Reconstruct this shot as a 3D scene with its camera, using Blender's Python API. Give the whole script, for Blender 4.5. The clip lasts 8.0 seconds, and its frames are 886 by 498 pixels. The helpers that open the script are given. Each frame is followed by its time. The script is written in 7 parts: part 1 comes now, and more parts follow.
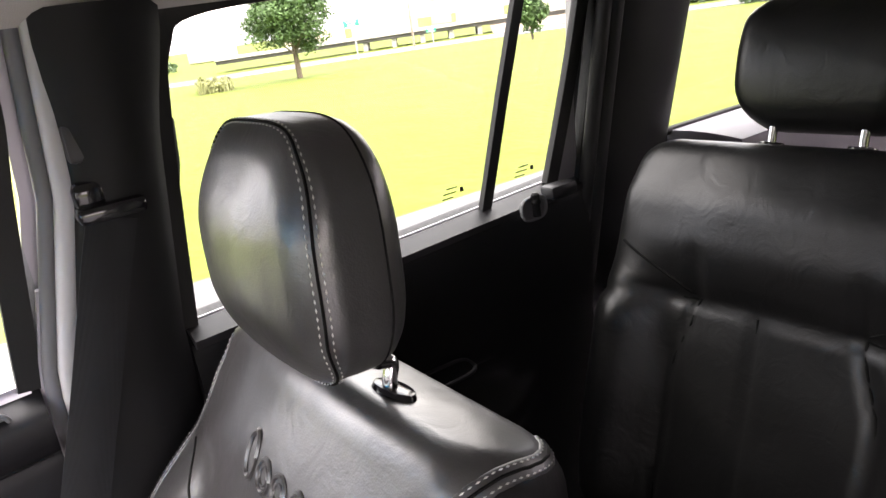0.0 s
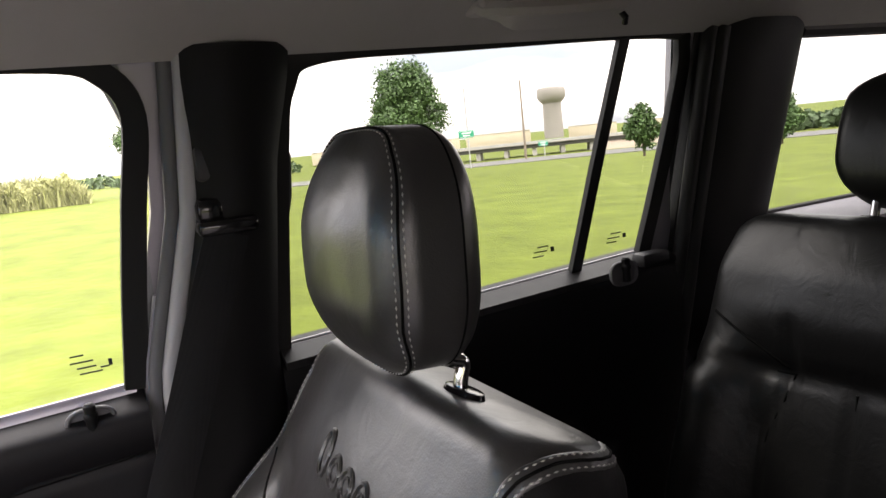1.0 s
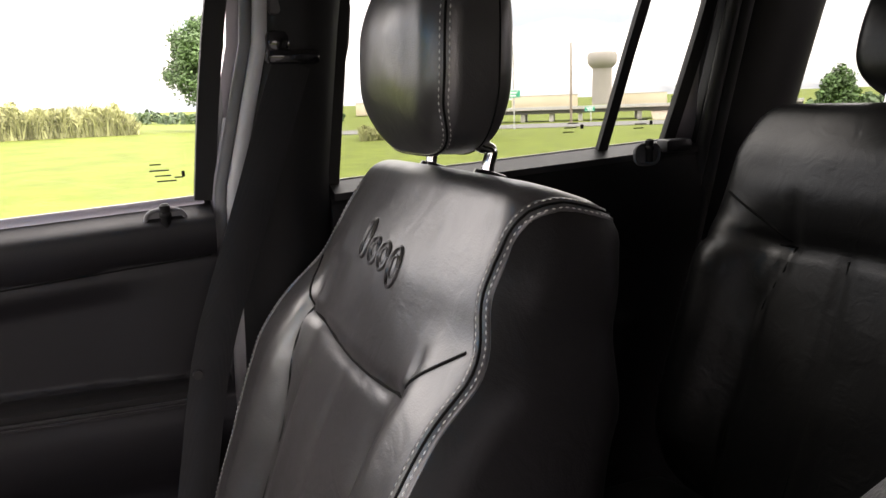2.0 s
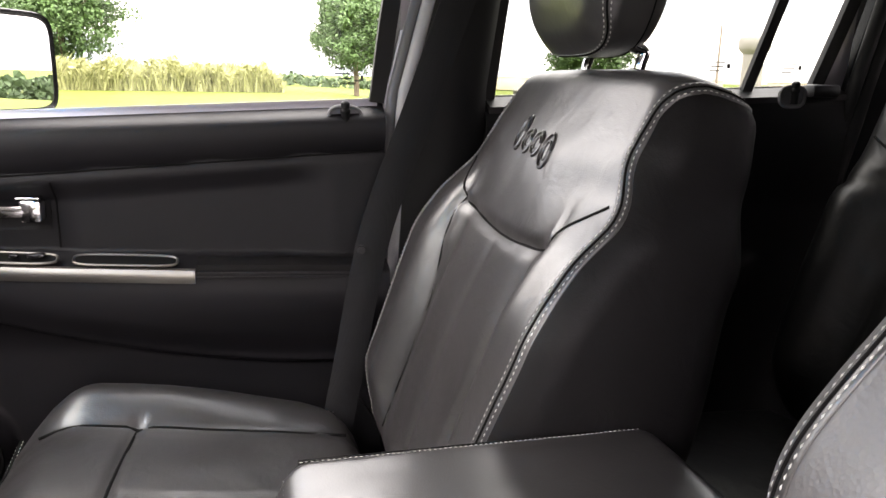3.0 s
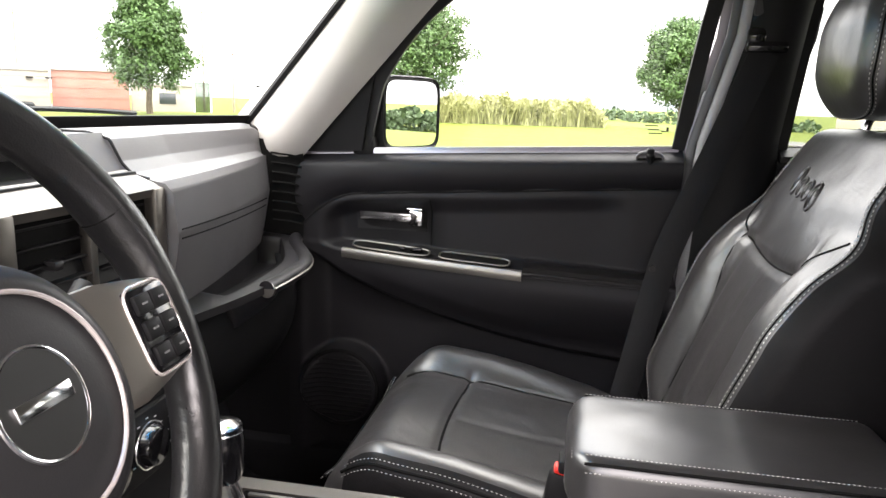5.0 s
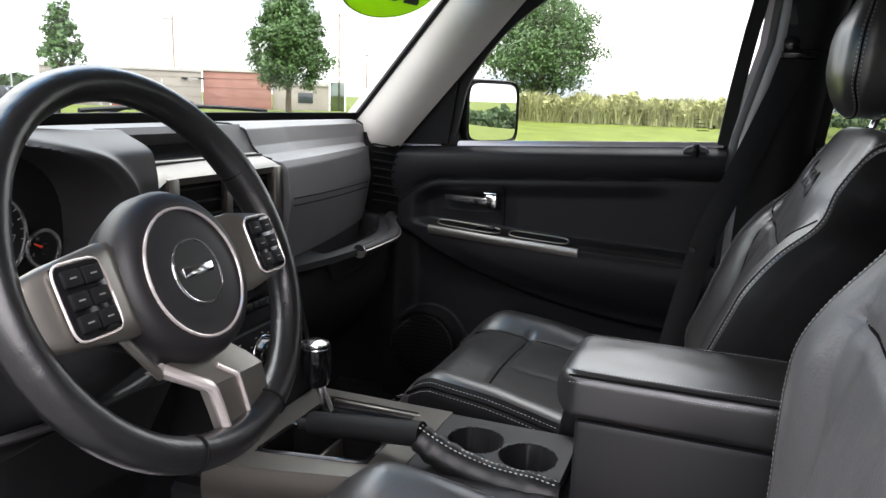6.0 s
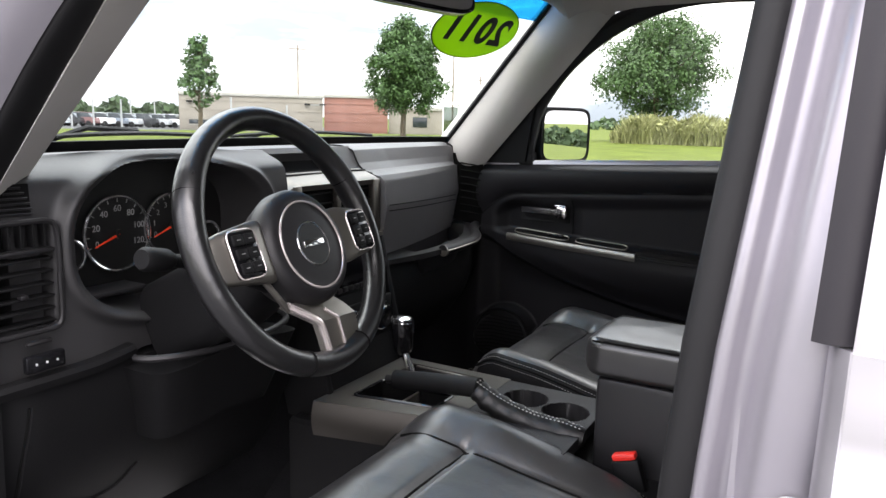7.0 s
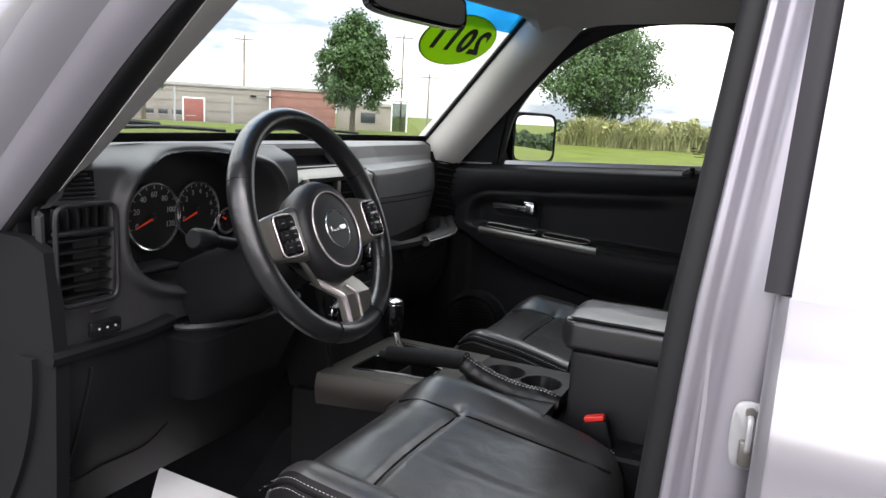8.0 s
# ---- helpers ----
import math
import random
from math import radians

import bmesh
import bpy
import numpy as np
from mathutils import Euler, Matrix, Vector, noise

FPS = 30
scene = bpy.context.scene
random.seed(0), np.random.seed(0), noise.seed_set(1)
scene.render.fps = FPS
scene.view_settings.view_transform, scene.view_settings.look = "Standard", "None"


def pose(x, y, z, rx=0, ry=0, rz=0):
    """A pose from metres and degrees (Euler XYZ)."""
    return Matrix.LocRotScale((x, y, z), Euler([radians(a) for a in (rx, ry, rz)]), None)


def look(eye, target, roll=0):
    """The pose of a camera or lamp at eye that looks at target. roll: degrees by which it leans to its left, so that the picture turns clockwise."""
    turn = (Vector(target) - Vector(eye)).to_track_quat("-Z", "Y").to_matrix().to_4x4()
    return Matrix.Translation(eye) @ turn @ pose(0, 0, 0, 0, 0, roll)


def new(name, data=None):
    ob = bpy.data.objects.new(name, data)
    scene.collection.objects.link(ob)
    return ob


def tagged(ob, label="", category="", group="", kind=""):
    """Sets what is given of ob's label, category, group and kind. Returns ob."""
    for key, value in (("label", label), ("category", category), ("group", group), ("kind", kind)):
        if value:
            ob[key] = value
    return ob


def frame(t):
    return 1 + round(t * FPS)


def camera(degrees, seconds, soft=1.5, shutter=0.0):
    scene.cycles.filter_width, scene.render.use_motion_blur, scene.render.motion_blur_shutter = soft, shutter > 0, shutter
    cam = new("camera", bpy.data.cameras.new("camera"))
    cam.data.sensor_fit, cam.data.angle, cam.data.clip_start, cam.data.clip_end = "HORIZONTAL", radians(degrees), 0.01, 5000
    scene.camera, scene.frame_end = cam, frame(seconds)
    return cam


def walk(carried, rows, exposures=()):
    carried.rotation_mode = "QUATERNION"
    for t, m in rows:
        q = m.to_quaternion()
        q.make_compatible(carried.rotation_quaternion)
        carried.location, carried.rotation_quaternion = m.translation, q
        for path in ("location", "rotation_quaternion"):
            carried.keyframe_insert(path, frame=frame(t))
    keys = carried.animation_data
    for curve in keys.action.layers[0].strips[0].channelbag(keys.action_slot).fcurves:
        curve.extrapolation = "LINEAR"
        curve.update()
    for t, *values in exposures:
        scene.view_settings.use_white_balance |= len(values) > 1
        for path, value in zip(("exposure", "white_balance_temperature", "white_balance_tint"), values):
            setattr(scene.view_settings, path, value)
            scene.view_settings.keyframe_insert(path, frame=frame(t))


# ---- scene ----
cam = camera(62.6, 8.0)
PATH = [
    (0, (-0.159, 0.146, 1.48), (1.432, -0.901, 0.87), -8.6),
    (0.3, (-0.169, 0.155, 1.464), (1.529, -0.818, 1.052), -7.0),
    (0.5, (-0.183, 0.165, 1.455), (1.549, -0.777, 1.116), -6.8),
    (1, (-0.207, 0.166, 1.41), (1.566, -0.712, 1.117), -6.0),
    (1.5, (-0.248, 0.184, 1.351), (1.522, -0.679, 0.999), -3.6),
    (1.7, (-0.275, 0.198, 1.317), (1.506, -0.631, 0.941), -3.2),
    (2.8, (-0.412, 0.297, 1.224), (1.455, -0.272, 0.787), 1.5),
    (3, (-0.428, 0.3, 1.204), (1.463, -0.161, 0.745), 1.2),
    (3.5, (-0.48, 0.301, 1.186), (1.442, 0.097, 0.67), 1.0),
    (4, (-0.541, 0.297, 1.181), (1.393, 0.339, 0.674), 2.5),
    (4.5, (-0.617, 0.293, 1.224), (1.303, 0.663, 0.801), 2.2),
    (4.7, (-0.652, 0.323, 1.23), (1.277, 0.674, 0.837), 2.0),
    (5.8, (-0.884, 0.17, 1.24), (0.993, 0.737, 0.844), 1.1),
    (6, (-0.925, 0.138, 1.238), (0.91, 0.824, 0.836), 1.9),
    (6.5, (-1.045, 0.003, 1.241), (0.705, 0.897, 0.873), 2.1),
    (7, (-1.148, -0.047, 1.246), (0.568, 0.918, 0.897), 1.4),
    (7.5, (-1.256, -0.038, 1.253), (0.505, 0.844, 0.906), 2.0),
    (8, (-1.328, -0.042, 1.254), (0.457, 0.789, 0.903), 3.2),
]
walk(cam, [(t, look(eye, target, roll)) for t, eye, target, roll in PATH],
     exposures=[(0.0, 3.35, 7200, 28), (0.5, 2.5, 7200, 28), (1.0, 2.05, 7300, 27), (1.7, 2.02, 7500, 27), (2.8, 2.45, 7350, 25), (3.0, 2.6, 7350, 25), (3.5, 3.12, 7350, 26), (4.0, 3.28, 7300, 25), (4.7, 2.85, 7250, 22), (6.0, 1.55, 6700, 19), (6.5, 1.5, 6700, 19), (8.0, 1.05, 6650, 18)])

# ---------------------------------------------------------------- sky and sun
SUN_ELEVATION, SUN_AZIMUTH = 52.0, 215.0     # degrees; soft light through cloud
world = bpy.data.worlds.new("overcast_sky")
world.use_nodes = True
scene.world = world
wn, wl = world.node_tree.nodes, world.node_tree.links
wn.clear()
w_out = wn.new("ShaderNodeOutputWorld")
w_bg = wn.new("ShaderNodeBackground")
w_bg.inputs["Strength"].default_value = 0.12
w_sky = wn.new("ShaderNodeTexSky")
w_sky.sky_type = "NISHITA"
w_sky.sun_disc = False
w_sky.sun_elevation = radians(SUN_ELEVATION)
w_sky.sun_rotation = radians(SUN_AZIMUTH)
w_co = wn.new("ShaderNodeTexCoord")
w_map = wn.new("ShaderNodeMapping")
w_map.inputs["Scale"].default_value = (1.0, 1.0, 3.4)
w_noise = wn.new("ShaderNodeTexNoise")
w_noise.inputs["Scale"].default_value = 2.3
w_noise.inputs["Detail"].default_value = 7.0
w_noise.inputs["Roughness"].default_value = 0.58
w_noise.inputs["Distortion"].default_value = 0.35
w_ramp = wn.new("ShaderNodeValToRGB")
w_ramp.color_ramp.elements[0].position = 0.42
w_ramp.color_ramp.elements[0].color = (0.27, 0.31, 0.37, 1)
w_ramp.color_ramp.elements[1].position = 0.58
w_ramp.color_ramp.elements[1].color = (1.0, 1.0, 0.99, 1)
w_gain = wn.new("ShaderNodeVectorMath")
w_gain.operation = "SCALE"
w_gain.inputs["Scale"].default_value = 15.0
# an overcast sky is about three times as bright overhead as at the horizon
w_sep = wn.new("ShaderNodeSeparateXYZ")
w_clip = wn.new("ShaderNodeClamp")
w_lift = wn.new("ShaderNodeMath")
w_lift.operation = "MULTIPLY_ADD"
w_lift.inputs[1].default_value = 2.7
w_lift.inputs[2].default_value = 0.65
w_over = wn.new("ShaderNodeVectorMath")
w_over.operation = "SCALE"
w_mix = wn.new("ShaderNodeMixRGB")
w_mix.inputs["Fac"].default_value = 0.9
wl.new(w_co.outputs["Generated"], w_map.inputs["Vector"])
wl.new(w_map.outputs["Vector"], w_noise.inputs["Vector"])
wl.new(w_noise.outputs["Fac"], w_ramp.inputs["Fac"])
wl.new(w_ramp.outputs["Color"], w_gain.inputs[0])
wl.new(w_sky.outputs["Color"], w_mix.inputs["Color1"])
wl.new(w_co.outputs["Generated"], w_sep.inputs["Vector"])
wl.new(w_sep.outputs["Z"], w_clip.inputs["Value"])
wl.new(w_clip.outputs["Result"], w_lift.inputs[0])
wl.new(w_lift.outputs["Value"], w_over.inputs["Scale"])
wl.new(w_gain.outputs["Vector"], w_over.inputs[0])
wl.new(w_over.outputs["Vector"], w_mix.inputs["Color2"])
wl.new(w_mix.outputs["Color"], w_bg.inputs["Color"])
wl.new(w_bg.outputs["Background"], w_out.inputs["Surface"])

sun = new("sun", bpy.data.lights.new("sun", "SUN"))
sun.data.energy = 0.6
sun.data.angle = radians(40)
sun.data.color = (1.0, 0.96, 0.9)
sun.rotation_euler = Euler((radians(90 - SUN_ELEVATION), 0, radians(-SUN_AZIMUTH + 180)))


# ---------------------------------------------------------------- materials
def surface(name, color, rough=0.5, metal=0.0, grain=None, stain=None, coat=0.0, spec=0.5, rough_var=0.0, kind="noise", per_island=0.0, alpha=1.0, creases=0.0009):
    """A procedural surface. grain: (pieces per metre, depth in metres); stain: (pieces per metre, share)."""
    m = bpy.data.materials.new(name)
    m.use_nodes = True
    n, l = m.node_tree.nodes, m.node_tree.links
    b = n["Principled BSDF"]
    b.inputs["Base Color"].default_value = (*color, 1)
    b.inputs["Roughness"].default_value = rough
    b.inputs["Metallic"].default_value = metal
    b.inputs["Specular IOR Level"].default_value = spec
    b.inputs["Coat Weight"].default_value = coat
    b.inputs["Coat Roughness"].default_value = 0.15
    co = n.new("ShaderNodeTexCoord")
    if stain or per_island or rough_var:
        t = n.new("ShaderNodeTexNoise")
        t.inputs["Scale"].default_value = stain[0] if stain else 9.0
        t.inputs["Detail"].default_value = 5.0
        t.inputs["Roughness"].default_value = 0.6
        l.new(co.outputs["Object"], t.inputs["Vector"])
    if stain:
        hsv = n.new("ShaderNodeHueSaturation")
        hsv.inputs["Color"].default_value = (*color, 1)
        mr = n.new("ShaderNodeMapRange")
        mr.inputs["From Min"].default_value, mr.inputs["From Max"].default_value = 0.25, 0.75
        mr.inputs["To Min"].default_value, mr.inputs["To Max"].default_value = 1 - stain[1], 1 + stain[1]
        l.new(t.outputs["Fac"], mr.inputs["Value"])
        if per_island:
            geo = n.new("ShaderNodeNewGeometry")
            mi = n.new("ShaderNodeMapRange")
            mi.inputs["To Min"].default_value, mi.inputs["To Max"].default_value = 1 - per_island, 1 + per_island
            mul = n.new("ShaderNodeMath")
            mul.operation = "MULTIPLY"
            l.new(geo.outputs["Random Per Island"], mi.inputs["Value"])
            l.new(mr.outputs["Result"], mul.inputs[0])
            l.new(mi.outputs["Result"], mul.inputs[1])
            l.new(mul.outputs["Value"], hsv.inputs["Value"])
        else:
            l.new(mr.outputs["Result"], hsv.inputs["Value"])
        l.new(hsv.outputs["Color"], b.inputs["Base Color"])
    if rough_var:
        rr = n.new("ShaderNodeMapRange")
        rr.inputs["From Min"].default_value, rr.inputs["From Max"].default_value = 0.3, 0.7
        rr.inputs["To Min"].default_value, rr.inputs["To Max"].default_value = max(0.02, rough - rough_var), rough + rough_var
        l.new(t.outputs["Fac"], rr.inputs["Value"])
        l.new(rr.outputs["Result"], b.inputs["Roughness"])
    if grain:
        if kind == "leather":
            g = n.new("ShaderNodeTexVoronoi")
            g.inputs["Scale"].default_value = grain[0]
            out = g.outputs["Distance"]
        elif kind == "wave":
            g = n.new("ShaderNodeTexWave")
            g.inputs["Scale"].default_value = grain[0]
            g.inputs["Distortion"].default_value = 1.0
            out = g.outputs["Fac"]
        else:
            g = n.new("ShaderNodeTexNoise")
            g.inputs["Scale"].default_value = grain[0]
            g.inputs["Detail"].default_value = 3.0
            out = g.outputs["Fac"]
        l.new(co.outputs["Object"], g.inputs["Vector"])
        bump = n.new("ShaderNodeBump")
        bump.inputs["Strength"].default_value = 1.0
        bump.inputs["Distance"].default_value = grain[1]
        l.new(out, bump.inputs["Height"])
        if kind == "leather":
            # soft creases over the fine grain
            c = n.new("ShaderNodeTexNoise")
            c.inputs["Scale"].default_value = 26.0
            c.inputs["Detail"].default_value = 4.0
            c.inputs["Distortion"].default_value = 1.6
            l.new(co.outputs["Object"], c.inputs["Vector"])
            b2 = n.new("ShaderNodeBump")
            b2.inputs["Strength"].default_value = 1.0
            b2.inputs["Distance"].default_value = creases
            l.new(c.outputs["Fac"], b2.inputs["Height"])
            l.new(b2.outputs["Normal"], bump.inputs["Normal"])
        l.new(bump.outputs["Normal"], b.inputs["Normal"])
    return m


def glass(name, tint=(1, 1, 1), gloss=1.0):
    """A thin pane: clear, with a sharp mirror image that grows towards grazing."""
    m = bpy.data.materials.new(name)
    m.use_nodes = True
    n, l = m.node_tree.nodes, m.node_tree.links
    n.clear()
    out = n.new("ShaderNodeOutputMaterial")
    tr = n.new("ShaderNodeBsdfTransparent")
    tr.inputs["Color"].default_value = (*tint, 1)
    gl = n.new("ShaderNodeBsdfGlossy")
    gl.inputs["Roughness"].default_value = 0.01
    fr = n.new("ShaderNodeLayerWeight")
    fr.inputs["Blend"].default_value = 0.5
    pw = n.new("ShaderNodeMath")
    pw.operation = "POWER"
    pw.inputs[1].default_value = 4.0
    sc = n.new("ShaderNodeMath")
    sc.operation = "MULTIPLY_ADD"
    sc.inputs[1].default_value = 0.5 * gloss
    sc.inputs[2].default_value = 0.025 * gloss
    mix = n.new("ShaderNodeMixShader")
    l.new(fr.outputs["Facing"], pw.inputs[0])
    l.new(pw.outputs["Value"], sc.inputs[0])
    l.new(sc.outputs["Value"], mix.inputs["Fac"])
    l.new(tr.outputs["BSDF"], mix.inputs[1])
    l.new(gl.outputs["BSDF"], mix.inputs[2])
    l.new(mix.outputs["Shader"], out.inputs["Surface"])
    return m


LEATHER = surface("black_leather", (0.025, 0.0244, 0.0244), 0.35, grain=(620, 0.00008), stain=(14, 0.08), rough_var=0.05, kind="leather", spec=1.0, creases=0.0006)
# darker copy of the leather: shade of faces turned from the light
LEATHER_SIDE = surface("shaded_side_leather", (0.007, 0.0066, 0.007), 0.55, grain=(700, 0.00007), stain=(14, 0.12), kind="leather", spec=0.13)
# coarser grained seat leather, paled: daylight on the driver's backrest put into its colour
LEATHER_LIT = surface("lit_grained_leather", (0.085, 0.083, 0.084), 0.46, grain=(330, 0.00030), stain=(14, 0.10), rough_var=0.06, kind="leather", spec=1.0)
LID_LEATHER = surface("glossy_lid_leather", (0.019, 0.0186, 0.0186), 0.31, grain=(620, 0.00004), stain=(14, 0.08), rough_var=0.03, kind="leather", spec=1.0, creases=0.0002)
# the seat leather again, with the dim rear cabin's shade in its colour
LEATHER_SHADED = surface("shaded_black_leather", (0.005, 0.0049, 0.005), 0.40, grain=(620, 0.00008), stain=(14, 0.08), rough_var=0.04, kind="leather", spec=0.40)
# near-black for sewn seams and joints, and for shade painted into recesses
SEAM_AND_SHADE = surface("seam_and_shade_black", (0.004, 0.004, 0.004), 0.8, spec=0.1)
THREAD = surface("pale_thread", (0.46, 0.45, 0.43), 0.8, grain=(900, 0.0002))
PLASTIC = surface("black_plastic", (0.011, 0.0105, 0.0115), 0.46, grain=(900, 0.0001), stain=(7, 0.12), rough_var=0.05, spec=0.36)
DOOR_PLASTIC = surface("black_door_plastic", (0.0088, 0.0085, 0.0098), 0.52, grain=(900, 0.0001), stain=(7, 0.12), rough_var=0.05, spec=0.18)
PLASTIC_DARK = surface("matt_black_plastic", (0.006, 0.006, 0.0065), 0.55, grain=(800, 0.0001), stain=(8, 0.15), spec=0.17)
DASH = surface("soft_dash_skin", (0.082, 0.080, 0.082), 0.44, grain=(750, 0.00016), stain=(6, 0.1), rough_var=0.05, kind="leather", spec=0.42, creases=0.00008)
# the dash skin again, the driver's face's shade put into a darker colour
DASH_FACE = surface("shaded_dash_skin", (0.024, 0.0235, 0.0245), 0.46, grain=(800, 0.00012), stain=(6, 0.1), rough_var=0.05, kind="leather", spec=0.4, creases=0.00005)
GLOSS = surface("gloss_black", (0.006, 0.006, 0.007), 0.12, stain=(5, 0.1))
RUBBER = surface("rubber_seal", (0.007, 0.007, 0.0075), 0.6, stain=(10, 0.15), grain=(500, 0.0001), spec=0.3)
SEAL_GREY = surface("grey_door_seal", (0.10, 0.10, 0.105), 0.55, grain=(600, 0.0001), stain=(9, 0.12))
HEADLINER = surface("headliner_cloth", (0.42, 0.395, 0.365), 0.95, grain=(900, 0.0006), stain=(5, 0.05))
LIP_GREY = surface("grey_pillar_lip", (0.34, 0.335, 0.34), 0.55, grain=(900, 0.0001), stain=(8, 0.08))
TRIM_GREY = surface("grey_pillar_trim", (0.46, 0.44, 0.41), 0.8, grain=(900, 0.0004), stain=(6, 0.05))
CARPET = surface("black_carpet", (0.010, 0.010, 0.011), 0.98, grain=(420, 0.003), stain=(12, 0.3), spec=0.1)
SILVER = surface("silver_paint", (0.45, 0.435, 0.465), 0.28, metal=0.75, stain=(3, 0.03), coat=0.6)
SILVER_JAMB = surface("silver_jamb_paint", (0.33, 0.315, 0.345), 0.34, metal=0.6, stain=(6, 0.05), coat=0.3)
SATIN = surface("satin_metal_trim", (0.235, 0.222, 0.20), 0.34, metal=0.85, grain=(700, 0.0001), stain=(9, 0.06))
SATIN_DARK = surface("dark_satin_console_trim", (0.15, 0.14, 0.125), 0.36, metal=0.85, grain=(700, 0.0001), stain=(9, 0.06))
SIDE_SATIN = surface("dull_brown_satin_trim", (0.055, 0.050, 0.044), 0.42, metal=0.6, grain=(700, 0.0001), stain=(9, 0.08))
BRIGHT = surface("bright_satin_strip", (0.66, 0.60, 0.58), 0.26, metal=0.6, stain=(9, 0.04))
CHROME = surface("chrome", (0.85, 0.85, 0.86), 0.14, metal=1.0, stain=(12, 0.03))
RED = surface("red_button", (0.75, 0.03, 0.02), 0.4, stain=(30, 0.1))
BELT = surface("seat_belt_webbing", (0.011, 0.011, 0.012), 0.8, grain=(300, 0.00008), stain=(20, 0.15), kind="wave", spec=0.2)
PAPER = surface("white_paper", (0.85, 0.85, 0.85), 0.7, stain=(20, 0.03))
INK = surface("dark_print", (0.02, 0.02, 0.02), 0.7)
DIAL = surface("dial_face", (0.006, 0.006, 0.006), 0.4, stain=(20, 0.1))
DISPLAY = surface("dull_dark_display", (0.005, 0.005, 0.006), 0.6, stain=(15, 0.1), spec=0.1)
NEEDLE = surface("red_needle", (0.8, 0.06, 0.02), 0.4)
PRINT = surface("pale_print", (0.5, 0.5, 0.5), 0.6)
GAUGE_PRINT = surface("gauge_print", (0.26, 0.26, 0.26), 0.6)
DIM_PRINT = surface("dim_print", (0.16, 0.16, 0.16), 0.6)
STICKER = bpy.data.materials.new("green_sticker")      # thin film: daylight comes through it
STICKER.use_nodes = True
_n, _l = STICKER.node_tree.nodes, STICKER.node_tree.links
_t = _n.new("ShaderNodeBsdfTranslucent")
_t.inputs["Color"].default_value = (0.27, 0.42, 0.02, 1)
_m = _n.new("ShaderNodeMixShader")
_m.inputs["Fac"].default_value = 0.75
_n["Principled BSDF"].inputs["Base Color"].default_value = (0.25, 0.42, 0.03, 1)
_l.new(_n["Principled BSDF"].outputs["BSDF"], _m.inputs[1])
_l.new(_t.outputs["BSDF"], _m.inputs[2])
_l.new(_m.outputs["Shader"], _n["Material Output"].inputs["Surface"])
GLASS = glass("window_glass", (0.93, 0.96, 0.94), 0.8)
REAR_GLASS = glass("tinted_rear_glass", (0.68, 0.71, 0.69), 0.8)
SCREEN_GLASS = glass("windscreen_glass", (0.9, 0.94, 0.92), 1.0)
TINT = glass("blue_shade_band", (0.05, 0.50, 0.78), 0.6)
# for panes out of view, darkened to hold daylight off the rear seats
DARK_GLASS = glass("darkened_unseen_glass", (0.12, 0.13, 0.13), 1.0)
MIRROR = surface("mirror_glass", (0.9, 0.9, 0.92), 0.01, metal=1.0)
GRASS = surface("mown_grass", (0.072, 0.092, 0.013), 0.9, grain=(7, 0.02), stain=(1.1, 0.34), spec=0.1)
REED = surface("tall_reed_grass", (0.24, 0.245, 0.11), 0.8, stain=(0.6, 0.25), per_island=0.4, spec=0.2)
LEAF = surface("tree_leaves", (0.052, 0.100, 0.030), 0.6, stain=(1.2, 0.25), per_island=0.4, spec=0.3)
BARK = surface("bark", (0.10, 0.075, 0.05), 0.9, grain=(30, 0.02), stain=(6, 0.3))
ASPHALT = surface("asphalt", (0.06, 0.06, 0.062), 0.9, grain=(90, 0.006), stain=(1.5, 0.2))
ROAD = surface("worn_grey_road", (0.07, 0.068, 0.065), 0.9, grain=(60, 0.004), stain=(0.4, 0.2))
CONCRETE = surface("pale_concrete", (0.36, 0.34, 0.31), 0.9, grain=(40, 0.004), stain=(1.2, 0.15))
STONE = surface("tan_block_wall", (0.25, 0.22, 0.185), 0.9, grain=(6, 0.02), stain=(0.4, 0.15))
BRICK = surface("red_brick_wall", (0.24, 0.11, 0.085), 0.9, grain=(8, 0.02), stain=(0.5, 0.15))
BEIGE = surface("beige_cladding", (0.48, 0.41, 0.31), 0.9, stain=(0.05, 0.12))
STEEL = surface("galvanised_steel", (0.36, 0.36, 0.36), 0.6, metal=0.4, stain=(2, 0.15))
WOOD_POLE = surface("weathered_pole", (0.20, 0.16, 0.12), 0.9, stain=(2, 0.2))
SIGN_GREEN = surface("sign_green", (0.0, 0.26, 0.15), 0.5, stain=(0.5, 0.08))
WHITE = surface("white_paint", (0.75, 0.75, 0.74), 0.5, stain=(1, 0.06))
DARK_WIN = surface("dark_window", (0.02, 0.025, 0.03), 0.15)
RED_DOOR = surface("red_brown_door", (0.25, 0.07, 0.05), 0.6, stain=(1, 0.1))
CAR_PAINTS = [surface("car_paint_" + k, c, 0.25, coat=0.5, stain=(1, 0.04)) for k, c in
              (("white", (0.75, 0.75, 0.75)), ("silver", (0.45, 0.46, 0.48)), ("black", (0.03, 0.03, 0.035)), ("blue", (0.16, 0.18, 0.22)), ("red", (0.20, 0.10, 0.10)))]
GIRDER = surface("dark_bridge_girder", (0.07, 0.065, 0.06), 0.8, stain=(0.3, 0.2))
TOWER = surface("weathered_tower_paint", (0.24, 0.22, 0.20), 0.8, stain=(0.1, 0.1))
TREE_FAR = surface("far_woods", (0.045, 0.075, 0.03), 0.9, stain=(0.15, 0.3), per_island=0.3)


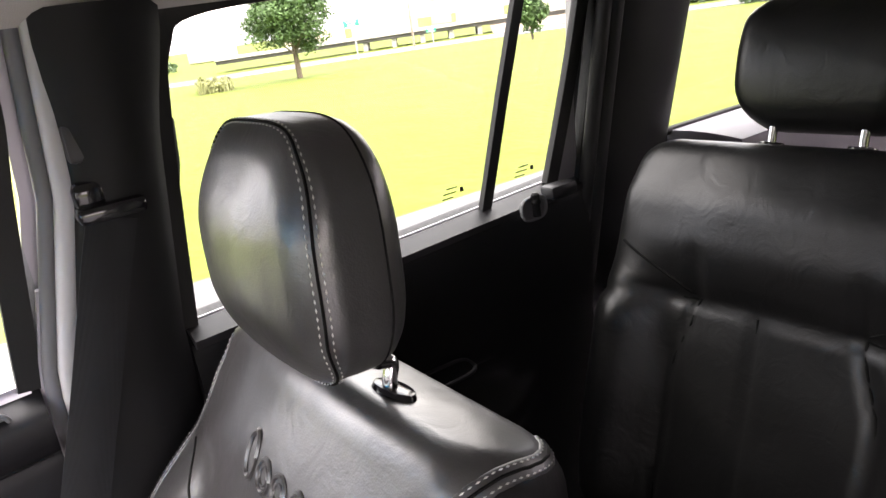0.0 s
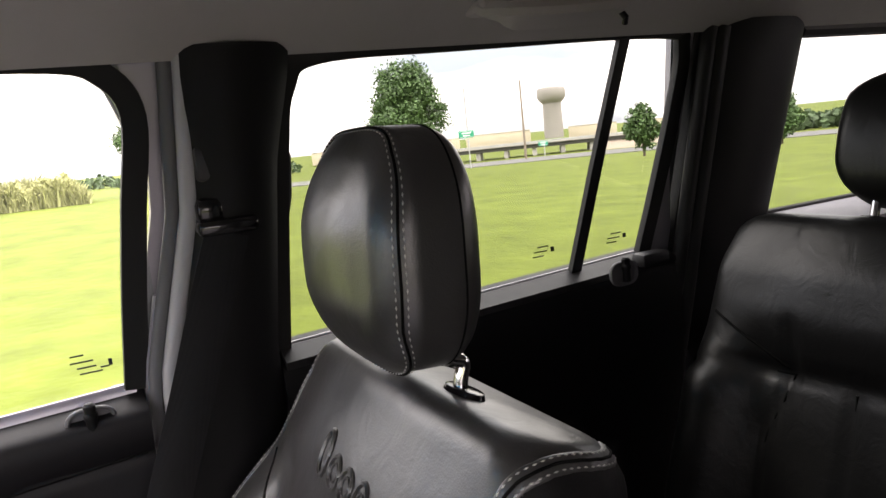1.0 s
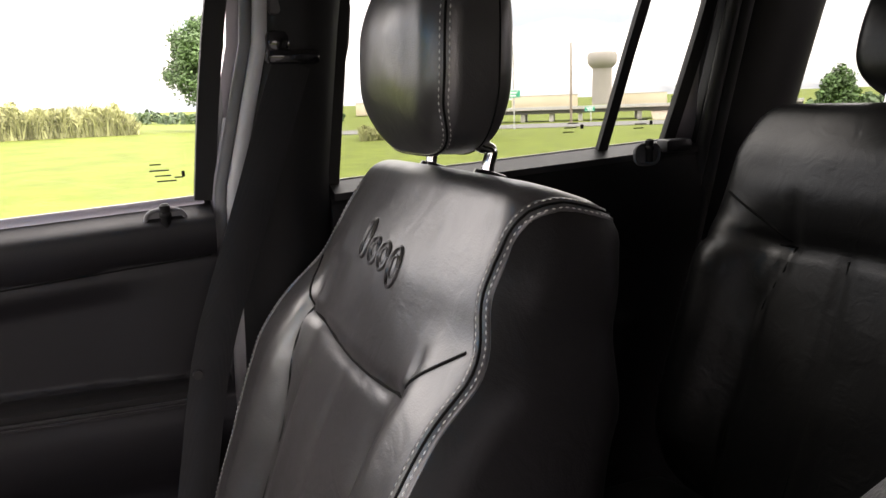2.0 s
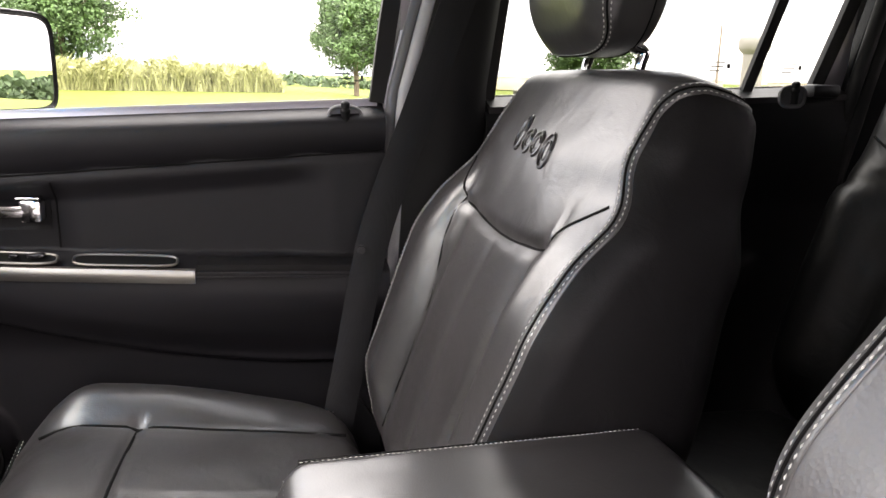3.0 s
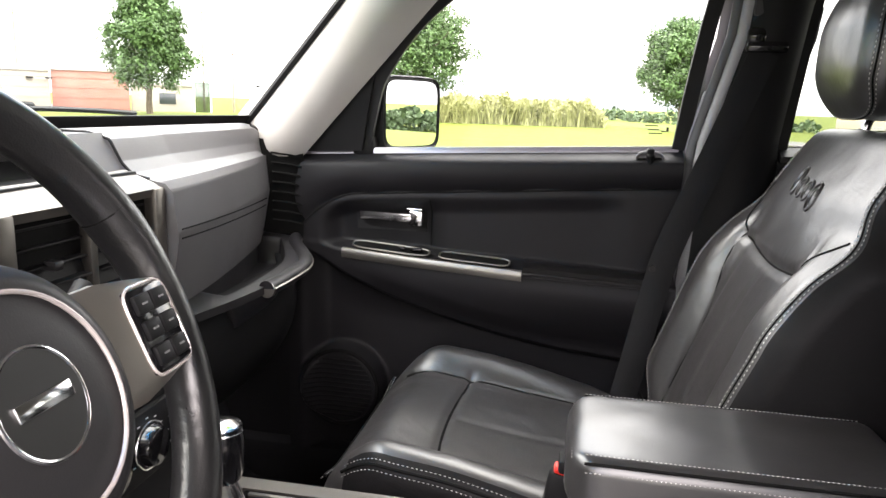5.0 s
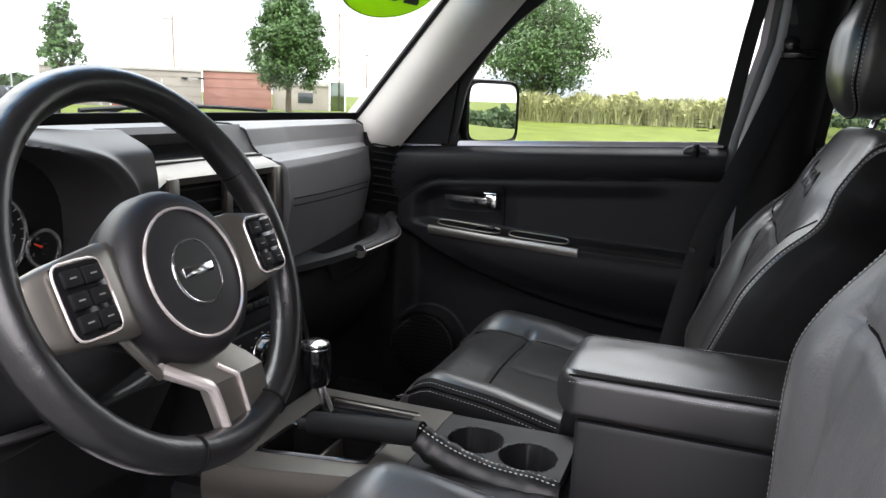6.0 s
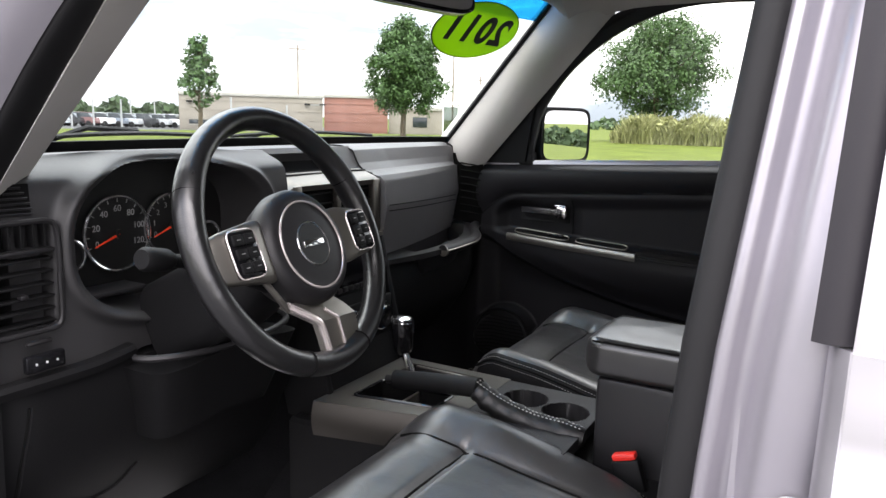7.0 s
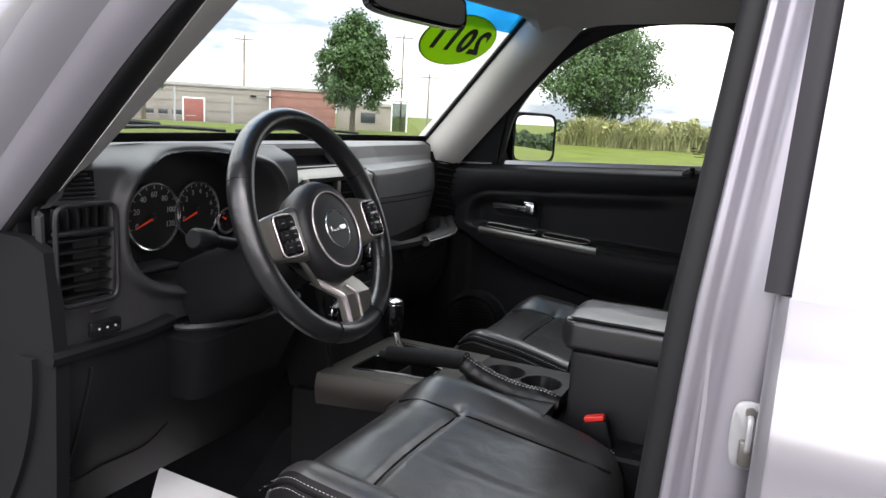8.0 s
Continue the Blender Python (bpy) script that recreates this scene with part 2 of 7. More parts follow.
# ---------------------------------------------------------------- mesh helpers
class Shape:
    """Collects vertices and faces of one part."""

    def __init__(self):
        self.v, self.f = [], []

    def add(self, verts, faces, m=None):
        base = len(self.v)
        self.v += [tuple(m @ Vector(p)) if m else tuple(p) for p in verts]
        self.f += [tuple(base + i for i in f) for f in faces]
        return self

    def box(self, size, at=(0, 0, 0), bevel=0.0, m=None, seg=2):
        b = bmesh.new()
        bmesh.ops.create_cube(b, size=1)
        bmesh.ops.scale(b, vec=size, verts=b.verts)
        if bevel:
            bmesh.ops.bevel(b, geom=b.edges[:], offset=bevel, segments=seg, affect="EDGES", profile=0.5)
        bmesh.ops.translate(b, vec=at, verts=b.verts)
        b.verts.index_update()
        self.add([p.co[:] for p in b.verts], [[q.index for q in f.verts] for f in b.faces], m)
        b.free()
        return self

    def rings(self, rings, cap=True, closed=True, m=None):
        """A skin over rings of equal length."""
        n = len(rings[0])
        verts = [p for r in rings for p in r]
        faces = []
        for i in range(len(rings) - 1):
            for j in range(n if closed else n - 1):
                k = (j + 1) % n
                faces.append((i * n + j, i * n + k, (i + 1) * n + k, (i + 1) * n + j))
        if cap and closed:
            for i in (0, len(rings) - 1):
                c = Vector((0, 0, 0))
                for p in rings[i]:
                    c += Vector(p)
                verts.append(tuple(c / n))
                for j in range(n):
                    faces.append((len(verts) - 1, i * n + j, i * n + (j + 1) % n))
        return self.add(verts, faces, m)

    def tube(self, path, r, n=8, m=None, squash=1.0):
        """A round bar along a path; r is one radius or one a point."""
        path = [Vector(p) for p in path]
        rs = r if isinstance(r, (list, tuple)) else [r] * len(path)
        rings, side = [], None
        for i, p in enumerate(path):
            d = (path[min(i + 1, len(path) - 1)] - path[max(i - 1, 0)]).normalized()
            if side is None:
                side = d.orthogonal().normalized()
            side = (side - d * side.dot(d)).normalized()
            up = d.cross(side)
            rings.append([tuple(p + (side * math.cos(a) + up * math.sin(a) * squash) * rs[i]) for a in (2 * math.pi * k / n for k in range(n))])
        return self.rings(rings, m=m)

    def sweep(self, path, section, up=(0, 0, 1), m=None):
        """A bar of any section (pairs: across, up) along a path, kept upright to 'up'."""
        path = [Vector(p) for p in path]
        rings = []
        for i, p in enumerate(path):
            d = (path[min(i + 1, len(path) - 1)] - path[max(i - 1, 0)]).normalized()
            side = d.cross(Vector(up)).normalized()
            u = side.cross(d).normalized()
            rings.append([tuple(p + side * a + u * b) for a, b in section])
        return self.rings(rings, m=m)

    def disc(self, r, h, at=(0, 0, 0), n=24, m=None, r2=None, bevel=0.0):
        """A round piece standing on z."""
        r2 = r if r2 is None else r2
        prof = [(r, 0), (r2, h)] if not bevel else [(r, 0), (r2, h - bevel), (r2 - 0.3 * bevel, h - 0.3 * bevel), (r2 - bevel, h)]
        rings = [[(at[0] + a * math.cos(2 * math.pi * k / n), at[1] + a * math.sin(2 * math.pi * k / n), at[2] + b) for k in range(n)] for a, b in prof]
        return self.rings(rings, m=m)

    def torus(self, R, r, n=32, k=8, at=(0, 0, 0), m=None, flat=1.0):
        rings = []
        for i in range(n + 1):
            a = 2 * math.pi * i / n
            rings.append([(at[0] + (R + r * math.cos(b)) * math.cos(a), at[1] + (R + r * math.cos(b)) * math.sin(a), at[2] + r * flat * math.sin(b)) for b in (2 * math.pi * q / k for q in range(k))])
        return self.rings(rings, cap=False, m=m)

    def sheet(self, fn, us, vs, thick=0.0, m=None):
        """A sheet fn(u, v) -> (point); with thick, closed by a back that is moved along the given vector."""
        nu, nv = len(us), len(vs)
        front = [tuple(fn(u, v)) for u in us for v in vs]
        faces = [(i * nv + j, i * nv + j + 1, (i + 1) * nv + j + 1, (i + 1) * nv + j) for i in range(nu - 1) for j in range(nv - 1)]
        if thick:
            t = Vector(thick)
            off = len(front)
            front += [tuple(Vector(p) + t) for p in front]
            faces += [tuple(off + q for q in reversed(f)) for f in faces]
            edge = [i * nv for i in range(nu)] + [(nu - 1) * nv + j for j in range(1, nv)] + [i * nv + nv - 1 for i in range(nu - 2, -1, -1)] + list(range(nv - 2, 0, -1))
            for a, b in zip(edge, edge[1:] + edge[:1]):
                faces.append((a, b, off + b, off + a))
        return self.add(front, faces, m)

    def prism(self, outline, vec, m=None):
        """A flat outline pushed along a vector."""
        n = len(outline)
        top = [tuple(Vector(p) + Vector(vec)) for p in outline]
        faces = [tuple(range(n)), tuple(range(2 * n - 1, n - 1, -1))] + [(i, (i + 1) % n, n + (i + 1) % n, n + i) for i in range(n)]
        return self.add([tuple(p) for p in outline] + top, faces, m)

    def dashes(self, path, length=0.0042, gap=0.0020, r=0.00055):
        """A row of stitches along a path."""
        path = [Vector(p) for p in path]
        cum = [0.0]
        for a, b in zip(path, path[1:]):
            cum.append(cum[-1] + (b - a).length)

        def at(s):
            i = max(0, min(len(path) - 2, int(np.searchsorted(cum, s)) - 1))
            span = max(1e-9, cum[i + 1] - cum[i])
            return path[i].lerp(path[i + 1], (s - cum[i]) / span)
        s = 0.0
        while s + length < cum[-1]:
            a, b = at(s), at(s + length)
            d = (b - a).normalized()
            e = d.orthogonal().normalized() * r
            f = d.cross(e)
            mid = (a + b) / 2
            verts = [a] + [mid + e, mid + f, mid - e, mid - f] + [b]
            self.add(verts, [(0, 1, 2), (0, 2, 3), (0, 3, 4), (0, 4, 1), (5, 2, 1), (5, 3, 2), (5, 4, 3), (5, 1, 4)])
            s += length + gap
        return self


def part(name, shape, material, parent=None, label="", sharp=38, flat=False):
    """Links a shape as ONE mesh object, under a thing or a part."""
    me = bpy.data.meshes.new(name)
    me.from_pydata(shape.v, [], shape.f)
    b = bmesh.new()
    b.from_mesh(me)
    if len(b.faces) < 120000:
        bmesh.ops.recalc_face_normals(b, faces=b.faces)
    b.to_mesh(me)
    b.free()
    if not flat:
        me.polygons.foreach_set("use_smooth", [True] * len(me.polygons))
        me.set_sharp_from_angle(angle=radians(sharp))
    me.materials.append(material)
    ob = new(name, me)
    if parent:
        ob.parent = parent
    if label:
        ob["label"] = label
    return ob


def thing(name, label, category, group="", kind=""):
    ob = new(name)
    ob.empty_display_size = 0.1
    return tagged(ob, label, category, group, kind)


def solid(name, shape, material, label, category, kind="", group="", sharp=38):
    return tagged(part(name, shape, material, sharp=sharp), label, category, group, kind)


def sm(x, a, b):
    """A smooth step from 0 at a to 1 at b."""
    t = max(0.0, min(1.0, (x - a) / (b - a)))
    return t * t * (3 - 2 * t)


def ip(x, xs, ys):
    """A smooth line through a few points."""
    if x <= xs[0]:
        return ys[0]
    for i in range(len(xs) - 1):
        if x <= xs[i + 1]:
            return ys[i] + (ys[i + 1] - ys[i]) * sm(x, xs[i], xs[i + 1])
    return ys[-1]


def poly(x, xs, ys):
    return float(np.interp(x, xs, ys))


def lin(a, b, n):
    return [a + (b - a) * i / (n - 1) for i in range(n)]


def spline(pts, n=8):
    """Points of a smooth line through the given ones."""
    p = [Vector(q) for q in pts]
    p = [2 * p[0] - p[1]] + p + [2 * p[-1] - p[-2]]
    out = []
    for i in range(1, len(p) - 2):
        for k in range(n):
            t = k / n
            out.append(0.5 * (2 * p[i] + (p[i + 1] - p[i - 1]) * t + (2 * p[i - 1] - 5 * p[i] + 4 * p[i + 1] - p[i + 2]) * t * t + (3 * p[i] - p[i - 1] - 3 * p[i + 1] + p[i + 2]) * t ** 3))
    return [tuple(q) for q in out] + [tuple(p[-2])]


def words(name, text, size, m, material, parent, depth=0.0006, bold=0.0):
    """Lettering in the built-in font, as a mesh."""
    cu = bpy.data.curves.new(name, "FONT")
    cu.body, cu.size, cu.align_x, cu.align_y, cu.extrude, cu.offset = text, size, "CENTER", "CENTER", depth, bold
    tmp = bpy.data.objects.new(name, cu)
    scene.collection.objects.link(tmp)
    me = bpy.data.meshes.new_from_object(tmp.evaluated_get(bpy.context.evaluated_depsgraph_get()))
    bpy.data.objects.remove(tmp)
    me.transform(m)
    me.materials.clear()
    me.materials.append(material)
    ob = new(name, me)
    ob.parent = parent
    return ob


def cushion_rings(L, half, front, depth, r, end, nx=26, nv=36, back_r=None):
    """Rings (x, v, w) of an upholstered pad: v along it, w out of its face."""
    back_r = back_r or r
    stations = [(end * (1 - math.cos(a)), end * (1 - math.sin(a))) for a in (radians(8 + 82 * k / 5) for k in range(6))]
    stations += [(v, 0.0) for v in lin(end, L - end, nv)[1:-1]]
    stations += [(L - v, i) for v, i in reversed(stations[:6])]
    out = []
    for v, inset in stations:
        h = half(v) - inset
        th = front(0, v) + depth(v)
        wi = inset * min(1.0, 0.36 * th / end)
        rf = min(r, 0.46 * (th - 2 * wi))
        br = min(back_r, h * 0.9, 0.46 * (th - 2 * wi))
        ring = [(x, v, front(x, v) - wi) for x in lin(-(h - rf), h - rf, nx)]
        fr = front(h - rf, v) - wi - rf
        ring += [(h - rf + rf * math.sin(a), v, fr + rf * math.cos(a)) for a in (radians(15 * k) for k in range(1, 7))]
        bk = -(depth(v) - wi)
        ring += [(h - br + br * math.cos(a), v, bk + br - br * math.sin(a)) for a in (radians(18 * k) for k in range(0, 6))]
        ring += [(x, v, bk) for x in lin(h - br, -(h - br), 7)[1:-1]]
        ring += [(-(h - br) - br * math.sin(a), v, bk + br - br * math.cos(a)) for a in (radians(18 * k) for k in range(0, 6))]
        fl = front(-(h - rf), v) - wi - rf
        ring += [(-(h - rf) - rf * math.cos(a), v, fl + rf * math.sin(a)) for a in (radians(15 * k) for k in range(0, 6))]
        out.append(ring)
    return out

# ---------------------------------------------------------------- the car's shell (x across, y forwards, z up)
def glass_x(z):
    """Half-width of the side glass at a height: it leans in towards the roof."""
    return 0.70 - 0.12 * (z - 1.15)


def sill_z(y):
    """Height of the door tops, which rise a little towards the back."""
    return 1.165 - 0.045 * (y - 0.13)


def mid_lean(z):
    """How far the middle pillar leans back above the door tops."""
    return -0.24 * max(0.0, z - 1.17) + 0.16 * max(0.0, z - 1.36) - 0.03 * (min(z, 1.17) - 1.17)


def edge_z(y):
    """Height of the roof lining's outer edge."""
    return 1.522 - 0.012 * (y - 0.1) - 0.10 * sm(y, 0.35, 0.75) ** 2


# floor
fl = Shape()
fl.sheet(lambda x, y: (x, y, 0.42 + 0.10 * math.exp(-(x / 0.12) ** 2) + 0.004 * noise.noise((x * 9, y * 9, 0))), lin(-0.66, 0.66, 45), lin(-1.9, 0.95, 50), thick=(0, 0, -0.05))
solid("floor", fl, CARPET, "black carpeted car floor with a raised tunnel", "floor", "structure")
fw = Shape()
fw.sheet(lambda x, t: (x, 0.95 + 0.22 * t, 0.42 + 0.75 * t * t), lin(-0.68, 0.77, 17), lin(0, 1, 12), thick=(0, 0.03, -0.03))
solid("firewall", fw, CARPET, "black carpeted toe board under the dashboard", "wall", "structure")
for s in (-1, 1):
    sl = Shape().box((0.10, 2.69 + 0.09 * s, 0.12), (s * 0.71, -0.305 + 0.045 * s, 0.45), 0.03)
    solid("door_sill", sl, PLASTIC_DARK, "black plastic door sill cover along the floor", "sill", "structure")
cargo = Shape().box((1.3, 0.03, 0.75), (0, -1.92, 0.80), 0.01).box((1.3, 0.55, 0.03), (0, -1.62, 0.80), 0.01)
solid("cargo_wall", cargo, PLASTIC_DARK, "black plastic lining of the cargo space", "wall", "structure")

# roof lining: a shallow vault
roof = Shape()


def roof_point(u, y):
    x = 0.625 * u
    e = edge_z(y)
    dip = 0.10 * sm(y, 0.35, 0.75) ** 2
    return (x, y, e + (0.085 + dip) * (1 - abs(u) ** 2.6) + 0.03 * (1 - abs(u) ** 8))


roof.sheet(roof_point, lin(-1, 1, 41), lin(-1.95, 0.60, 52), thick=(0, 0, 0.035))
solid("ceiling", roof, HEADLINER, "pale grey cloth roof lining over the seats", "ceiling", "structure", sharp=60)
skin = Shape()
skin.sheet(lambda u, y: (0.70 * u, y, edge_z(y) + 0.06 + (0.10 + 0.10 * sm(y, 0.35, 0.75) ** 2) * (1 - abs(u) ** 3)), lin(-1, 1, 21), lin(-1.95, 0.66, 30), thick=(0, 0, 0.02))
solid("roof", skin, SILVER, "silver painted steel roof of the car", "roof", "structure")


def front_rail(s):
    """The side of the roof opening, from the foot of the windscreen pillar to the middle pillar (glass edge of the front door)."""
    pts = [(0.905, 1.115), (0.83, 1.19), (0.725, 1.285), (0.645, 1.375), (0.555, 1.45), (0.455, 1.502), (0.33, 1.525), (0.12, 1.532)]
    return [(s * glass_x(z), y, z) for y, z in pts]


for s, side in ((1, "right"), (-1, "left")):
    # windscreen pillar trim, pale, wide and turned to the cabin
    def pillar(t, q, s=s):
        y0, z0, x0 = 0.99 - 0.325 * t, 1.17 + 0.36 * t, 0.645 - 0.035 * t      # windscreen edge
        y1, z1, x1 = 0.875 - 0.345 * t, 1.10 + 0.375 * t, 0.672 - 0.035 * t     # door edge
        b = 0.028 * math.sin(math.pi * q)
        if s < 0:
            # the driver's trim, seen past its door edge
            e = [Vector((-0.645, y0, z0)), Vector((-0.63, 0.907 - 0.46 * t, 1.095 + 0.38 * t)), Vector((-0.685, 0.883 - 0.4326 * t, 1.069 + 0.402 * t))]
            return tuple(e[0].lerp(e[1], q * 2) if q < 0.5 else e[1].lerp(e[2], q * 2 - 1))
        return (s * (x0 + (x1 - x0) * q - b), y0 + (y1 - y0) * q - 0.4 * b, z0 + (z1 - z0) * q - 0.25 * b)
    a = Shape().sheet(pillar, lin(-0.06, 1.12, 18), lin(0, 1, 11), thick=(0.02, 0.014, 0.012) if s > 0 else (0.004, 0.012, 0.006))
    solid("windscreen_pillar", a, TRIM_GREY, "pale grey plastic trim on the windscreen pillar", "pillar", "structure")
    # silver outer pillar and black seal beside it
    rail = spline(front_rail(s), 6)
    if s < 0:
        def strip(name, p, q, material, label, bulge=0.0):
            sh = Shape().sheet(lambda t, k: tuple(Vector(p).lerp(Vector(q), k) + Vector((-bulge * math.sin(math.pi * k), -0.5 * bulge * math.sin(math.pi * k), 0)) + Vector((0.045 * sm(t, 0.5, 1.4), -0.44 * t, 0.415 * t - 0.10 * sm(t, 0.75, 1.3)))), lin(-0.12, 1.25, 24), lin(0, 1, 9), thick=(-0.004, 0.012, 0.006))
            return solid(name, sh, material, label, "pillar", "structure")
        strip("weather_strip", (-0.685, 0.883, 1.069), (-0.720, 0.898, 1.060), RUBBER, "black rubber weather strip along the driver's windscreen pillar", 0.008)
        strip("outer_pillar", (-0.722, 0.898, 1.062), (-0.752, 0.905, 1.105), SILVER_JAMB, "silver painted inner flank of the windscreen pillar", 0.006)
        strip("outer_pillar", (-0.752, 0.905, 1.105), (-0.79, 0.975, 1.125), SILVER, "silver painted outer windscreen pillar", 0.012)
        continue
    o = Shape().sweep([(x + s * 0.055, y + 0.045, z + 0.035) for x, y, z in rail[:30]], [(-0.05, -0.03), (0.05, -0.03), (0.06, 0.02), (-0.06, 0.02)], up=(s, 0, 0.3))
    solid("outer_pillar", o, SILVER, "silver painted outer windscreen pillar", "pillar", "structure")
    w = Shape().tube([(x + s * 0.012, y + 0.012, z + 0.012) for x, y, z in rail], 0.013, 10)
    solid("weather_strip", w, RUBBER, "black rubber weather strip round the door opening", "seal", "structure")

# windscreen
def screen(u, t):
    x = u * (0.64 - 0.035 * t)
    y = 1.06 - 0.32 * t - 0.09 * u * u
    return (x, y, 1.175 + 0.365 * t)


ws = Shape().sheet(screen, lin(-1, 1, 25), lin(0, 1, 10), thick=(0, 0.005, 0.003))
ob = solid("windscreen", ws, SCREEN_GLASS, "clear curved windscreen with a blue shade band", "windscreen", "structure")
ob.visible_shadow = False
tb = Shape().sheet(lambda u, t: tuple(Vector(screen(u, t)) + Vector((0, -0.004, -0.002))), lin(-0.99, 0.99, 25), lin(0.875, 1.0, 6), thick=(0, 0.002, 0.001))
ob = part("shade_band", tb, TINT, ob, "blue transparent shade band")
ob.visible_shadow = False
bandb = Shape()
bandb.tube([Vector(screen(u, 0.0)) + Vector((0, -0.006, -0.004)) for u in lin(-1, 1, 25)], 0.017, 8, squash=0.8)
bandb.sheet(lambda u, t: tuple(Vector(screen(u, t)) + Vector((0, -0.003, -0.002))), lin(-1, 1, 31), lin(-0.03, 0.075, 5), thick=(0, 0.002, 0.001))
bandb.tube([Vector(screen(1, t)) + Vector((0, -0.004, 0)) for t in lin(0, 1, 10)], 0.008, 6)
bandb.tube([Vector(screen(-1, t)) + Vector((0, -0.004, 0)) for t in lin(0, 1, 10)], 0.008, 6)
solid("windscreen_frit", bandb, PLASTIC_DARK, "black band round the windscreen's edge", "trim", "structure")
hd = Shape().sheet(lambda u, t: tuple(Vector(roof_point(u, 0.60)).lerp(Vector(screen(u, 1.0)) + Vector((0, -0.006, -0.004)), t)), lin(-1, 1, 25), lin(0, 1, 5), thick=(0, 0, 0.03))
solid("screen_header", hd, HEADLINER, "pale cloth header above the windscreen", "ceiling", "structure")
# wipers parked on the glass
for u0, u1 in ((-0.86, -0.16), (-0.10, 0.60)):
    wp = thing("windscreen_wiper", "black wiper blade parked at the foot of the windscreen", "wiper", "wipers")
    line = [Vector(screen(u, 0.045 + 0.02 * math.sin(math.pi * (u - u0) / (u1 - u0)))) + Vector((0, 0.016, 0.012)) for u in lin(u0, u1, 10)]
    part("blade", Shape().tube(line, 0.004, 6), RUBBER, wp)
    part("wiper_arm", Shape().tube([line[1] + Vector((0, 0.05, -0.02)), line[3] + Vector((0, 0.014, 0.010)), line[5] + Vector((0, 0.006, 0.004))], 0.005, 6), PLASTIC_DARK, wp)
# cowl below the glass
cw = Shape().sheet(lambda u, t: (u * 0.66, 1.13 + 0.16 * t - 0.11 * u * u, 1.16 - 0.03 * t), lin(-1, 1, 21), lin(0, 1, 4), thick=(0, 0, -0.03))
solid("cowl", cw, PLASTIC_DARK, "black plastic cowl in front of the windscreen", "trim", "structure")


def side_pillars(s, inner):
    """Middle and rear pillars with their trims, on one side."""
    # middle pillar trim: a broad, slightly hollow plate
    def mid(z, q):
        yf, yb = (0.094 + mid_lean(z) if s > 0 else 0.020 - 0.10 * max(0.0, z - 1.10)), -0.028 - 0.10 * max(0.0, z - 1.19) - 0.010 * sm(z, 1.40, 1.53)
        y = yf + (yb - yf) * q
        yf2 = sm(z, 1.38, 1.52)
        y += (0.012 if s > 0 else 0.0) * yf2 * (1 - q) - 0.004 * yf2 * q
        x = glass_x(z) - 0.035 - 0.022 * math.sin(math.pi * min(1, q * 1.02)) ** 0.6 - 0.015 * sm(1.16 - z, 0, 0.3)
        return (s * x, y, z)
    b = Shape().sheet(mid, lin(0.50, 1.536, 34), lin(0, 1, 16), thick=(s * 0.02, 0, 0))
    solid("middle_pillar", b, PLASTIC_DARK, "black plastic trim on the pillar between the doors", "pillar", "structure")
    # body pillar behind the trim
    c = Shape()
    c.sheet(lambda z, q: (s * (glass_x(z) + 0.012) if s > 0 else -(glass_x(z) - 0.022), (0.135 + mid_lean(z) + 0.045 * sm(z, 1.42, 1.50) if s > 0 else 0.0) - (0.165 if s > 0 else 0.13) * q, z), lin(0.42, 1.56, 24), lin(0, 1, 4), thick=(s * 0.02, 0, 0))
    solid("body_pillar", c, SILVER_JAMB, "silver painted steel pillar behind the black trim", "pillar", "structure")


side_pillars(1, True)
dj = Shape().sheet(lambda y, z: (0.708, y, z), lin(0.03, 0.16, 4), lin(0.42, 1.165, 10), thick=(0.012, 0, 0))
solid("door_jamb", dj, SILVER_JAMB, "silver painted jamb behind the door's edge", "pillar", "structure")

# grey lips and seals at the front edge of the right middle pillar
for k, (yy, xx, rr, mt, nm, lb) in enumerate(((0.114, 0.018, 0.0095, SEAL_GREY, "door_seal", "dark grey rubber door seal on the middle pillar"),
                                              (0.097, 0.028, 0.012, LIP_GREY, "pillar_lip", "grey rounded lip of the middle pillar trim"))):
    path = [(glass_x(z) - xx, yy + mid_lean(z), z) for z in lin(0.55, 1.54, 34)]
    solid(nm, Shape().tube(path, rr, 10), mt, lb, "seal", "structure")
st = Shape().sheet(lambda z, q: (glass_x(z) - 0.014 - 0.006 * q, 0.126 - 0.014 * q + mid_lean(z), z), lin(0.55, 1.27, 20), lin(0, 1, 3), thick=(0.01, 0, 0))
solid("jamb_strip", st, SILVER_JAMB, "narrow silver strip of painted door jamb", "trim", "structure")

# rear pillar on the right: dark trim between the rear door and the cargo window
def rear_pillar(z, q):
    yf = -0.680 - 0.16 * (z - 1.19)
    yb = -0.905 - 0.20 * max(0.0, z - 1.22)
    if z < 1.2:
        yf = -0.68 - 0.20 * sm(1.2 - z, 0, 0.5)
        yb = -0.905
    y = yf + (yb - yf) * q
    x = glass_x(z) - 0.02 - 0.035 * math.sin(math.pi * q) ** 0.7
    return (x, y, z)


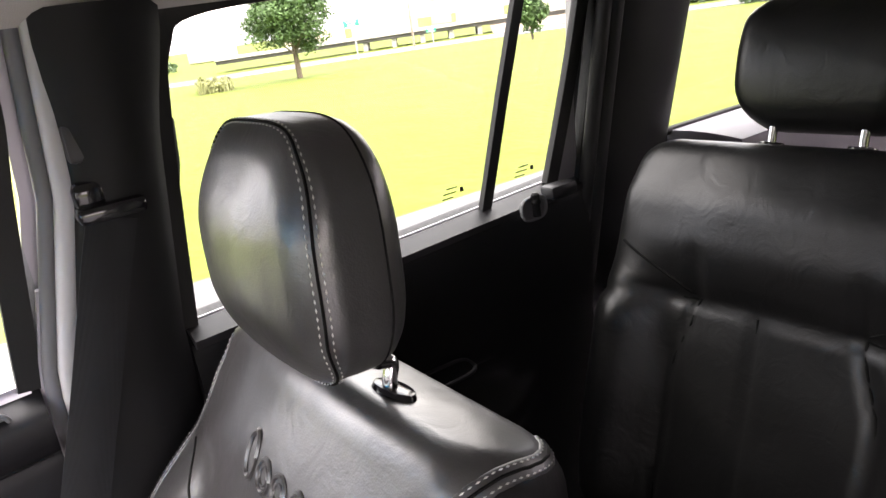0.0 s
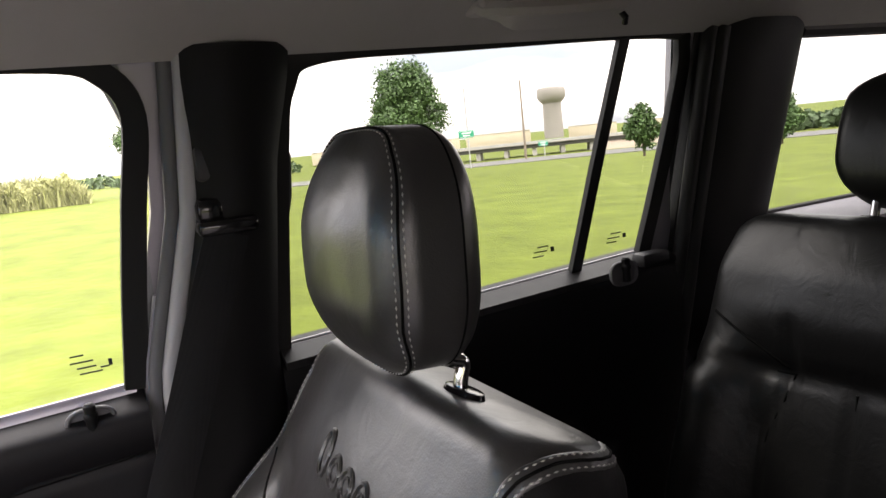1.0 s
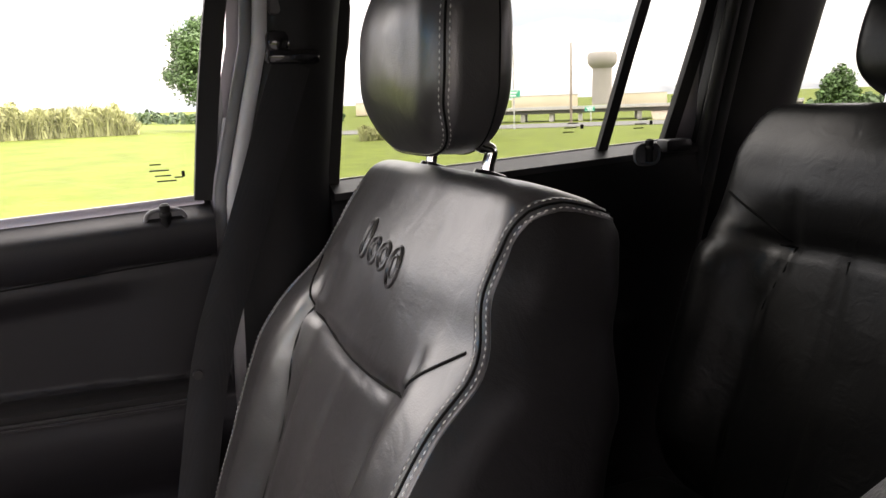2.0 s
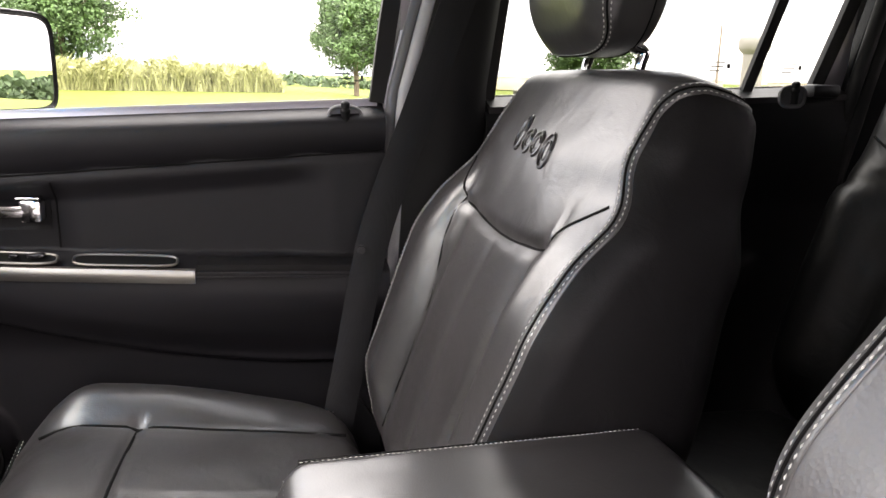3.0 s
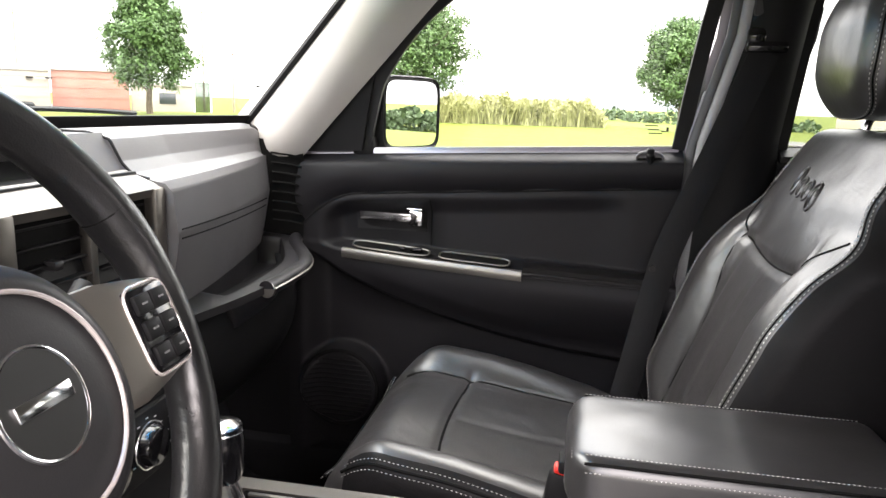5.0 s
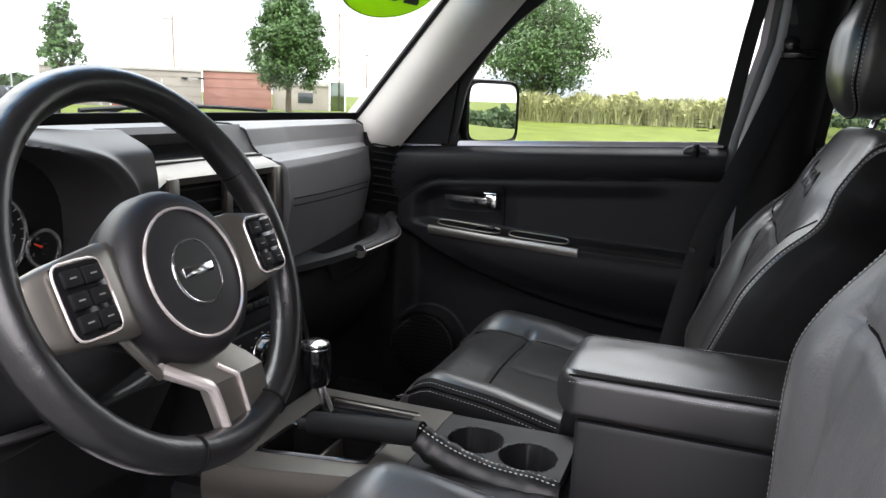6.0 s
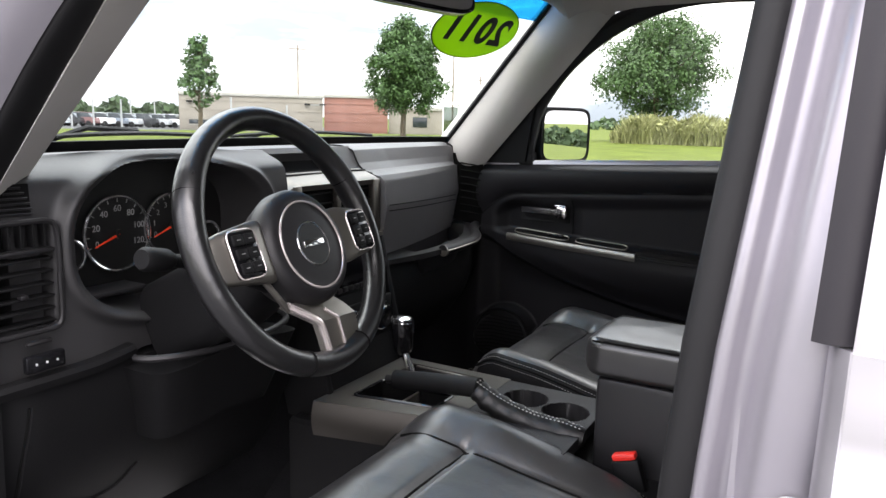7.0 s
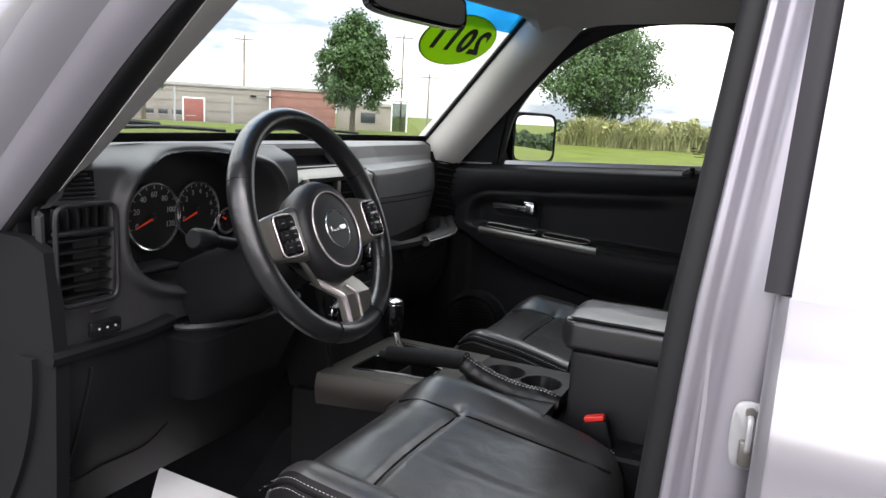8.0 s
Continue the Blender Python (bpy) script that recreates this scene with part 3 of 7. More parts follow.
rp = Shape().sheet(rear_pillar, lin(0.5, 1.548, 30), lin(0, 1, 18), thick=(0.02, 0, 0))
solid("rear_pillar", rp, PLASTIC_DARK, "black plastic trim on the pillar behind the rear door", "pillar", "structure")
for yo, ro in ((-0.692, 0.012), (-0.716, 0.015)):
    pth = [(glass_x(z) - 0.03, yo - 0.13 * (z - 1.19), z) for z in lin(0.75, 1.54, 20)]
    solid("door_seal", Shape().tube(pth, ro, 10), RUBBER, "black rubber seal round the rear door opening", "seal", "structure")
js = Shape().sheet(lambda z, q: (glass_x(z) - 0.012, -0.640 - 0.046 * q * (1 - 0.75 * sm(z, 1.17, 1.40)) - 0.26 * (z - 1.19) * (1 - 0.4 * q), z), lin(1.17, 1.42, 8), lin(0, 1, 3), thick=(0.008, 0, 0))
solid("jamb_strip", js, SILVER_JAMB, "narrow silver strip of painted door jamb", "trim", "structure")

# cargo side window on the right, its ledge and the last pillar
cl = Shape().sheet(lambda y, q: (0.70 - 0.16 * q, y, 1.222 + 0.012 * q - 0.02 * q * q), lin(-1.9, -0.93, 16), lin(0, 1, 8), thick=(0, 0, -0.03))
cl.sheet(lambda y, z: (0.54 + 0.06 * (1.2 - z), y, z), lin(-1.9, -0.93, 8), lin(0.80, 1.205, 8), thick=(0.02, 0, 0))
solid("cargo_ledge", cl, surface("grey_cargo_trim", (0.16, 0.15, 0.17), 0.6, grain=(900, 0.0003), stain=(6, 0.08)), "grey plastic ledge below the cargo window", "ledge", "structure")
dp = Shape().sheet(lambda z, q: (glass_x(z) - 0.02 - 0.5 * q * q * 0.3, -1.27 - 0.35 * q, z), lin(1.21, 1.56, 10), lin(0, 1, 8), thick=(0.02, 0, 0))
solid("last_pillar", dp, PLASTIC_DARK, "black plastic trim on the last pillar", "pillar", "structure")
cg = Shape().sheet(lambda y, z: (glass_x(z) + 0.006, y, z), lin(-1.32, -0.87, 8), lin(1.20, 1.55, 6), thick=(0.004, 0, 0))
ob = solid("window_cargo", cg, REAR_GLASS, "lightly tinted cargo side window glass", "window", "structure")
cf = Shape()
cf.tube([(glass_x(1.53) - 0.01, y, 1.53) for y in lin(-1.3, -0.97, 4)], 0.012)
cf.tube([(glass_x(1.22) - 0.005, y, 1.222) for y in lin(-1.3, -0.88, 4)], 0.008)
solid("cargo_window_frame", cf, RUBBER, "black rubber frame of the cargo window", "trim", "structure")
# tailgate glass and wall behind the rear seat
tg = Shape().sheet(lambda x, z: (x, -1.93 + 0.18 * (z - 1.18), z), lin(-0.6, 0.6, 8), lin(1.17, 1.52, 6), thick=(0, 0.004, 0))
solid("window_rear", tg, DARK_GLASS, "unseen tailgate window glass, darkened to dim the rear seats", "window", "structure")
# left rear side closed plainly: trims and glass seen only from outside
lw = Shape()
lw.sheet(lambda y, z: (-0.665 + 0.12 * max(0, z - 1.15), y, z), lin(-1.92, -0.08, 24), lin(0.42, 1.185, 12), thick=(-0.02, 0, 0))
solid("wall_left", lw, PLASTIC_DARK, "black plastic lining of the left rear door", "wall", "structure")
side_pillars(-1, False)
lp = Shape().sheet(lambda z, q: (-(glass_x(z) - 0.03), -0.66 - 0.27 * q, z), lin(1.17, 1.56, 8), lin(0, 1, 4), thick=(-0.02, 0, 0))
solid("rear_pillar", lp, PLASTIC_DARK, "black plastic trim on the left rear pillar", "pillar", "structure")
lg = Shape().sheet(lambda y, z: (-(glass_x(z) + 0.006), y, z), lin(-0.66, -0.09, 8), lin(1.16, 1.54, 6), thick=(0.004, 0, 0))
lg.sheet(lambda y, z: (-(glass_x(z) + 0.006), y, z), lin(-1.5, -0.93, 8), lin(1.2, 1.54, 6), thick=(0.004, 0, 0))
# unseen panes; the dark tint is added only to cut the light
solid("window_left", lg, DARK_GLASS, "unseen left rear side window glass, darkened to dim the rear seats", "window", "structure")
ll = Shape().sheet(lambda y, z: (0.72 - 0.03 * sm(z, 0.9, 1.2), y, z), lin(-1.92, -0.9, 14), lin(0.42, 1.21, 8), thick=(0.02, 0, 0))
solid("wall_right", ll, PLASTIC_DARK, "black plastic side lining of the cargo space", "wall", "structure")

# driver's side: painted pillar, seal and the leading edge of the closed rear door, seen from outside
def column(name, outline, z0, z1, material, label, category, lean=0.12, n=16):
    """A plan outline carried up along the car's leaning side."""
    rings = [[(x + lean * max(0, z - 1.10) + 0.03 * sm(1.0 - z, 0, 0.5), y + (0.06 if z < 1.1 else 0.10) * (1.1 - z), z) for x, y in outline] for z in lin(z0, z1, n)]
    return solid(name, Shape().rings(rings), material, label, category, "structure", sharp=100)


column("door_seal", [(-0.70 + 0.016 * math.cos(a), 0.024 + 0.013 * math.sin(a)) for a in (2 * math.pi * k / 14 for k in range(14))], 0.5, 1.53, RUBBER, "thick black rubber seal on the driver's door opening", "seal")
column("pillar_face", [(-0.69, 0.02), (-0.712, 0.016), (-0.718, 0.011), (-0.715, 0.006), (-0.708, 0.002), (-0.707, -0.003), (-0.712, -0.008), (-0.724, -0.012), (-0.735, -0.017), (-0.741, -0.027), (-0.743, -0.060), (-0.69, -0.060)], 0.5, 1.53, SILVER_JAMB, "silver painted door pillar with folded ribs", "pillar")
for s in (-1, 1):
    kp = Shape().sheet(lambda y, z: (s * 0.692, y, z), lin(0.86, 1.25, 8), lin(0.42, 1.15, 8), thick=(s * 0.02, 0, 0))
    solid("kick_panel", kp, PLASTIC_DARK, "black plastic kick panel beside the footwell", "wall", "structure")
bs_ = Shape().sheet(lambda y, z: (glass_x(z) + 0.012, y, z), lin(-0.90, -0.700, 6), lin(0.42, 1.56, 10), thick=(0.012, 0, 0))
solid("body_pillar", bs_, SILVER_JAMB, "silver painted steel behind the rear pillar trim", "pillar", "structure")

# what carries and closes the car outside the cabin: underbody, bonnet, rear panel, wheels
under = thing("car_underframe", "dark underframe of the silver car on four tyres", "car")
part("underbody", Shape().box((1.36, 3.9, 0.10), (0, 0.05, 0.36), 0.03), PLASTIC_DARK, under)
bn = Shape().sheet(lambda u, t: (0.80 * u, 1.26 + 0.95 * t - 0.10 * u * u, 1.06 - 0.09 * t - 0.05 * abs(u) ** 4 - 0.22 * sm(t, 0.9, 1.0)), lin(-1, 1, 17), lin(0, 1, 14), thick=(0, 0, -0.03))
for s in (-1, 1):
    bn.sheet(lambda y, z: (s * (0.80 + 0.02 * math.sin(math.pi * (z - 0.4) / 0.6)), y, z), lin(1.16, 2.12, 8), lin(0.42, 1.0, 8), thick=(-s * 0.02, 0, 0))
bn.sheet(lambda x, z: (x, 2.20 - 0.10 * (x / 0.8) ** 2, z), lin(-0.8, 0.8, 12), lin(0.40, 0.78, 5), thick=(0, -0.03, 0))
solid("bonnet", bn, SILVER, "plain silver bonnet and front wings of the car", "bonnet", "structure", sharp=50)
tgp = Shape().sheet(lambda x, z: (x, -1.985 + 0.03 * (x / 0.7) ** 2, z), lin(-0.72, 0.72, 10), lin(0.40, 1.17, 6), thick=(0, 0.03, 0))
solid("tailgate", tgp, SILVER, "plain silver tailgate below the rear window", "tailgate", "structure")


for wx in (-0.74, 0.74):
    for wy in (1.45, -1.25):
        m = Matrix.Translation((wx, wy, 0.364)) @ Matrix.Rotation(math.copysign(math.pi / 2, wx), 4, "Y")
        prof = [(0.20, -0.10), (0.31, -0.115), (0.35, -0.09), (0.36, -0.04), (0.36, 0.04), (0.35, 0.09), (0.31, 0.115), (0.20, 0.10)]
        wheel_ = part("wheel", Shape().rings([[(r * math.cos(2 * math.pi * k / 40), r * math.sin(2 * math.pi * k / 40), h) for k in range(40)] for r, h in prof], cap=False, m=m), RUBBER, under, "black tyre")
        rm = Shape().disc(0.205, 0.16, (0, 0, -0.09), 40, m=m, r2=0.20, bevel=0.02)
        for k in range(5):
            rm.box((0.14, 0.045, 0.02), (0.11, 0, 0.075), 0.006, m=m @ Matrix.Rotation(2 * math.pi * k / 5, 4, "Z"))
        part("rim", rm, SATIN, wheel_, "plain alloy rim")

# ---------------------------------------------------------------- seats
def emblem(frame_of, cx, cv, parent):
    """An embossed badge of plain loops on the backrest."""
    g = Shape()
    def put(pts, r=0.0030):
        g.tube([frame_of(cx - x, cv + v) for x, v in pts], r, 6)
    put([(-0.052 + 0.0095 * math.cos(a), 0.004 + 0.021 * math.sin(a)) for a in (2 * math.pi * i / 18 for i in range(19))])
    for x, v, h in ((-0.022, -0.004, 0.0145), (0.009, -0.005, 0.0145), (0.041, -0.010, 0.020)):
        for k in (1.0, 0.55):
            put([(x + 0.0125 * k * math.cos(a), v + h * k * math.sin(a)) for a in (2 * math.pi * i / 16 for i in range(17))], 0.0024 * k)
    return part("emblem", g, LEATHER, parent, "embossed badge in black leather")


def back_half(v):
    return ip(v, [0, 0.10, 0.30, 0.40, 0.48, 0.58], [0.225, 0.254, 0.271, 0.262, 0.228, 0.205])


def back_front(x, v, swell=(0.0, 0.10)):
    a = abs(x)
    bol = 0.037 * sm(a, 0.115, 0.185) * sm(v, *swell) * (1 - sm(v, 0.285, 0.45))
    lumbar = 0.012 * math.sin(math.pi * min(1, v / 0.36)) * (1 - sm(a, 0.09, 0.14))
    crown = -0.25 * x * x * sm(v, 0.36, 0.44) - 0.016 * sm(v, 0.45, 0.56)
    groove = -0.006 * math.exp(-((v - 0.352 - 0.012 * (a / 0.14) ** 2) / 0.007) ** 2) * (1 - sm(a, 0.15, 0.18))
    groove += -0.005 * math.exp(-((a - 0.135 - 0.02 * sm(v, 0.2, 0.36)) / 0.006) ** 2) * sm(v, 0.02, 0.08) * (1 - sm(v, 0.39, 0.42))
    groove += -0.0025 * math.exp(-(x / 0.005) ** 2) * (1 - sm(v, 0.33, 0.35))
    wrinkle = 0.0011 * noise.noise((x * 14, v * 10, 3.1)) + 0.0006 * noise.noise((x * 34, v * 26, 7.7))
    return bol + lumbar + crown + groove + wrinkle


def back_depth(v):
    return ip(v, [0, 0.15, 0.40, 0.58], [0.18, 0.18, 0.145, 0.132])


def shade_sides(ob, n_rings, n, nx, shoulder=False):
    """Gives the flanks and the back of a pad, behind its seam, a duller leather with shade in its colour."""
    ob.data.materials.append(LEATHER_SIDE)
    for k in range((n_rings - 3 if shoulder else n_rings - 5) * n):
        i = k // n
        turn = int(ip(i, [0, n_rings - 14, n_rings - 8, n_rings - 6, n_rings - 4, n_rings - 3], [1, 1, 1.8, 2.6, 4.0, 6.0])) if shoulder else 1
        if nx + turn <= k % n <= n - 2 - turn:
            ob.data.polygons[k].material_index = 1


def front_seat(cx, hip_y, recline, seam_y, top_z, label, swell=(0.0, 0.10), hide=None):
    """A bucket seat: cushion, backrest, head restraint on two bent posts, stitched seams."""
    seat = thing("front_seat", label, "car seat", "front seats")
    L, R_EDGE = 0.565, 0.040
    lean = radians(recline)
    V, W = Vector((0, -math.sin(lean), math.cos(lean))), Vector((0, math.cos(lean), math.sin(lean)))
    O = Vector((cx, hip_y, 0.70))

    def shape(x, v):
        return back_front(x, v, swell)

    def bp(x, v, w):
        return tuple(O + Vector((x, 0, 0)) + V * v + W * w)

    def face(x, v, lift=0.0006):
        return bp(x, v, shape(x, v) + lift)
    rings = cushion_rings(L, lambda v: back_half(v) - (0.011 * sm(v, 0.0, 0.15) if hide else 0.0), shape, back_depth, R_EDGE, 0.026, nx=60, nv=80, back_r=0.045)
    back = part("backrest", Shape().rings([[bp(*p) for p in r] for r in rings]), hide or LEATHER, seat, sharp=80)
    if not hide:
        shade_sides(back, len(rings), len(rings[0]), 60, True)

    # grooves and thread: up the edge of the face, round the shoulder and back along the top of the flank
    def on_back(s, v, k):
        """The flank's surface, v up the seat, k steps round the front corner (0-6) and the back one (6-11); with its normal."""
        n_st = len(rings)
        i = 5 + (v - 0.026) / (L - 0.052) * 79 if v <= L - 0.026 else n_st - 6 + (v - L + 0.026) / 0.010

        def at(i, k):
            i, k = max(0.0, min(n_st - 1.001, i)), max(0.0, k)
            i0, k0 = int(i), int(k)
            idx = (lambda q: 59 + q) if s > 0 else (lambda q: (-q if q < 6 else -1 - q) % len(rings[0]))
            p = [Vector(bp(*rings[i0 + di][idx(k0 + dk)])) for di in (0, 1) for dk in (0, 1)]
            return p[0].lerp(p[1], k - k0).lerp(p[2].lerp(p[3], k - k0), i - i0)
        c = at(i, k)
        nrm = (at(i, k + 0.3) - at(i, k - 0.3 if k > 0.3 else k)).cross(at(i + 0.3, k) - at(i - 0.3, k)).normalized()
        return c, (nrm if nrm.dot(c - Vector(bp(0, min(v, 0.5), -0.05))) > 0 else -nrm)
    th, sg = Shape(), Shape()
    for s in (-1, 1):
        way = [(v, 1.15) for v in lin(0.02, 0.495, 60)]
        way += [tuple(q)[:2] for q in spline([(0.495, 1.15, 0), (0.520, 1.5, 0), (0.538, 2.5, 0), (0.553, 3.9, 0), (0.563, 5.3, 0), (0.566, 6.2, 0), (0.567, 8.0, 0), (0.567, 10.0, 0)], 7)][1:]
        spots = [on_back(s, v, k) for v, k in way]
        lines = {o: [] for o in (-0.0075, -0.0068, -0.0048, -0.0016, 0.0, 0.0016, 0.0048, 0.0068, 0.0075)}
        for i, (c, nrm) in enumerate(spots):
            run = (spots[min(i + 1, len(spots) - 1)][0] - spots[max(i - 1, 0)][0]).normalized()
            for o, line in lines.items():
                line.append(tuple(c + run.cross(nrm) * o + nrm * (0.0013 - 0.0020 * sm(abs(o), 0.0062, 0.0075))))
        across = sorted(lines)
        band = Shape().sheet(lambda i, o: lines[o][i], range(len(spots)), across, thick=tuple(W * -0.0002))
        part("sewn_band", band, LEATHER, back, "raised band of the double seam", sharp=80)
        sg.tube(lines[0.0], 0.0013, 6)
        th.dashes(lines[-0.0048], r=0.0008)
        th.dashes(lines[0.0048], r=0.0008)
        # bolster seam: up the insert's side and out to the edge
        pts = [(s * (0.135 + 0.02 * sm(v, 0.2, 0.36)), v) for v in lin(0.03, 0.37, 30)]
        pts += [(s * (0.157 + 0.052 * t), 0.37 + 0.055 * t ** 0.8) for t in lin(0.1, 1, 10)]
        if not hide:
            sg.tube([face(x, v, 0.0) for x, v in pts], 0.0016, 6)
    sg.tube([face(x, 0.352 + 0.012 * (x / 0.14) ** 2, 0.0) for x in lin(-0.152, 0.152, 24)], 0.0020, 6)
    sg.tube([face(0, v, -0.0012) for v in lin(0.04, 0.345, 20)], 0.0013, 5)
    part("seam", sg, SEAM_AND_SHADE, back, "black sewn seams")["kind"] = "stuff"
    part("stitching", th, THREAD, back, "pale double stitching")["kind"] = "stuff"
    emblem(lambda x, v: face(x, v, 0.0004), 0.0, 0.468, back)

    # cushion
    CL, TILT = 0.46, radians(7)
    CV, CW = Vector((0, math.cos(TILT), math.sin(TILT))), Vector((0, -math.sin(TILT), math.cos(TILT)))
    CO = Vector((cx, seam_y - 0.315, top_z - 0.040))

    def chalf(v):
        return ip(v, [0, 0.10, 0.35, 0.46], [0.225, 0.245, 0.243, 0.215])

    def cfront(x, v):
        a = abs(x)
        bol = (0.014 + 0.020 * sm(v, 0.05, 0.30)) * sm(a, 0.13, 0.20) * (1 - 0.6 * sm(v, 0.36, 0.46)) * sm(v, -0.02, 0.12)
        hollow = -0.010 * math.cos(math.pi * min(1, a / 0.15) / 2) * math.sin(math.pi * min(1, v / 0.40))
        roll = -0.042 * sm(v, 0.36, 0.47) ** 1.5
        g = -0.006 * math.exp(-((v - 0.315 + 0.010 * (a / 0.14) ** 2) / 0.006) ** 2) * (1 - sm(a, 0.15, 0.17))
        g += -0.005 * math.exp(-((a - 0.150) / 0.006) ** 2) * (1 - sm(v, 0.41, 0.44))
        g += -0.0025 * math.exp(-(x / 0.005) ** 2) * (1 - sm(v, 0.30, 0.315))
        wr = 0.0012 * noise.noise((x * 13, v * 13, 9.4)) + 0.0007 * noise.noise((x * 38, v * 30, 2.2))
        return bol + hollow + roll + g + wr
    rings = cushion_rings(CL, chalf, cfront, lambda v: 0.16, 0.034, 0.062, nx=56, nv=60)

    def cp(x, v, w):
        return tuple(CO + Vector((x, 0, 0)) + CV * v + CW * w)
    cush = part("cushion", Shape().rings([[cp(*p) for p in r] for r in rings]), LEATHER, seat, sharp=80)
    shade_sides(cush, len(rings), len(rings[0]), 56)
    sg, th = Shape(), Shape()

    def cface(x, v, lift=0.0):
        return cp(x, v, cfront(x, v) + lift)
    sg.tube([cface(x, 0.315 - 0.010 * (x / 0.14) ** 2) for x in lin(-0.150, 0.150, 22)], 0.0024, 6)
    sg.tube([cface(0, v, -0.0012) for v in lin(0.02, 0.31, 16)], 0.0014, 5)
    for s in (-1, 1):
        sg.tube([cface(s * 0.150, v) for v in lin(0.03, 0.42, 24)], 0.0022, 6)
        vs = lin(0.04, 0.42, 40)
        def ce(v, ang, s=s):
            h = chalf(v) - 0.034
            a = radians(ang)
            return cp(s * (h + 0.0348 * math.sin(a)), v, cfront(s * h, v) - 0.034 + 0.0348 * math.cos(a))
        sg.tube([ce(v, 58) for v in vs], 0.0026, 6)
        th.dashes([ce(v, 46) for v in vs])
        th.dashes([ce(v, 70) for v in vs])
    # front edge seam
    def fe(x, d):
        return cp(x, CL - 0.012 + 0.010 * d, cfront(x, CL - 0.02) - 0.024 - 0.012 * d)
    xs = lin(-0.19, 0.19, 34)
    sg.tube([fe(x, 0.3) for x in xs], 0.0026, 6)
    th.dashes([fe(x, 0.0) for x in xs])
    th.dashes([fe(x, 0.75) for x in xs])
    part("seam", sg, SEAM_AND_SHADE, cush, "black sewn seams")["kind"] = "stuff"
    part("stitching", th, THREAD, cush, "pale double stitching")["kind"] = "stuff"
    base = Shape().box((0.40, 0.40, 0.14), (cx, CO.y + 0.22, 0.515), 0.02)
    base.box((0.04, 0.5, 0.05), (cx - 0.2, CO.y + 0.22, 0.44), 0.008).box((0.04, 0.5, 0.05), (cx + 0.2, CO.y + 0.22, 0.44), 0.008)
    part("seat_base", base, PLASTIC_DARK, seat, "black plastic skirt and floor rails")
    for s in (-1, 1):
        side = Shape().prism([tuple(Vector((cx + s * 0.250, CO.y + q, z))) for q, z in ((0.0, 0.54), (0.42, 0.56), (0.44, 0.64), (0.12, 0.64), (0.0, 0.72), (-0.04, 0.66))], (s * 0.012, 0, 0))
        part("side_cover", side, PLASTIC_DARK, seat, "black plastic side cover")

    # head restraint
    tilt = radians(3)
    HV, HW = Vector((0, -math.sin(tilt), math.cos(tilt))), Vector((0, math.cos(tilt), math.sin(tilt)))
    top = O + V * 0.557
    HO = Vector((cx, top.y + 0.009, top.z + 0.010))

    def hp(x, v, w):
        return tuple(HO + Vector((x, 0, 0)) + HV * v + HW * w)

    # outlines in the plane of the face, from the back shell forwards: (inset, depth)
    prof = [(0.108, -0.082), (0.075, -0.081), (0.045, -0.079)]
    prof += [(0.030 * (1 - math.sin(a)), -0.049 - 0.028 * math.cos(a)) for a in lin(0, math.pi / 2, 7)]
    prof += [(0.0, -0.036), (0.0005, -0.026)]
    prof += [(0.038 * (1 - math.cos(a)), -0.020 + 0.034 * math.sin(a)) for a in lin(0, math.pi / 2 * 0.94, 10)]
    prof += [(0.050, 0.0175), (0.066, 0.0205), (0.088, 0.0225), (0.108, 0.0230)]
    NH = 64

    def head_point(j, k):
        """Angle step j round the outline, k along the profile from the back."""
        k = max(0.0, min(len(prof) - 1.001, k))
        k0 = int(k)
        inset, w = (p + (q - p) * (k - k0) for p, q in zip(prof[k0], prof[k0 + 1]))
        a = 2 * math.pi * j / NH
        q, r = math.cos(a), math.sin(a)
        x = abs(q) ** (2 / 3.6) * (1 if q > 0 else -1)
        u = abs(r) ** (2 / 3.1) * (1 if r > 0 else -1)
        scale = 1 - inset / 0.110
        x *= 0.110 * scale * (1 - 0.02 * sm(-u, 0.3, 1.0) - 0.06 * sm(u, -0.2, 1.0))
        u *= scale
        lean = -0.016 * sm(u, 0.1, 1.0) - 0.010 * sm(-u, 0.35, 1.0)
        w = w + lean * sm(w, -0.03, 0.012) + 0.0010 * noise.noise((x * 22, u * 2, 5.0))
        return x, 0.0985 + 0.0985 * u, w
    head = part("head_restraint", Shape().rings([[hp(*head_point(j, k)) for j in range(NH)] for k in range(len(prof))]), LEATHER, seat, sharp=80)
    th, sg = Shape(), Shape()
    for off, tgt in ((0.0, sg), (0.75, th), (-0.75, th)):
        loop = []
        for j in range(NH + 1):
            u = math.sin(2 * math.pi * j / NH)
            c = Vector(head_point(j, 15.2 + off - 2.4 * sm(-u, 0.35, 0.95) - 1.0 * sm(u, 0.7, 1.0)))
            loop.append(hp(*(Vector((0, 0.1, -0.03)) + (c - Vector((0, 0.1, -0.03))) * 1.012)))
        if tgt is sg:
            sg.tube(loop, 0.0011, 6)
        else:
            th.dashes(loop, r=0.0008)
    sg.tube([hp(*head_point(j, 8.4)) for j in range(NH + 1)], 0.0010, 6)
    part("seam", sg, SEAM_AND_SHADE, head, "black sewn seams")["kind"] = "stuff"
    part("stitching", th, THREAD, head, "pale double stitching")["kind"] = "stuff"
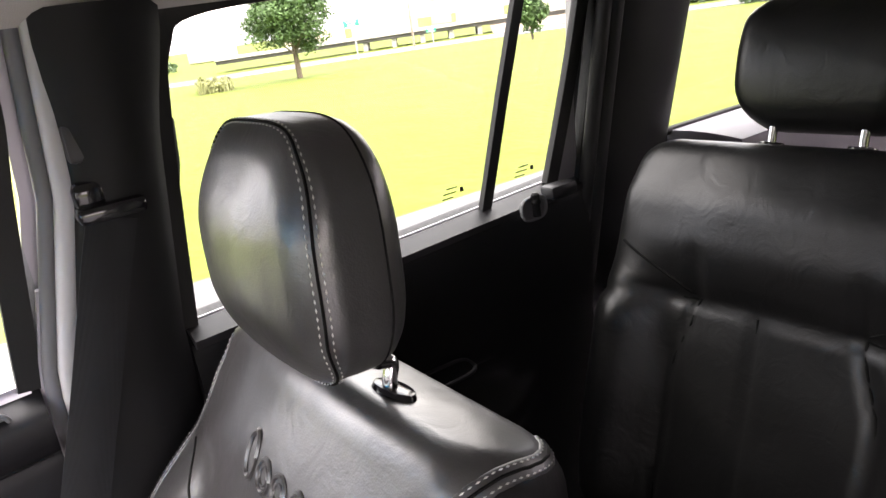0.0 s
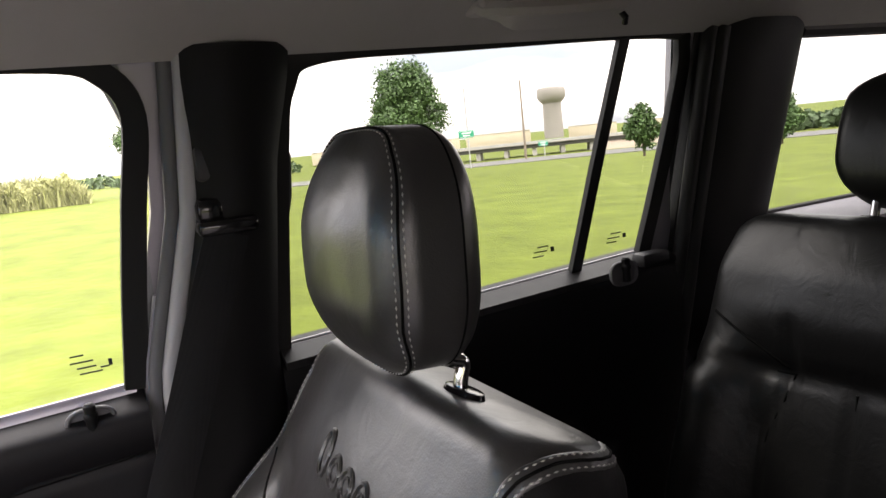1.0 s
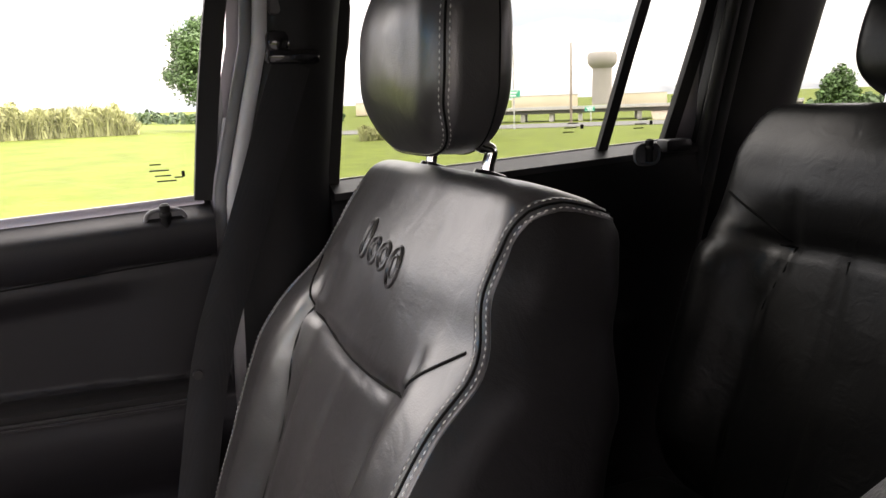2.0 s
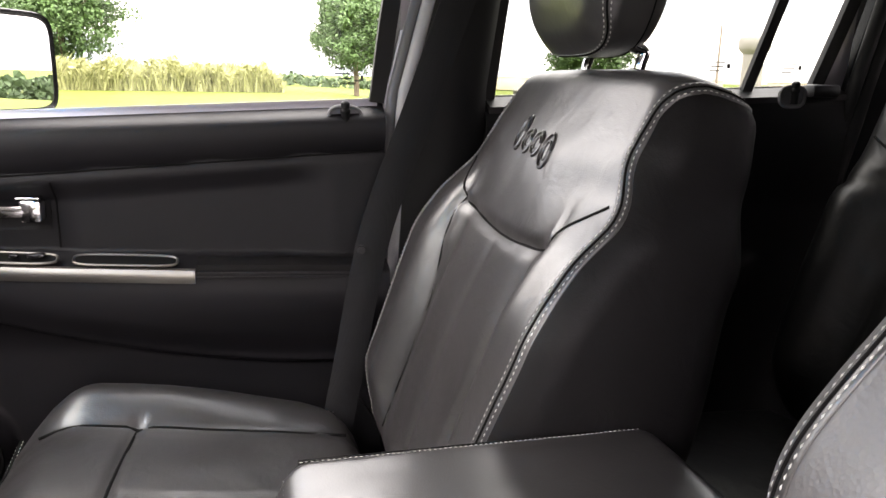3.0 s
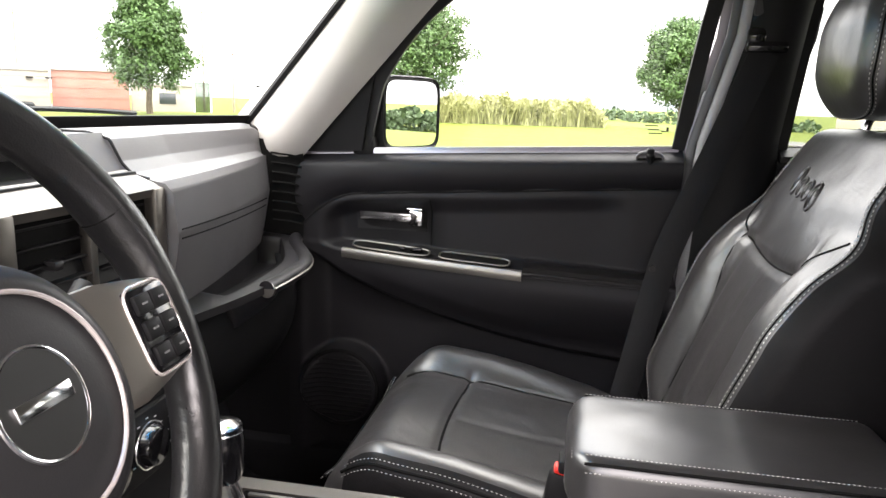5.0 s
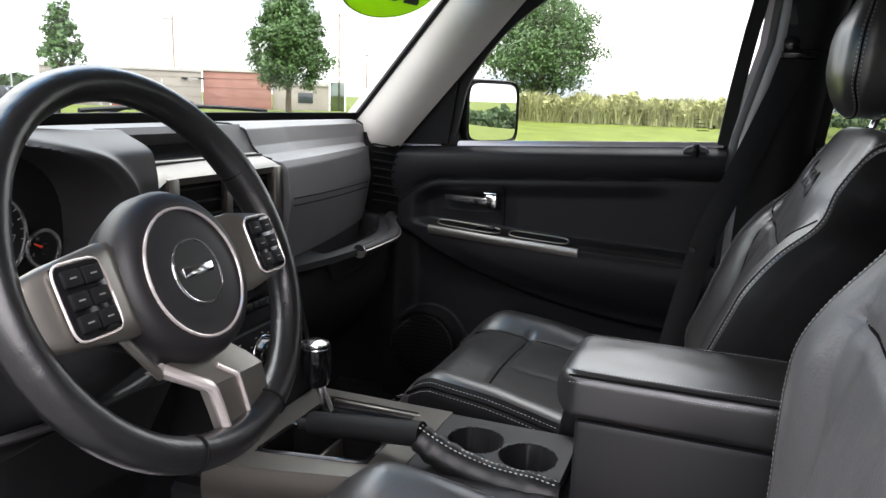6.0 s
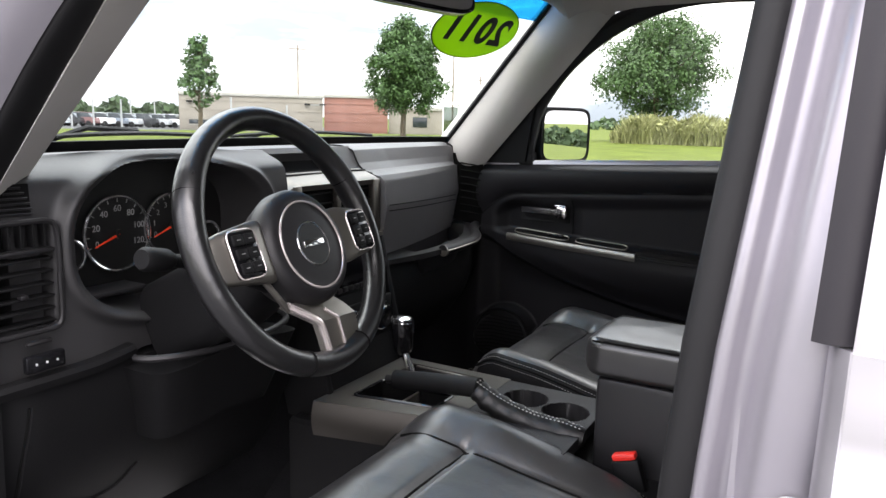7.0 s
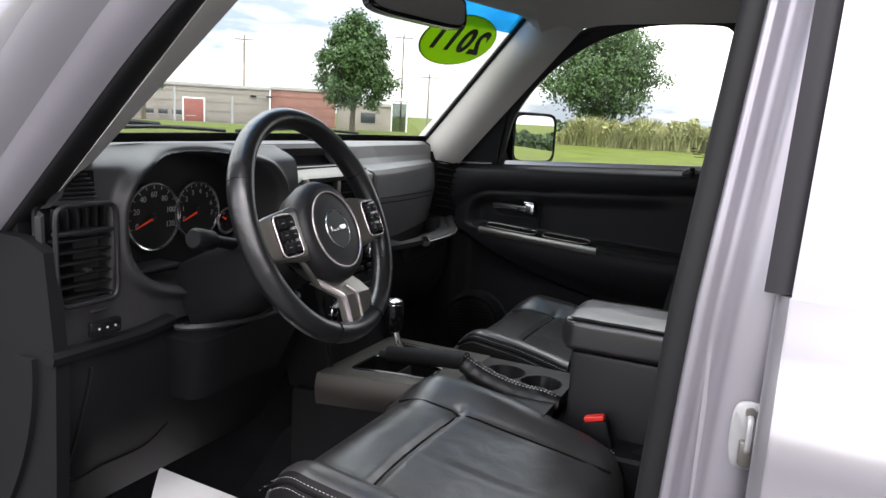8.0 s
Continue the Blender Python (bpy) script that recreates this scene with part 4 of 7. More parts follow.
    for s in (-1, 1):
        foot = O + V * 0.558 + W * -0.058 + Vector((s * 0.068, 0, 0))
        p = [foot - V * 0.01, foot + Vector((0, -0.001, 0.018)), foot + Vector((0, -0.004, 0.032)), Vector(hp(s * 0.068, 0.014, -0.052)), Vector(hp(s * 0.068, 0.05, -0.046))]
        part("post", Shape().tube(spline([tuple(q) for q in p], 5), 0.0062, 12), CHROME, seat, "bent chrome post")
        m = Matrix.Translation(foot + V * 0.0045) @ Matrix((Vector((1, 0, 0)), W, V)).transposed().to_4x4()
        c = Shape().disc(0.021, 0.007, n=24, m=m @ Matrix.Diagonal((1.25, 0.72, 1, 1)), r2=0.019, bevel=0.002)
        part("post_collar", c, GLOSS, seat, "oval black plastic collar")
    return seat


front_seat(0.362, 0.165, 20.5, 0.490, 0.752, "black leather passenger seat with pale stitching and a chrome-posted headrest")
front_seat(-0.370, 0.072, 11.0, 0.440, 0.752, "black leather driver's seat with creased cushion and pale stitching", (0.02, 0.34), LEATHER_LIT)


def rear_bench(cx, half_w, label, heads):
    seat = thing("bench_seat", label, "car seat", "rear seats")
    lean = radians(17)
    V, W = Vector((0, -math.sin(lean), math.cos(lean))), Vector((0, math.cos(lean), math.sin(lean)))
    O = Vector((cx, -0.52, 0.66))

    def bp(x, v, w):
        return tuple(O + Vector((x, 0, 0)) + V * v + W * w)

    def half(v):
        return half_w - 0.012 * sm(v, 0.35, 0.6) - 0.02 * sm(0.2 - v, 0, 0.2)

    def front(x, v):
        a = half_w - abs(x)
        bol = 0.05 * (1 - sm(a, 0.04, 0.13)) * (1 - sm(v, 0.36, 0.50)) * sm(v, 0.0, 0.1)
        g = -0.008 * math.exp(-((v - 0.42 + 0.02 * (x / half_w) ** 2) / 0.007) ** 2) - 0.007 * math.exp(-((a - 0.125 - 0.03 * sm(v, 0.3, 0.42)) / 0.007) ** 2) * (1 - sm(v, 0.47, 0.5))
        g += -0.005 * math.exp(-((x - 0.02) / 0.006) ** 2) * (1 - sm(v, 0.40, 0.42))
        return bol + g + 0.025 * sm(v, 0.40, 0.5) * (1 - sm(v, 0.54, 0.62)) + 0.002 * noise.noise((x * 12, v * 12, 1.0))
    rings = cushion_rings(0.635, half, front, lambda v: 0.13, 0.035, 0.04, nx=50, nv=50)
    # same leather as in front; its shade is put into the darker material
    back = part("backrest", Shape().rings([[bp(*p) for p in r] for r in rings]), LEATHER_SHADED, seat, sharp=80)
    sg = Shape()
    sg.tube([bp(x, 0.42 - 0.02 * (x / half_w) ** 2, front(x, 0.42 - 0.02 * (x / half_w) ** 2)) for x in lin(-half_w + 0.13, half_w - 0.13, 20)], 0.0022, 6)
    for s in (-1, 1):
        pts = [(s * (half_w - 0.125 - 0.03 * sm(v, 0.3, 0.42)), v) for v in lin(0.05, 0.42, 20)] + [(s * (half_w - 0.155 + 0.12 * t), 0.42 + 0.06 * t) for t in lin(0.1, 1, 8)]
        sg.tube([bp(x, v, front(x, v)) for x, v in pts], 0.0022, 6)
    sg.tube([bp(0.02, v, front(0.02, v)) for v in lin(0.05, 0.41, 16)], 0.0018, 6)
    part("seam", sg, SEAM_AND_SHADE, back, "black sewn seams")["kind"] = "stuff"
    CO = Vector((cx, -0.56, 0.66))
    crings = cushion_rings(0.50, lambda v: half_w, lambda x, v: 0.02 * math.cos(x * 6) - 0.03 * sm(v, 0.4, 0.5) + 0.002 * noise.noise((x * 12, v * 12, 4.0)), lambda v: 0.15, 0.035, 0.05, nx=24, nv=24)
    part("cushion", Shape().rings([[tuple(CO + Vector((x, v, w + 0.05 * v))) for x, v, w in r] for r in crings]), LEATHER_SHADED, seat, sharp=80)
    for hx in heads:
        HO = O + V * 0.655 + W * -0.05 + Vector((hx, 0, 0))
        hr = cushion_rings(0.185, lambda v: ip(v, [0, 0.06, 0.14, 0.185], [0.10, 0.118, 0.118, 0.10]), lambda x, v: 0.02 * math.sin(math.pi * v / 0.19), lambda v: 0.085, 0.028, 0.035, nx=20, nv=18)
        part("head_restraint", Shape().rings([[tuple(HO + Vector((x, 0, 0)) + V * v + W * w) for x, v, w in r] for r in hr]), LEATHER_SHADED, seat, sharp=80)
        for s in (-1, 1):
            f = O + V * 0.625 + W * -0.07 + Vector((hx + s * 0.06, 0, 0))
            part("post", Shape().tube([tuple(f), tuple(f + V * 0.06)], 0.006, 10), CHROME, seat, "short chrome post")
            m = Matrix.Translation(f + V * 0.008) @ Matrix((Vector((1, 0, 0)), W, V)).transposed().to_4x4()
            part("post_collar", Shape().disc(0.017, 0.006, n=20, m=m, bevel=0.002), GLOSS, seat, "round black collar")
    return seat


rear_bench(0.315, 0.265, "black leather rear seat with sewn panels and a headrest", [0.02])
rear_bench(-0.235, 0.275, "wide black leather rear seat section with sewn panels", [-0.1])

# ---------------------------------------------------------------- passenger's front door
def crease(y):
    base = 1.094 - 0.0646 * (y - 0.138)
    return base - 0.115 * max(0.0, (y - 0.74) / 0.16) ** 1.9


def arm_z(y):
    return poly(y, [0.10, 0.176, 0.406, 0.758, 0.90], [0.918, 0.922, 0.930, 0.945, 0.95])


def pocket_z(y):
    return 0.765 + 0.339 * max(0.0, y - 0.10) ** 2.22


def door_x(y, z):
    zs, zc, za, zp = sill_z(y), crease(y), arm_z(y), pocket_z(y)
    x = 0.664
    if z > zc:
        t = (z - zc) / max(0.02, zs - zc)
        x -= 0.012 * math.sin(math.pi * min(1, t)) - 0.003
        x += 0.030 * sm(z, zs - 0.030, zs) ** 2
    groove = 0.0025 * math.exp(-((z - zc) / 0.009) ** 2) * (1 - sm(y, 0.76, 0.84))
    x += groove
    inset = sm(zc - z, 0.008, 0.045) * sm(z, za - 0.004, za + 0.012) * sm(y, 0.20, 0.29) * (1 - sm(y, 0.77, 0.82))
    x += (0.013 + 0.013 * sm(y, 0.555, 0.60)) * inset
    shelf = poly(y, [0.10, 0.17, 0.40, 0.62, 0.76, 0.81, 0.9], [0.610, 0.612, 0.615, 0.630, 0.648, 0.662, 0.664])
    wgt = sm(z, za - 0.15, za - 0.025) * (1 - sm(z, za + 0.000, za + 0.016))
    x += (shelf - 0.664) * wgt
    # lower bulge and the pocket below it
    x += 0.034 * sm(zp - z, 0.0, 0.020) * (1 - sm(y, 0.80, 0.86)) - 0.010 * sm(z, zp, zp + 0.05) * (1 - sm(z, za - 0.1, za)) * (1 - sm(y, 0.78, 0.84))
    # loudspeaker dome low at the front
    d = math.hypot((y - 0.77) / 0.085, (z - 0.65) / 0.085)
    x -= 0.045 * (1 - sm(d, 0.85, 1.1))
    return x


front_door = thing("front_door", "closed front passenger door with black plastic panel and satin trim", "car door", "doors")
pn = Shape()
pn.sheet(lambda y, q: (door_x(y, 0.50 + (sill_z(y) - 0.50) * q), y, 0.50 + (sill_z(y) - 0.50) * q), lin(0.127, 0.885, 150), lin(0, 1, 190), thick=(0.02, 0, 0))
panel = part("door_panel", pn, DOOR_PLASTIC, front_door, sharp=60)
part("crease_line", Shape().tube([(door_x(y, crease(y)) - 0.0003, y, crease(y)) for y in lin(0.135, 0.862, 70)], 0.0013, 6), SEAM_AND_SHADE, panel, "thin dark crease line")
# narrow vertical joint between handle field and insert
part("panel_joint", Shape().tube([(door_x(0.592, z) - 0.0004, 0.592, z) for z in lin(0.955, 1.052, 12)], 0.0014, 6), SEAM_AND_SHADE, panel)
# handle: recessed cup, chrome lever and its pivot block
cup = Shape().sheet(lambda y, z: (0.690 - 0.002 + 0.012 * math.sin(math.pi * (y - 0.60) / 0.145) * math.sin(math.pi * (z - 0.982) / 0.062), y, z), lin(0.600, 0.745, 14), lin(0.982, 1.044, 10), thick=(0.01, 0, 0))
handle = part("door_handle", Shape().sweep([(0.676, 0.733, 1.012), (0.668, 0.715, 1.014), (0.665, 0.68, 1.0135), (0.666, 0.645, 1.012), (0.668, 0.628, 1.012)], [(-0.004, -0.0075), (0.004, -0.0075), (0.005, 0.0), (0.004, 0.0075), (-0.004, 0.0075)]), CHROME, front_door, "chrome pull lever")
part("handle_block", Shape().box((0.030, 0.028, 0.032), (0.678, 0.620, 1.012), 0.005), CHROME, handle, "chrome pivot block")
part("handle_cup", cup, PLASTIC_DARK, front_door, "dark recessed cup behind the lever")
part("lock_tab", Shape().box((0.02, 0.030, 0.004), (0.672, 0.622, 1.030), 0.0015), CHROME, handle, "flat chrome lock tab")
# satin strip along the armrest with its two openings
def strip_x(y):
    return poly(y, [0.40, 0.62, 0.76], [0.612, 0.627, 0.646])


ss = Shape().sheet(lambda y, q: (strip_x(y) - 0.002 - 0.003 * math.sin(math.pi * q), y, arm_z(y) - 0.016 + 0.019 * q), lin(0.404, 0.764, 30), lin(0, 1, 7), thick=(0.012, 0, 0))
part("satin_strip", ss, SATIN, front_door, "satin metal armrest strip")
for y0, y1, nm in ((0.585, 0.745, "pull_cup"), (0.428, 0.565, "switch_cup")):
    loop = []
    for k in range(25):
        a = 2 * math.pi * k / 24
        cy, hy = (y0 + y1) / 2, (y1 - y0) / 2
        yy = cy + hy * math.copysign(abs(math.cos(a)) ** 0.35, math.cos(a))
        dx = 0.010 * math.copysign(abs(math.sin(a)) ** 0.6, math.sin(a))
        loop.append((strip_x(yy) + 0.016 + dx, yy, arm_z(yy) + 0.012 + 0.5 * dx))
    rim = part(nm, Shape().tube(loop, 0.0020, 8), SATIN_DARK, front_door, "bright rim round a dark opening")
    # shallow plate; the depth's shade comes from its black colour
    well = Shape().prism(loop[:-1], (0.002, 0, -0.003))
    part("well", well, SEAM_AND_SHADE, rim, "shallow black plate for the well's shade")
part("window_switch", Shape().box((0.012, 0.022, 0.006), (strip_x(0.60) + 0.017, 0.612, arm_z(0.612) + 0.016), 0.002).box((0.010, 0.012, 0.005), (strip_x(0.60) + 0.017, 0.640, arm_z(0.64) + 0.016), 0.002), GLOSS, front_door, "small glossy switch")
for dz in (-0.003, 0.003):
    part("armrest_bead", Shape().tube([(0.611, y, arm_z(y) - 0.004 + dz) for y in lin(0.18, 0.402, 12)], 0.0022, 6), PLASTIC, front_door)
part("armrest_pad", Shape().sheet(lambda y, q: (0.613 + 0.058 * q, y, arm_z(y) + 0.010 + 0.004 * math.sin(math.pi * q)), lin(0.175, 0.402, 18), lin(0, 1, 8), thick=(0, 0, -0.008)), LEATHER_SIDE, front_door, "soft black armrest pad")
# lock pin in its cup
def lock_pin(x, y, z, parent):
    c = Shape()
    ring = [(x - 0.004, y + 0.024 * math.copysign(abs(math.cos(a)) ** 0.7, math.cos(a)), z - 0.008 + 0.017 * math.copysign(abs(math.sin(a)) ** 0.7, math.sin(a))) for a in (2 * math.pi * k / 24 for k in range(25))]
    c.tube(ring, 0.0028, 8)
    c.prism([(x - 0.002, b, d) for a, b, d in ring[:-1]], (0.004, 0, 0))
    lc = part("lock_cup", c, SEAL_GREY, parent, "shallow moulded cup round the lock pin")
    pin = Shape().tube([(x - 0.009, y, z - 0.020), (x - 0.009, y, z - 0.002), (x - 0.009, y, z + 0.000), (x - 0.009, y, z + 0.004), (x - 0.009, y, z + 0.006), (x - 0.009, y, z + 0.014), (x - 0.009, y, z + 0.017)], [0.006, 0.006, 0.0075, 0.0075, 0.006, 0.0068, 0.004], 12)
    part("lock_pin", pin, PLASTIC_DARK, lc, "ribbed black lock pin")


lock_pin(0.671, 0.186, 1.150, front_door)
# speaker grille
gl = Shape()
for k in range(13):
    zz = 0.65 - 0.06 + 0.01 * k
    hw = math.sqrt(max(0, 0.070 ** 2 - (zz - 0.65) ** 2))
    if hw > 0.01:
        gl.tube([(door_x(y, zz) - 0.002, y, zz) for y in lin(0.77 - hw, 0.77 + hw, 8)], 0.0022, 5)
g = part("speaker_grille", gl, SEAM_AND_SHADE, front_door, "ribbed round speaker grille")
g["kind"] = "stuff"
part("speaker_ring", Shape().tube([(door_x(0.77, 0.65), 0.77 + 0.080 * math.cos(a), 0.65 + 0.080 * math.sin(a)) for a in (2 * math.pi * k / 32 for k in range(33))], 0.004, 8), SEAM_AND_SHADE, front_door, "raised speaker ring")
# glass edge strip, frame, corner sail and glass
part("belt_strip", Shape().sheet(lambda y, q: (0.690 + 0.012 * q, y, sill_z(y) + 0.001 + 0.006 * math.sin(math.pi * q)), lin(0.135, 0.87, 20), lin(0, 1, 4), thick=(0, 0, -0.012)), SILVER_JAMB, front_door, "thin pale edge below the glass")
frame_pts = spline([(glass_x(z), y, z) for y, z in [(0.735, sill_z(0.735)), (0.718, 1.215), (0.695, 1.285), (0.628, 1.375), (0.545, 1.445), (0.45, 1.497), (0.33, 1.530), (0.17, 1.532), (0.118, 1.515), (0.094, 1.47), (0.108, 1.37), (0.122, 1.27), (0.134, sill_z(0.134))]], 6)
part("window_frame", Shape().sweep([(x - 0.006, y, z) for x, y, z in frame_pts], [(-0.013, -0.007), (0.013, -0.007), (0.014, 0.0), (0.013, 0.007), (-0.013, 0.007), (-0.014, 0)], up=(1, 0, 0.12)), RUBBER, front_door, "black rubber window frame")
sail = [(0.735, sill_z(0.74)), (0.865, sill_z(0.865)), (0.80, 1.205), (0.725, 1.300), (0.705, 1.290), (0.722, 1.21)]
part("corner_sail", Shape().prism([(glass_x(z) - 0.022, y, z) for y, z in sail], (0.03, 0, 0)), PLASTIC_DARK, front_door, "black corner panel behind the mirror")
gp = Shape().sheet(lambda y, z: (glass_x(z) + 0.004, y, z), lin(0.10, 0.86, 14), lin(1.12, 1.535, 10), thick=(0.003, 0, 0))
ob = part("window_pane", gp, GLASS, front_door, "clear window glass")
ob.visible_shadow = False
# etched glass mark: plain bars
mk = Shape()
for i, (w, z) in enumerate(((0.014, 1.214), (0.024, 1.206), (0.020, 1.199), (0.024, 1.192))):
    mk.box((0.0006, w, 0.0018), (glass_x(z) + 0.003, 0.190 - 0.004 * i, z))
mk.box((0.0006, 0.010, 0.0018), (glass_x(1.2) + 0.003, 0.163, 1.196)).box((0.0006, 0.004, 0.008), (glass_x(1.2) + 0.003, 0.157, 1.200))
part("glass_mark", mk, INK, ob, "tiny dark etched mark")["kind"] = "stuff"
# outer skin of the door, below the glass
osk = Shape().sheet(lambda y, z: (0.735 + 0.05 * math.sin(math.pi * (z - 0.45) / 0.8), y, z), lin(0.09, 0.93, 10), lin(0.45, 1.12, 10), thick=(0.01, 0, 0))
part("outer_skin", osk, SILVER, front_door, "silver painted outer skin")

# side mirror on the passenger's door
side_mirror = thing("side_mirror", "black side mirror outside the passenger window, showing sky and trees", "mirror")
nrm = Vector((-0.50, -0.866, 0.0)).normalized()
tan = Vector((0.866, -0.50, 0.0)).normalized()
mc = Vector((0.785, 0.672, 1.212))
mm = Matrix.Translation(mc) @ Matrix((tan, nrm, Vector((0, 0, 1)))).transposed().to_4x4()


def squircle(w, h, k, n=40):
    return [(w * math.copysign(abs(math.cos(a)) ** k, math.cos(a)), h * math.copysign(abs(math.sin(a)) ** k, math.sin(a))) for a in (2 * math.pi * i / n for i in range(n))]


rings = []
for off, sc in ((0.014, 0.93), (0.018, 0.97), (0.010, 1.0), (-0.02, 1.0), (-0.06, 0.86), (-0.085, 0.5)):
    rings.append([(a * sc, off, b * sc) for a, b in squircle(0.087, 0.076, 0.32)])
inner = [[(a, 0.014 - d, b) for a, b in squircle(0.087 * 0.93, 0.076 * 0.93, 0.32)] for d in (0.0, 0.010)]
part("housing", Shape().rings(rings, m=mm).rings(inner, cap=False, m=mm), PLASTIC_DARK, side_mirror, "black plastic shell")
part("mirror_glass", Shape().prism([(a, 0.017, b) for a, b in squircle(0.076, 0.066, 0.32)], (0, -0.003, 0), m=mm), MIRROR, side_mirror, "clear mirror glass")
part("mirror_foot", Shape().box((0.09, 0.05, 0.05), (0.73, 0.735, 1.145), 0.015), PLASTIC_DARK, side_mirror, "black foot on the door")

# ---------------------------------------------------------------- passenger's rear door
rear_door = thing("rear_door", "closed rear passenger door with black panel and divided window", "car door", "doors")


def rear_x(y, z):
    zs = sill_z(y)
    x = 0.668 + 0.028 * sm(z, zs - 0.03, zs) ** 2 - 0.010 * math.sin(math.pi * max(0, min(1, (z - 1.0) / (zs - 1.0))))
    x -= 0.045 * sm(z, 0.80, 0.88) * (1 - sm(z, 0.90, 0.915)) * sm(y, -0.56, -0.45)
    x += 0.02 * sm(0.96 - z, -0.01, 0.01) * sm(z, 0.915, 0.93) * sm(y, -0.5, -0.45)
    return x


rpn = Shape().sheet(lambda y, q: (rear_x(y, 0.5 + (sill_z(y) - 0.5) * q), y, 0.5 + (sill_z(y) - 0.5) * q), lin(-0.685, -0.030, 60), lin(0, 1, 90), thick=(0.04, 0, 0))
part("door_panel", rpn, PLASTIC_DARK, rear_door, sharp=60)
part("belt_strip", Shape().sheet(lambda y, q: (0.692 + 0.008 * q, y, sill_z(y) + 0.001 + 0.004 * math.sin(math.pi * q)), lin(-0.64, -0.04, 16), lin(0, 1, 4), thick=(0, 0, -0.012)), SILVER_JAMB, rear_door, "thin pale edge below the glass")
part("sill_top", Shape().sheet(lambda y, q: (rear_x(y, sill_z(y) - 0.02) + 0.03 * q - 0.004, y, sill_z(y) - 0.012 + 0.014 * q), lin(-0.68, -0.035, 16), lin(0, 1, 5), thick=(0, 0, -0.01)), PLASTIC, rear_door, "grey-black plastic door top")
lock_pin(0.648, -0.556, 1.192, rear_door)
part("lock_housing", Shape().box((0.03, 0.055, 0.022), (0.660, -0.625, 1.194), 0.006), PLASTIC, rear_door, "moulded end of the door top")
part("window_divider", Shape().sweep([(glass_x(z) - 0.006, y, z) for y, z in ((-0.496, 1.185), (-0.538, 1.35), (-0.590, 1.54))], [(-0.009, -0.005), (0.009, -0.005), (0.009, 0.005), (-0.009, 0.005)], up=(1, 0, 0.12)), RUBBER, rear_door, "black upright dividing the window")
rf = spline([(glass_x(z), y, z) for y, z in [(-0.037, sill_z(-0.037)), (-0.048, 1.30), (-0.060, 1.42), (-0.074, 1.49), (-0.115, 1.527), (-0.30, 1.535), (-0.66, 1.540), (-0.704, 1.515), (-0.690, 1.42), (-0.660, 1.30), (-0.632, sill_z(-0.632))]], 6)
part("window_frame", Shape().sweep([(x - 0.006, y, z) for x, y, z in rf], [(-0.012, -0.006), (0.012, -0.006), (0.013, 0.0), (0.012, 0.006), (-0.012, 0.006), (-0.013, 0)], up=(1, 0, 0.12)), RUBBER, rear_door, "black rubber window frame")
def divider_y(z):
    return -0.496 - 0.265 * (z - 1.185)


for y0, y1 in ((-0.53, -0.035), (-0.71, -0.51)):
    if y0 > -0.6:
        rg = Shape().sheet(lambda q, z: (glass_x(z) + 0.004, divider_y(z) + (-0.035 - divider_y(z)) * q, z), lin(0, 1, 8), lin(1.15, 1.545, 8), thick=(0.003, 0, 0))
    else:
        rg = Shape().sheet(lambda q, z: (glass_x(z) + 0.004, divider_y(z) + (-0.715 - divider_y(z)) * q, z), lin(0, 1, 8), lin(1.15, 1.545, 8), thick=(0.003, 0, 0))
    ob = part("window_pane", rg, REAR_GLASS, rear_door, "lightly tinted window glass")
    mk = Shape()
    yc = y0 + 0.085 if y0 > -0.6 else y0 + 0.125
    for i, (w, z) in enumerate(((0.020, 1.238), (0.024, 1.231), (0.020, 1.224))):
        mk.box((0.0006, w, 0.0018), (glass_x(z) + 0.003, yc + 0.004 * i, z))
    mk.box((0.0006, 0.006, 0.007), (glass_x(1.23) + 0.003, yc - 0.018, 1.232))
    part("glass_mark", mk, INK, ob, "tiny dark etched mark")["kind"] = "stuff"
rsk = Shape().sheet(lambda y, z: (0.735 + 0.05 * math.sin(math.pi * (z - 0.45) / 0.8), y, z), lin(-0.95, 0.08, 10), lin(0.45, 1.15, 10), thick=(0.01, 0, 0))
part("outer_skin", rsk, SILVER, rear_door, "silver painted outer skin")

# pull cup in the rear door's armrest
def cup_loop(a):
    return (0.646 + 0.016 * math.copysign(abs(math.sin(a)) ** 0.6, math.sin(a)), -0.345 + 0.06 * math.copysign(abs(math.cos(a)) ** 0.4, math.cos(a)), 0.985 + 0.006 * math.sin(a))


rc_ = part("pull_cup", Shape().tube([cup_loop(2 * math.pi * k / 24) for k in range(25)], 0.0032, 8), PLASTIC, rear_door, "raised rim of a dark pull cup")
part("well", Shape().prism([cup_loop(2 * math.pi * k / 24) for k in range(24)], (0.003, 0, -0.004)), SEAM_AND_SHADE, rc_, "shallow black plate for the well's shade")

# ---------------------------------------------------------------- driver's side rear door, from outside
left_door = thing("rear_door", "closed silver rear door with a black window trim, seen from outside", "car door", "doors")


def skin_x(y, z):
    b = -0.772 - 0.018 * math.sin(math.pi * max(0, min(1, (z - 0.5) / 0.62)))
    lean = 0.13 * max(0, z - 1.10)
    shoulder = 0.010 * sm(z, 1.05, 1.085) - 0.004 * math.exp(-((z - 1.045) / 0.02) ** 2)
    return b + lean + shoulder - 0.010 * sm(-0.022 - y, 0, 0.04)


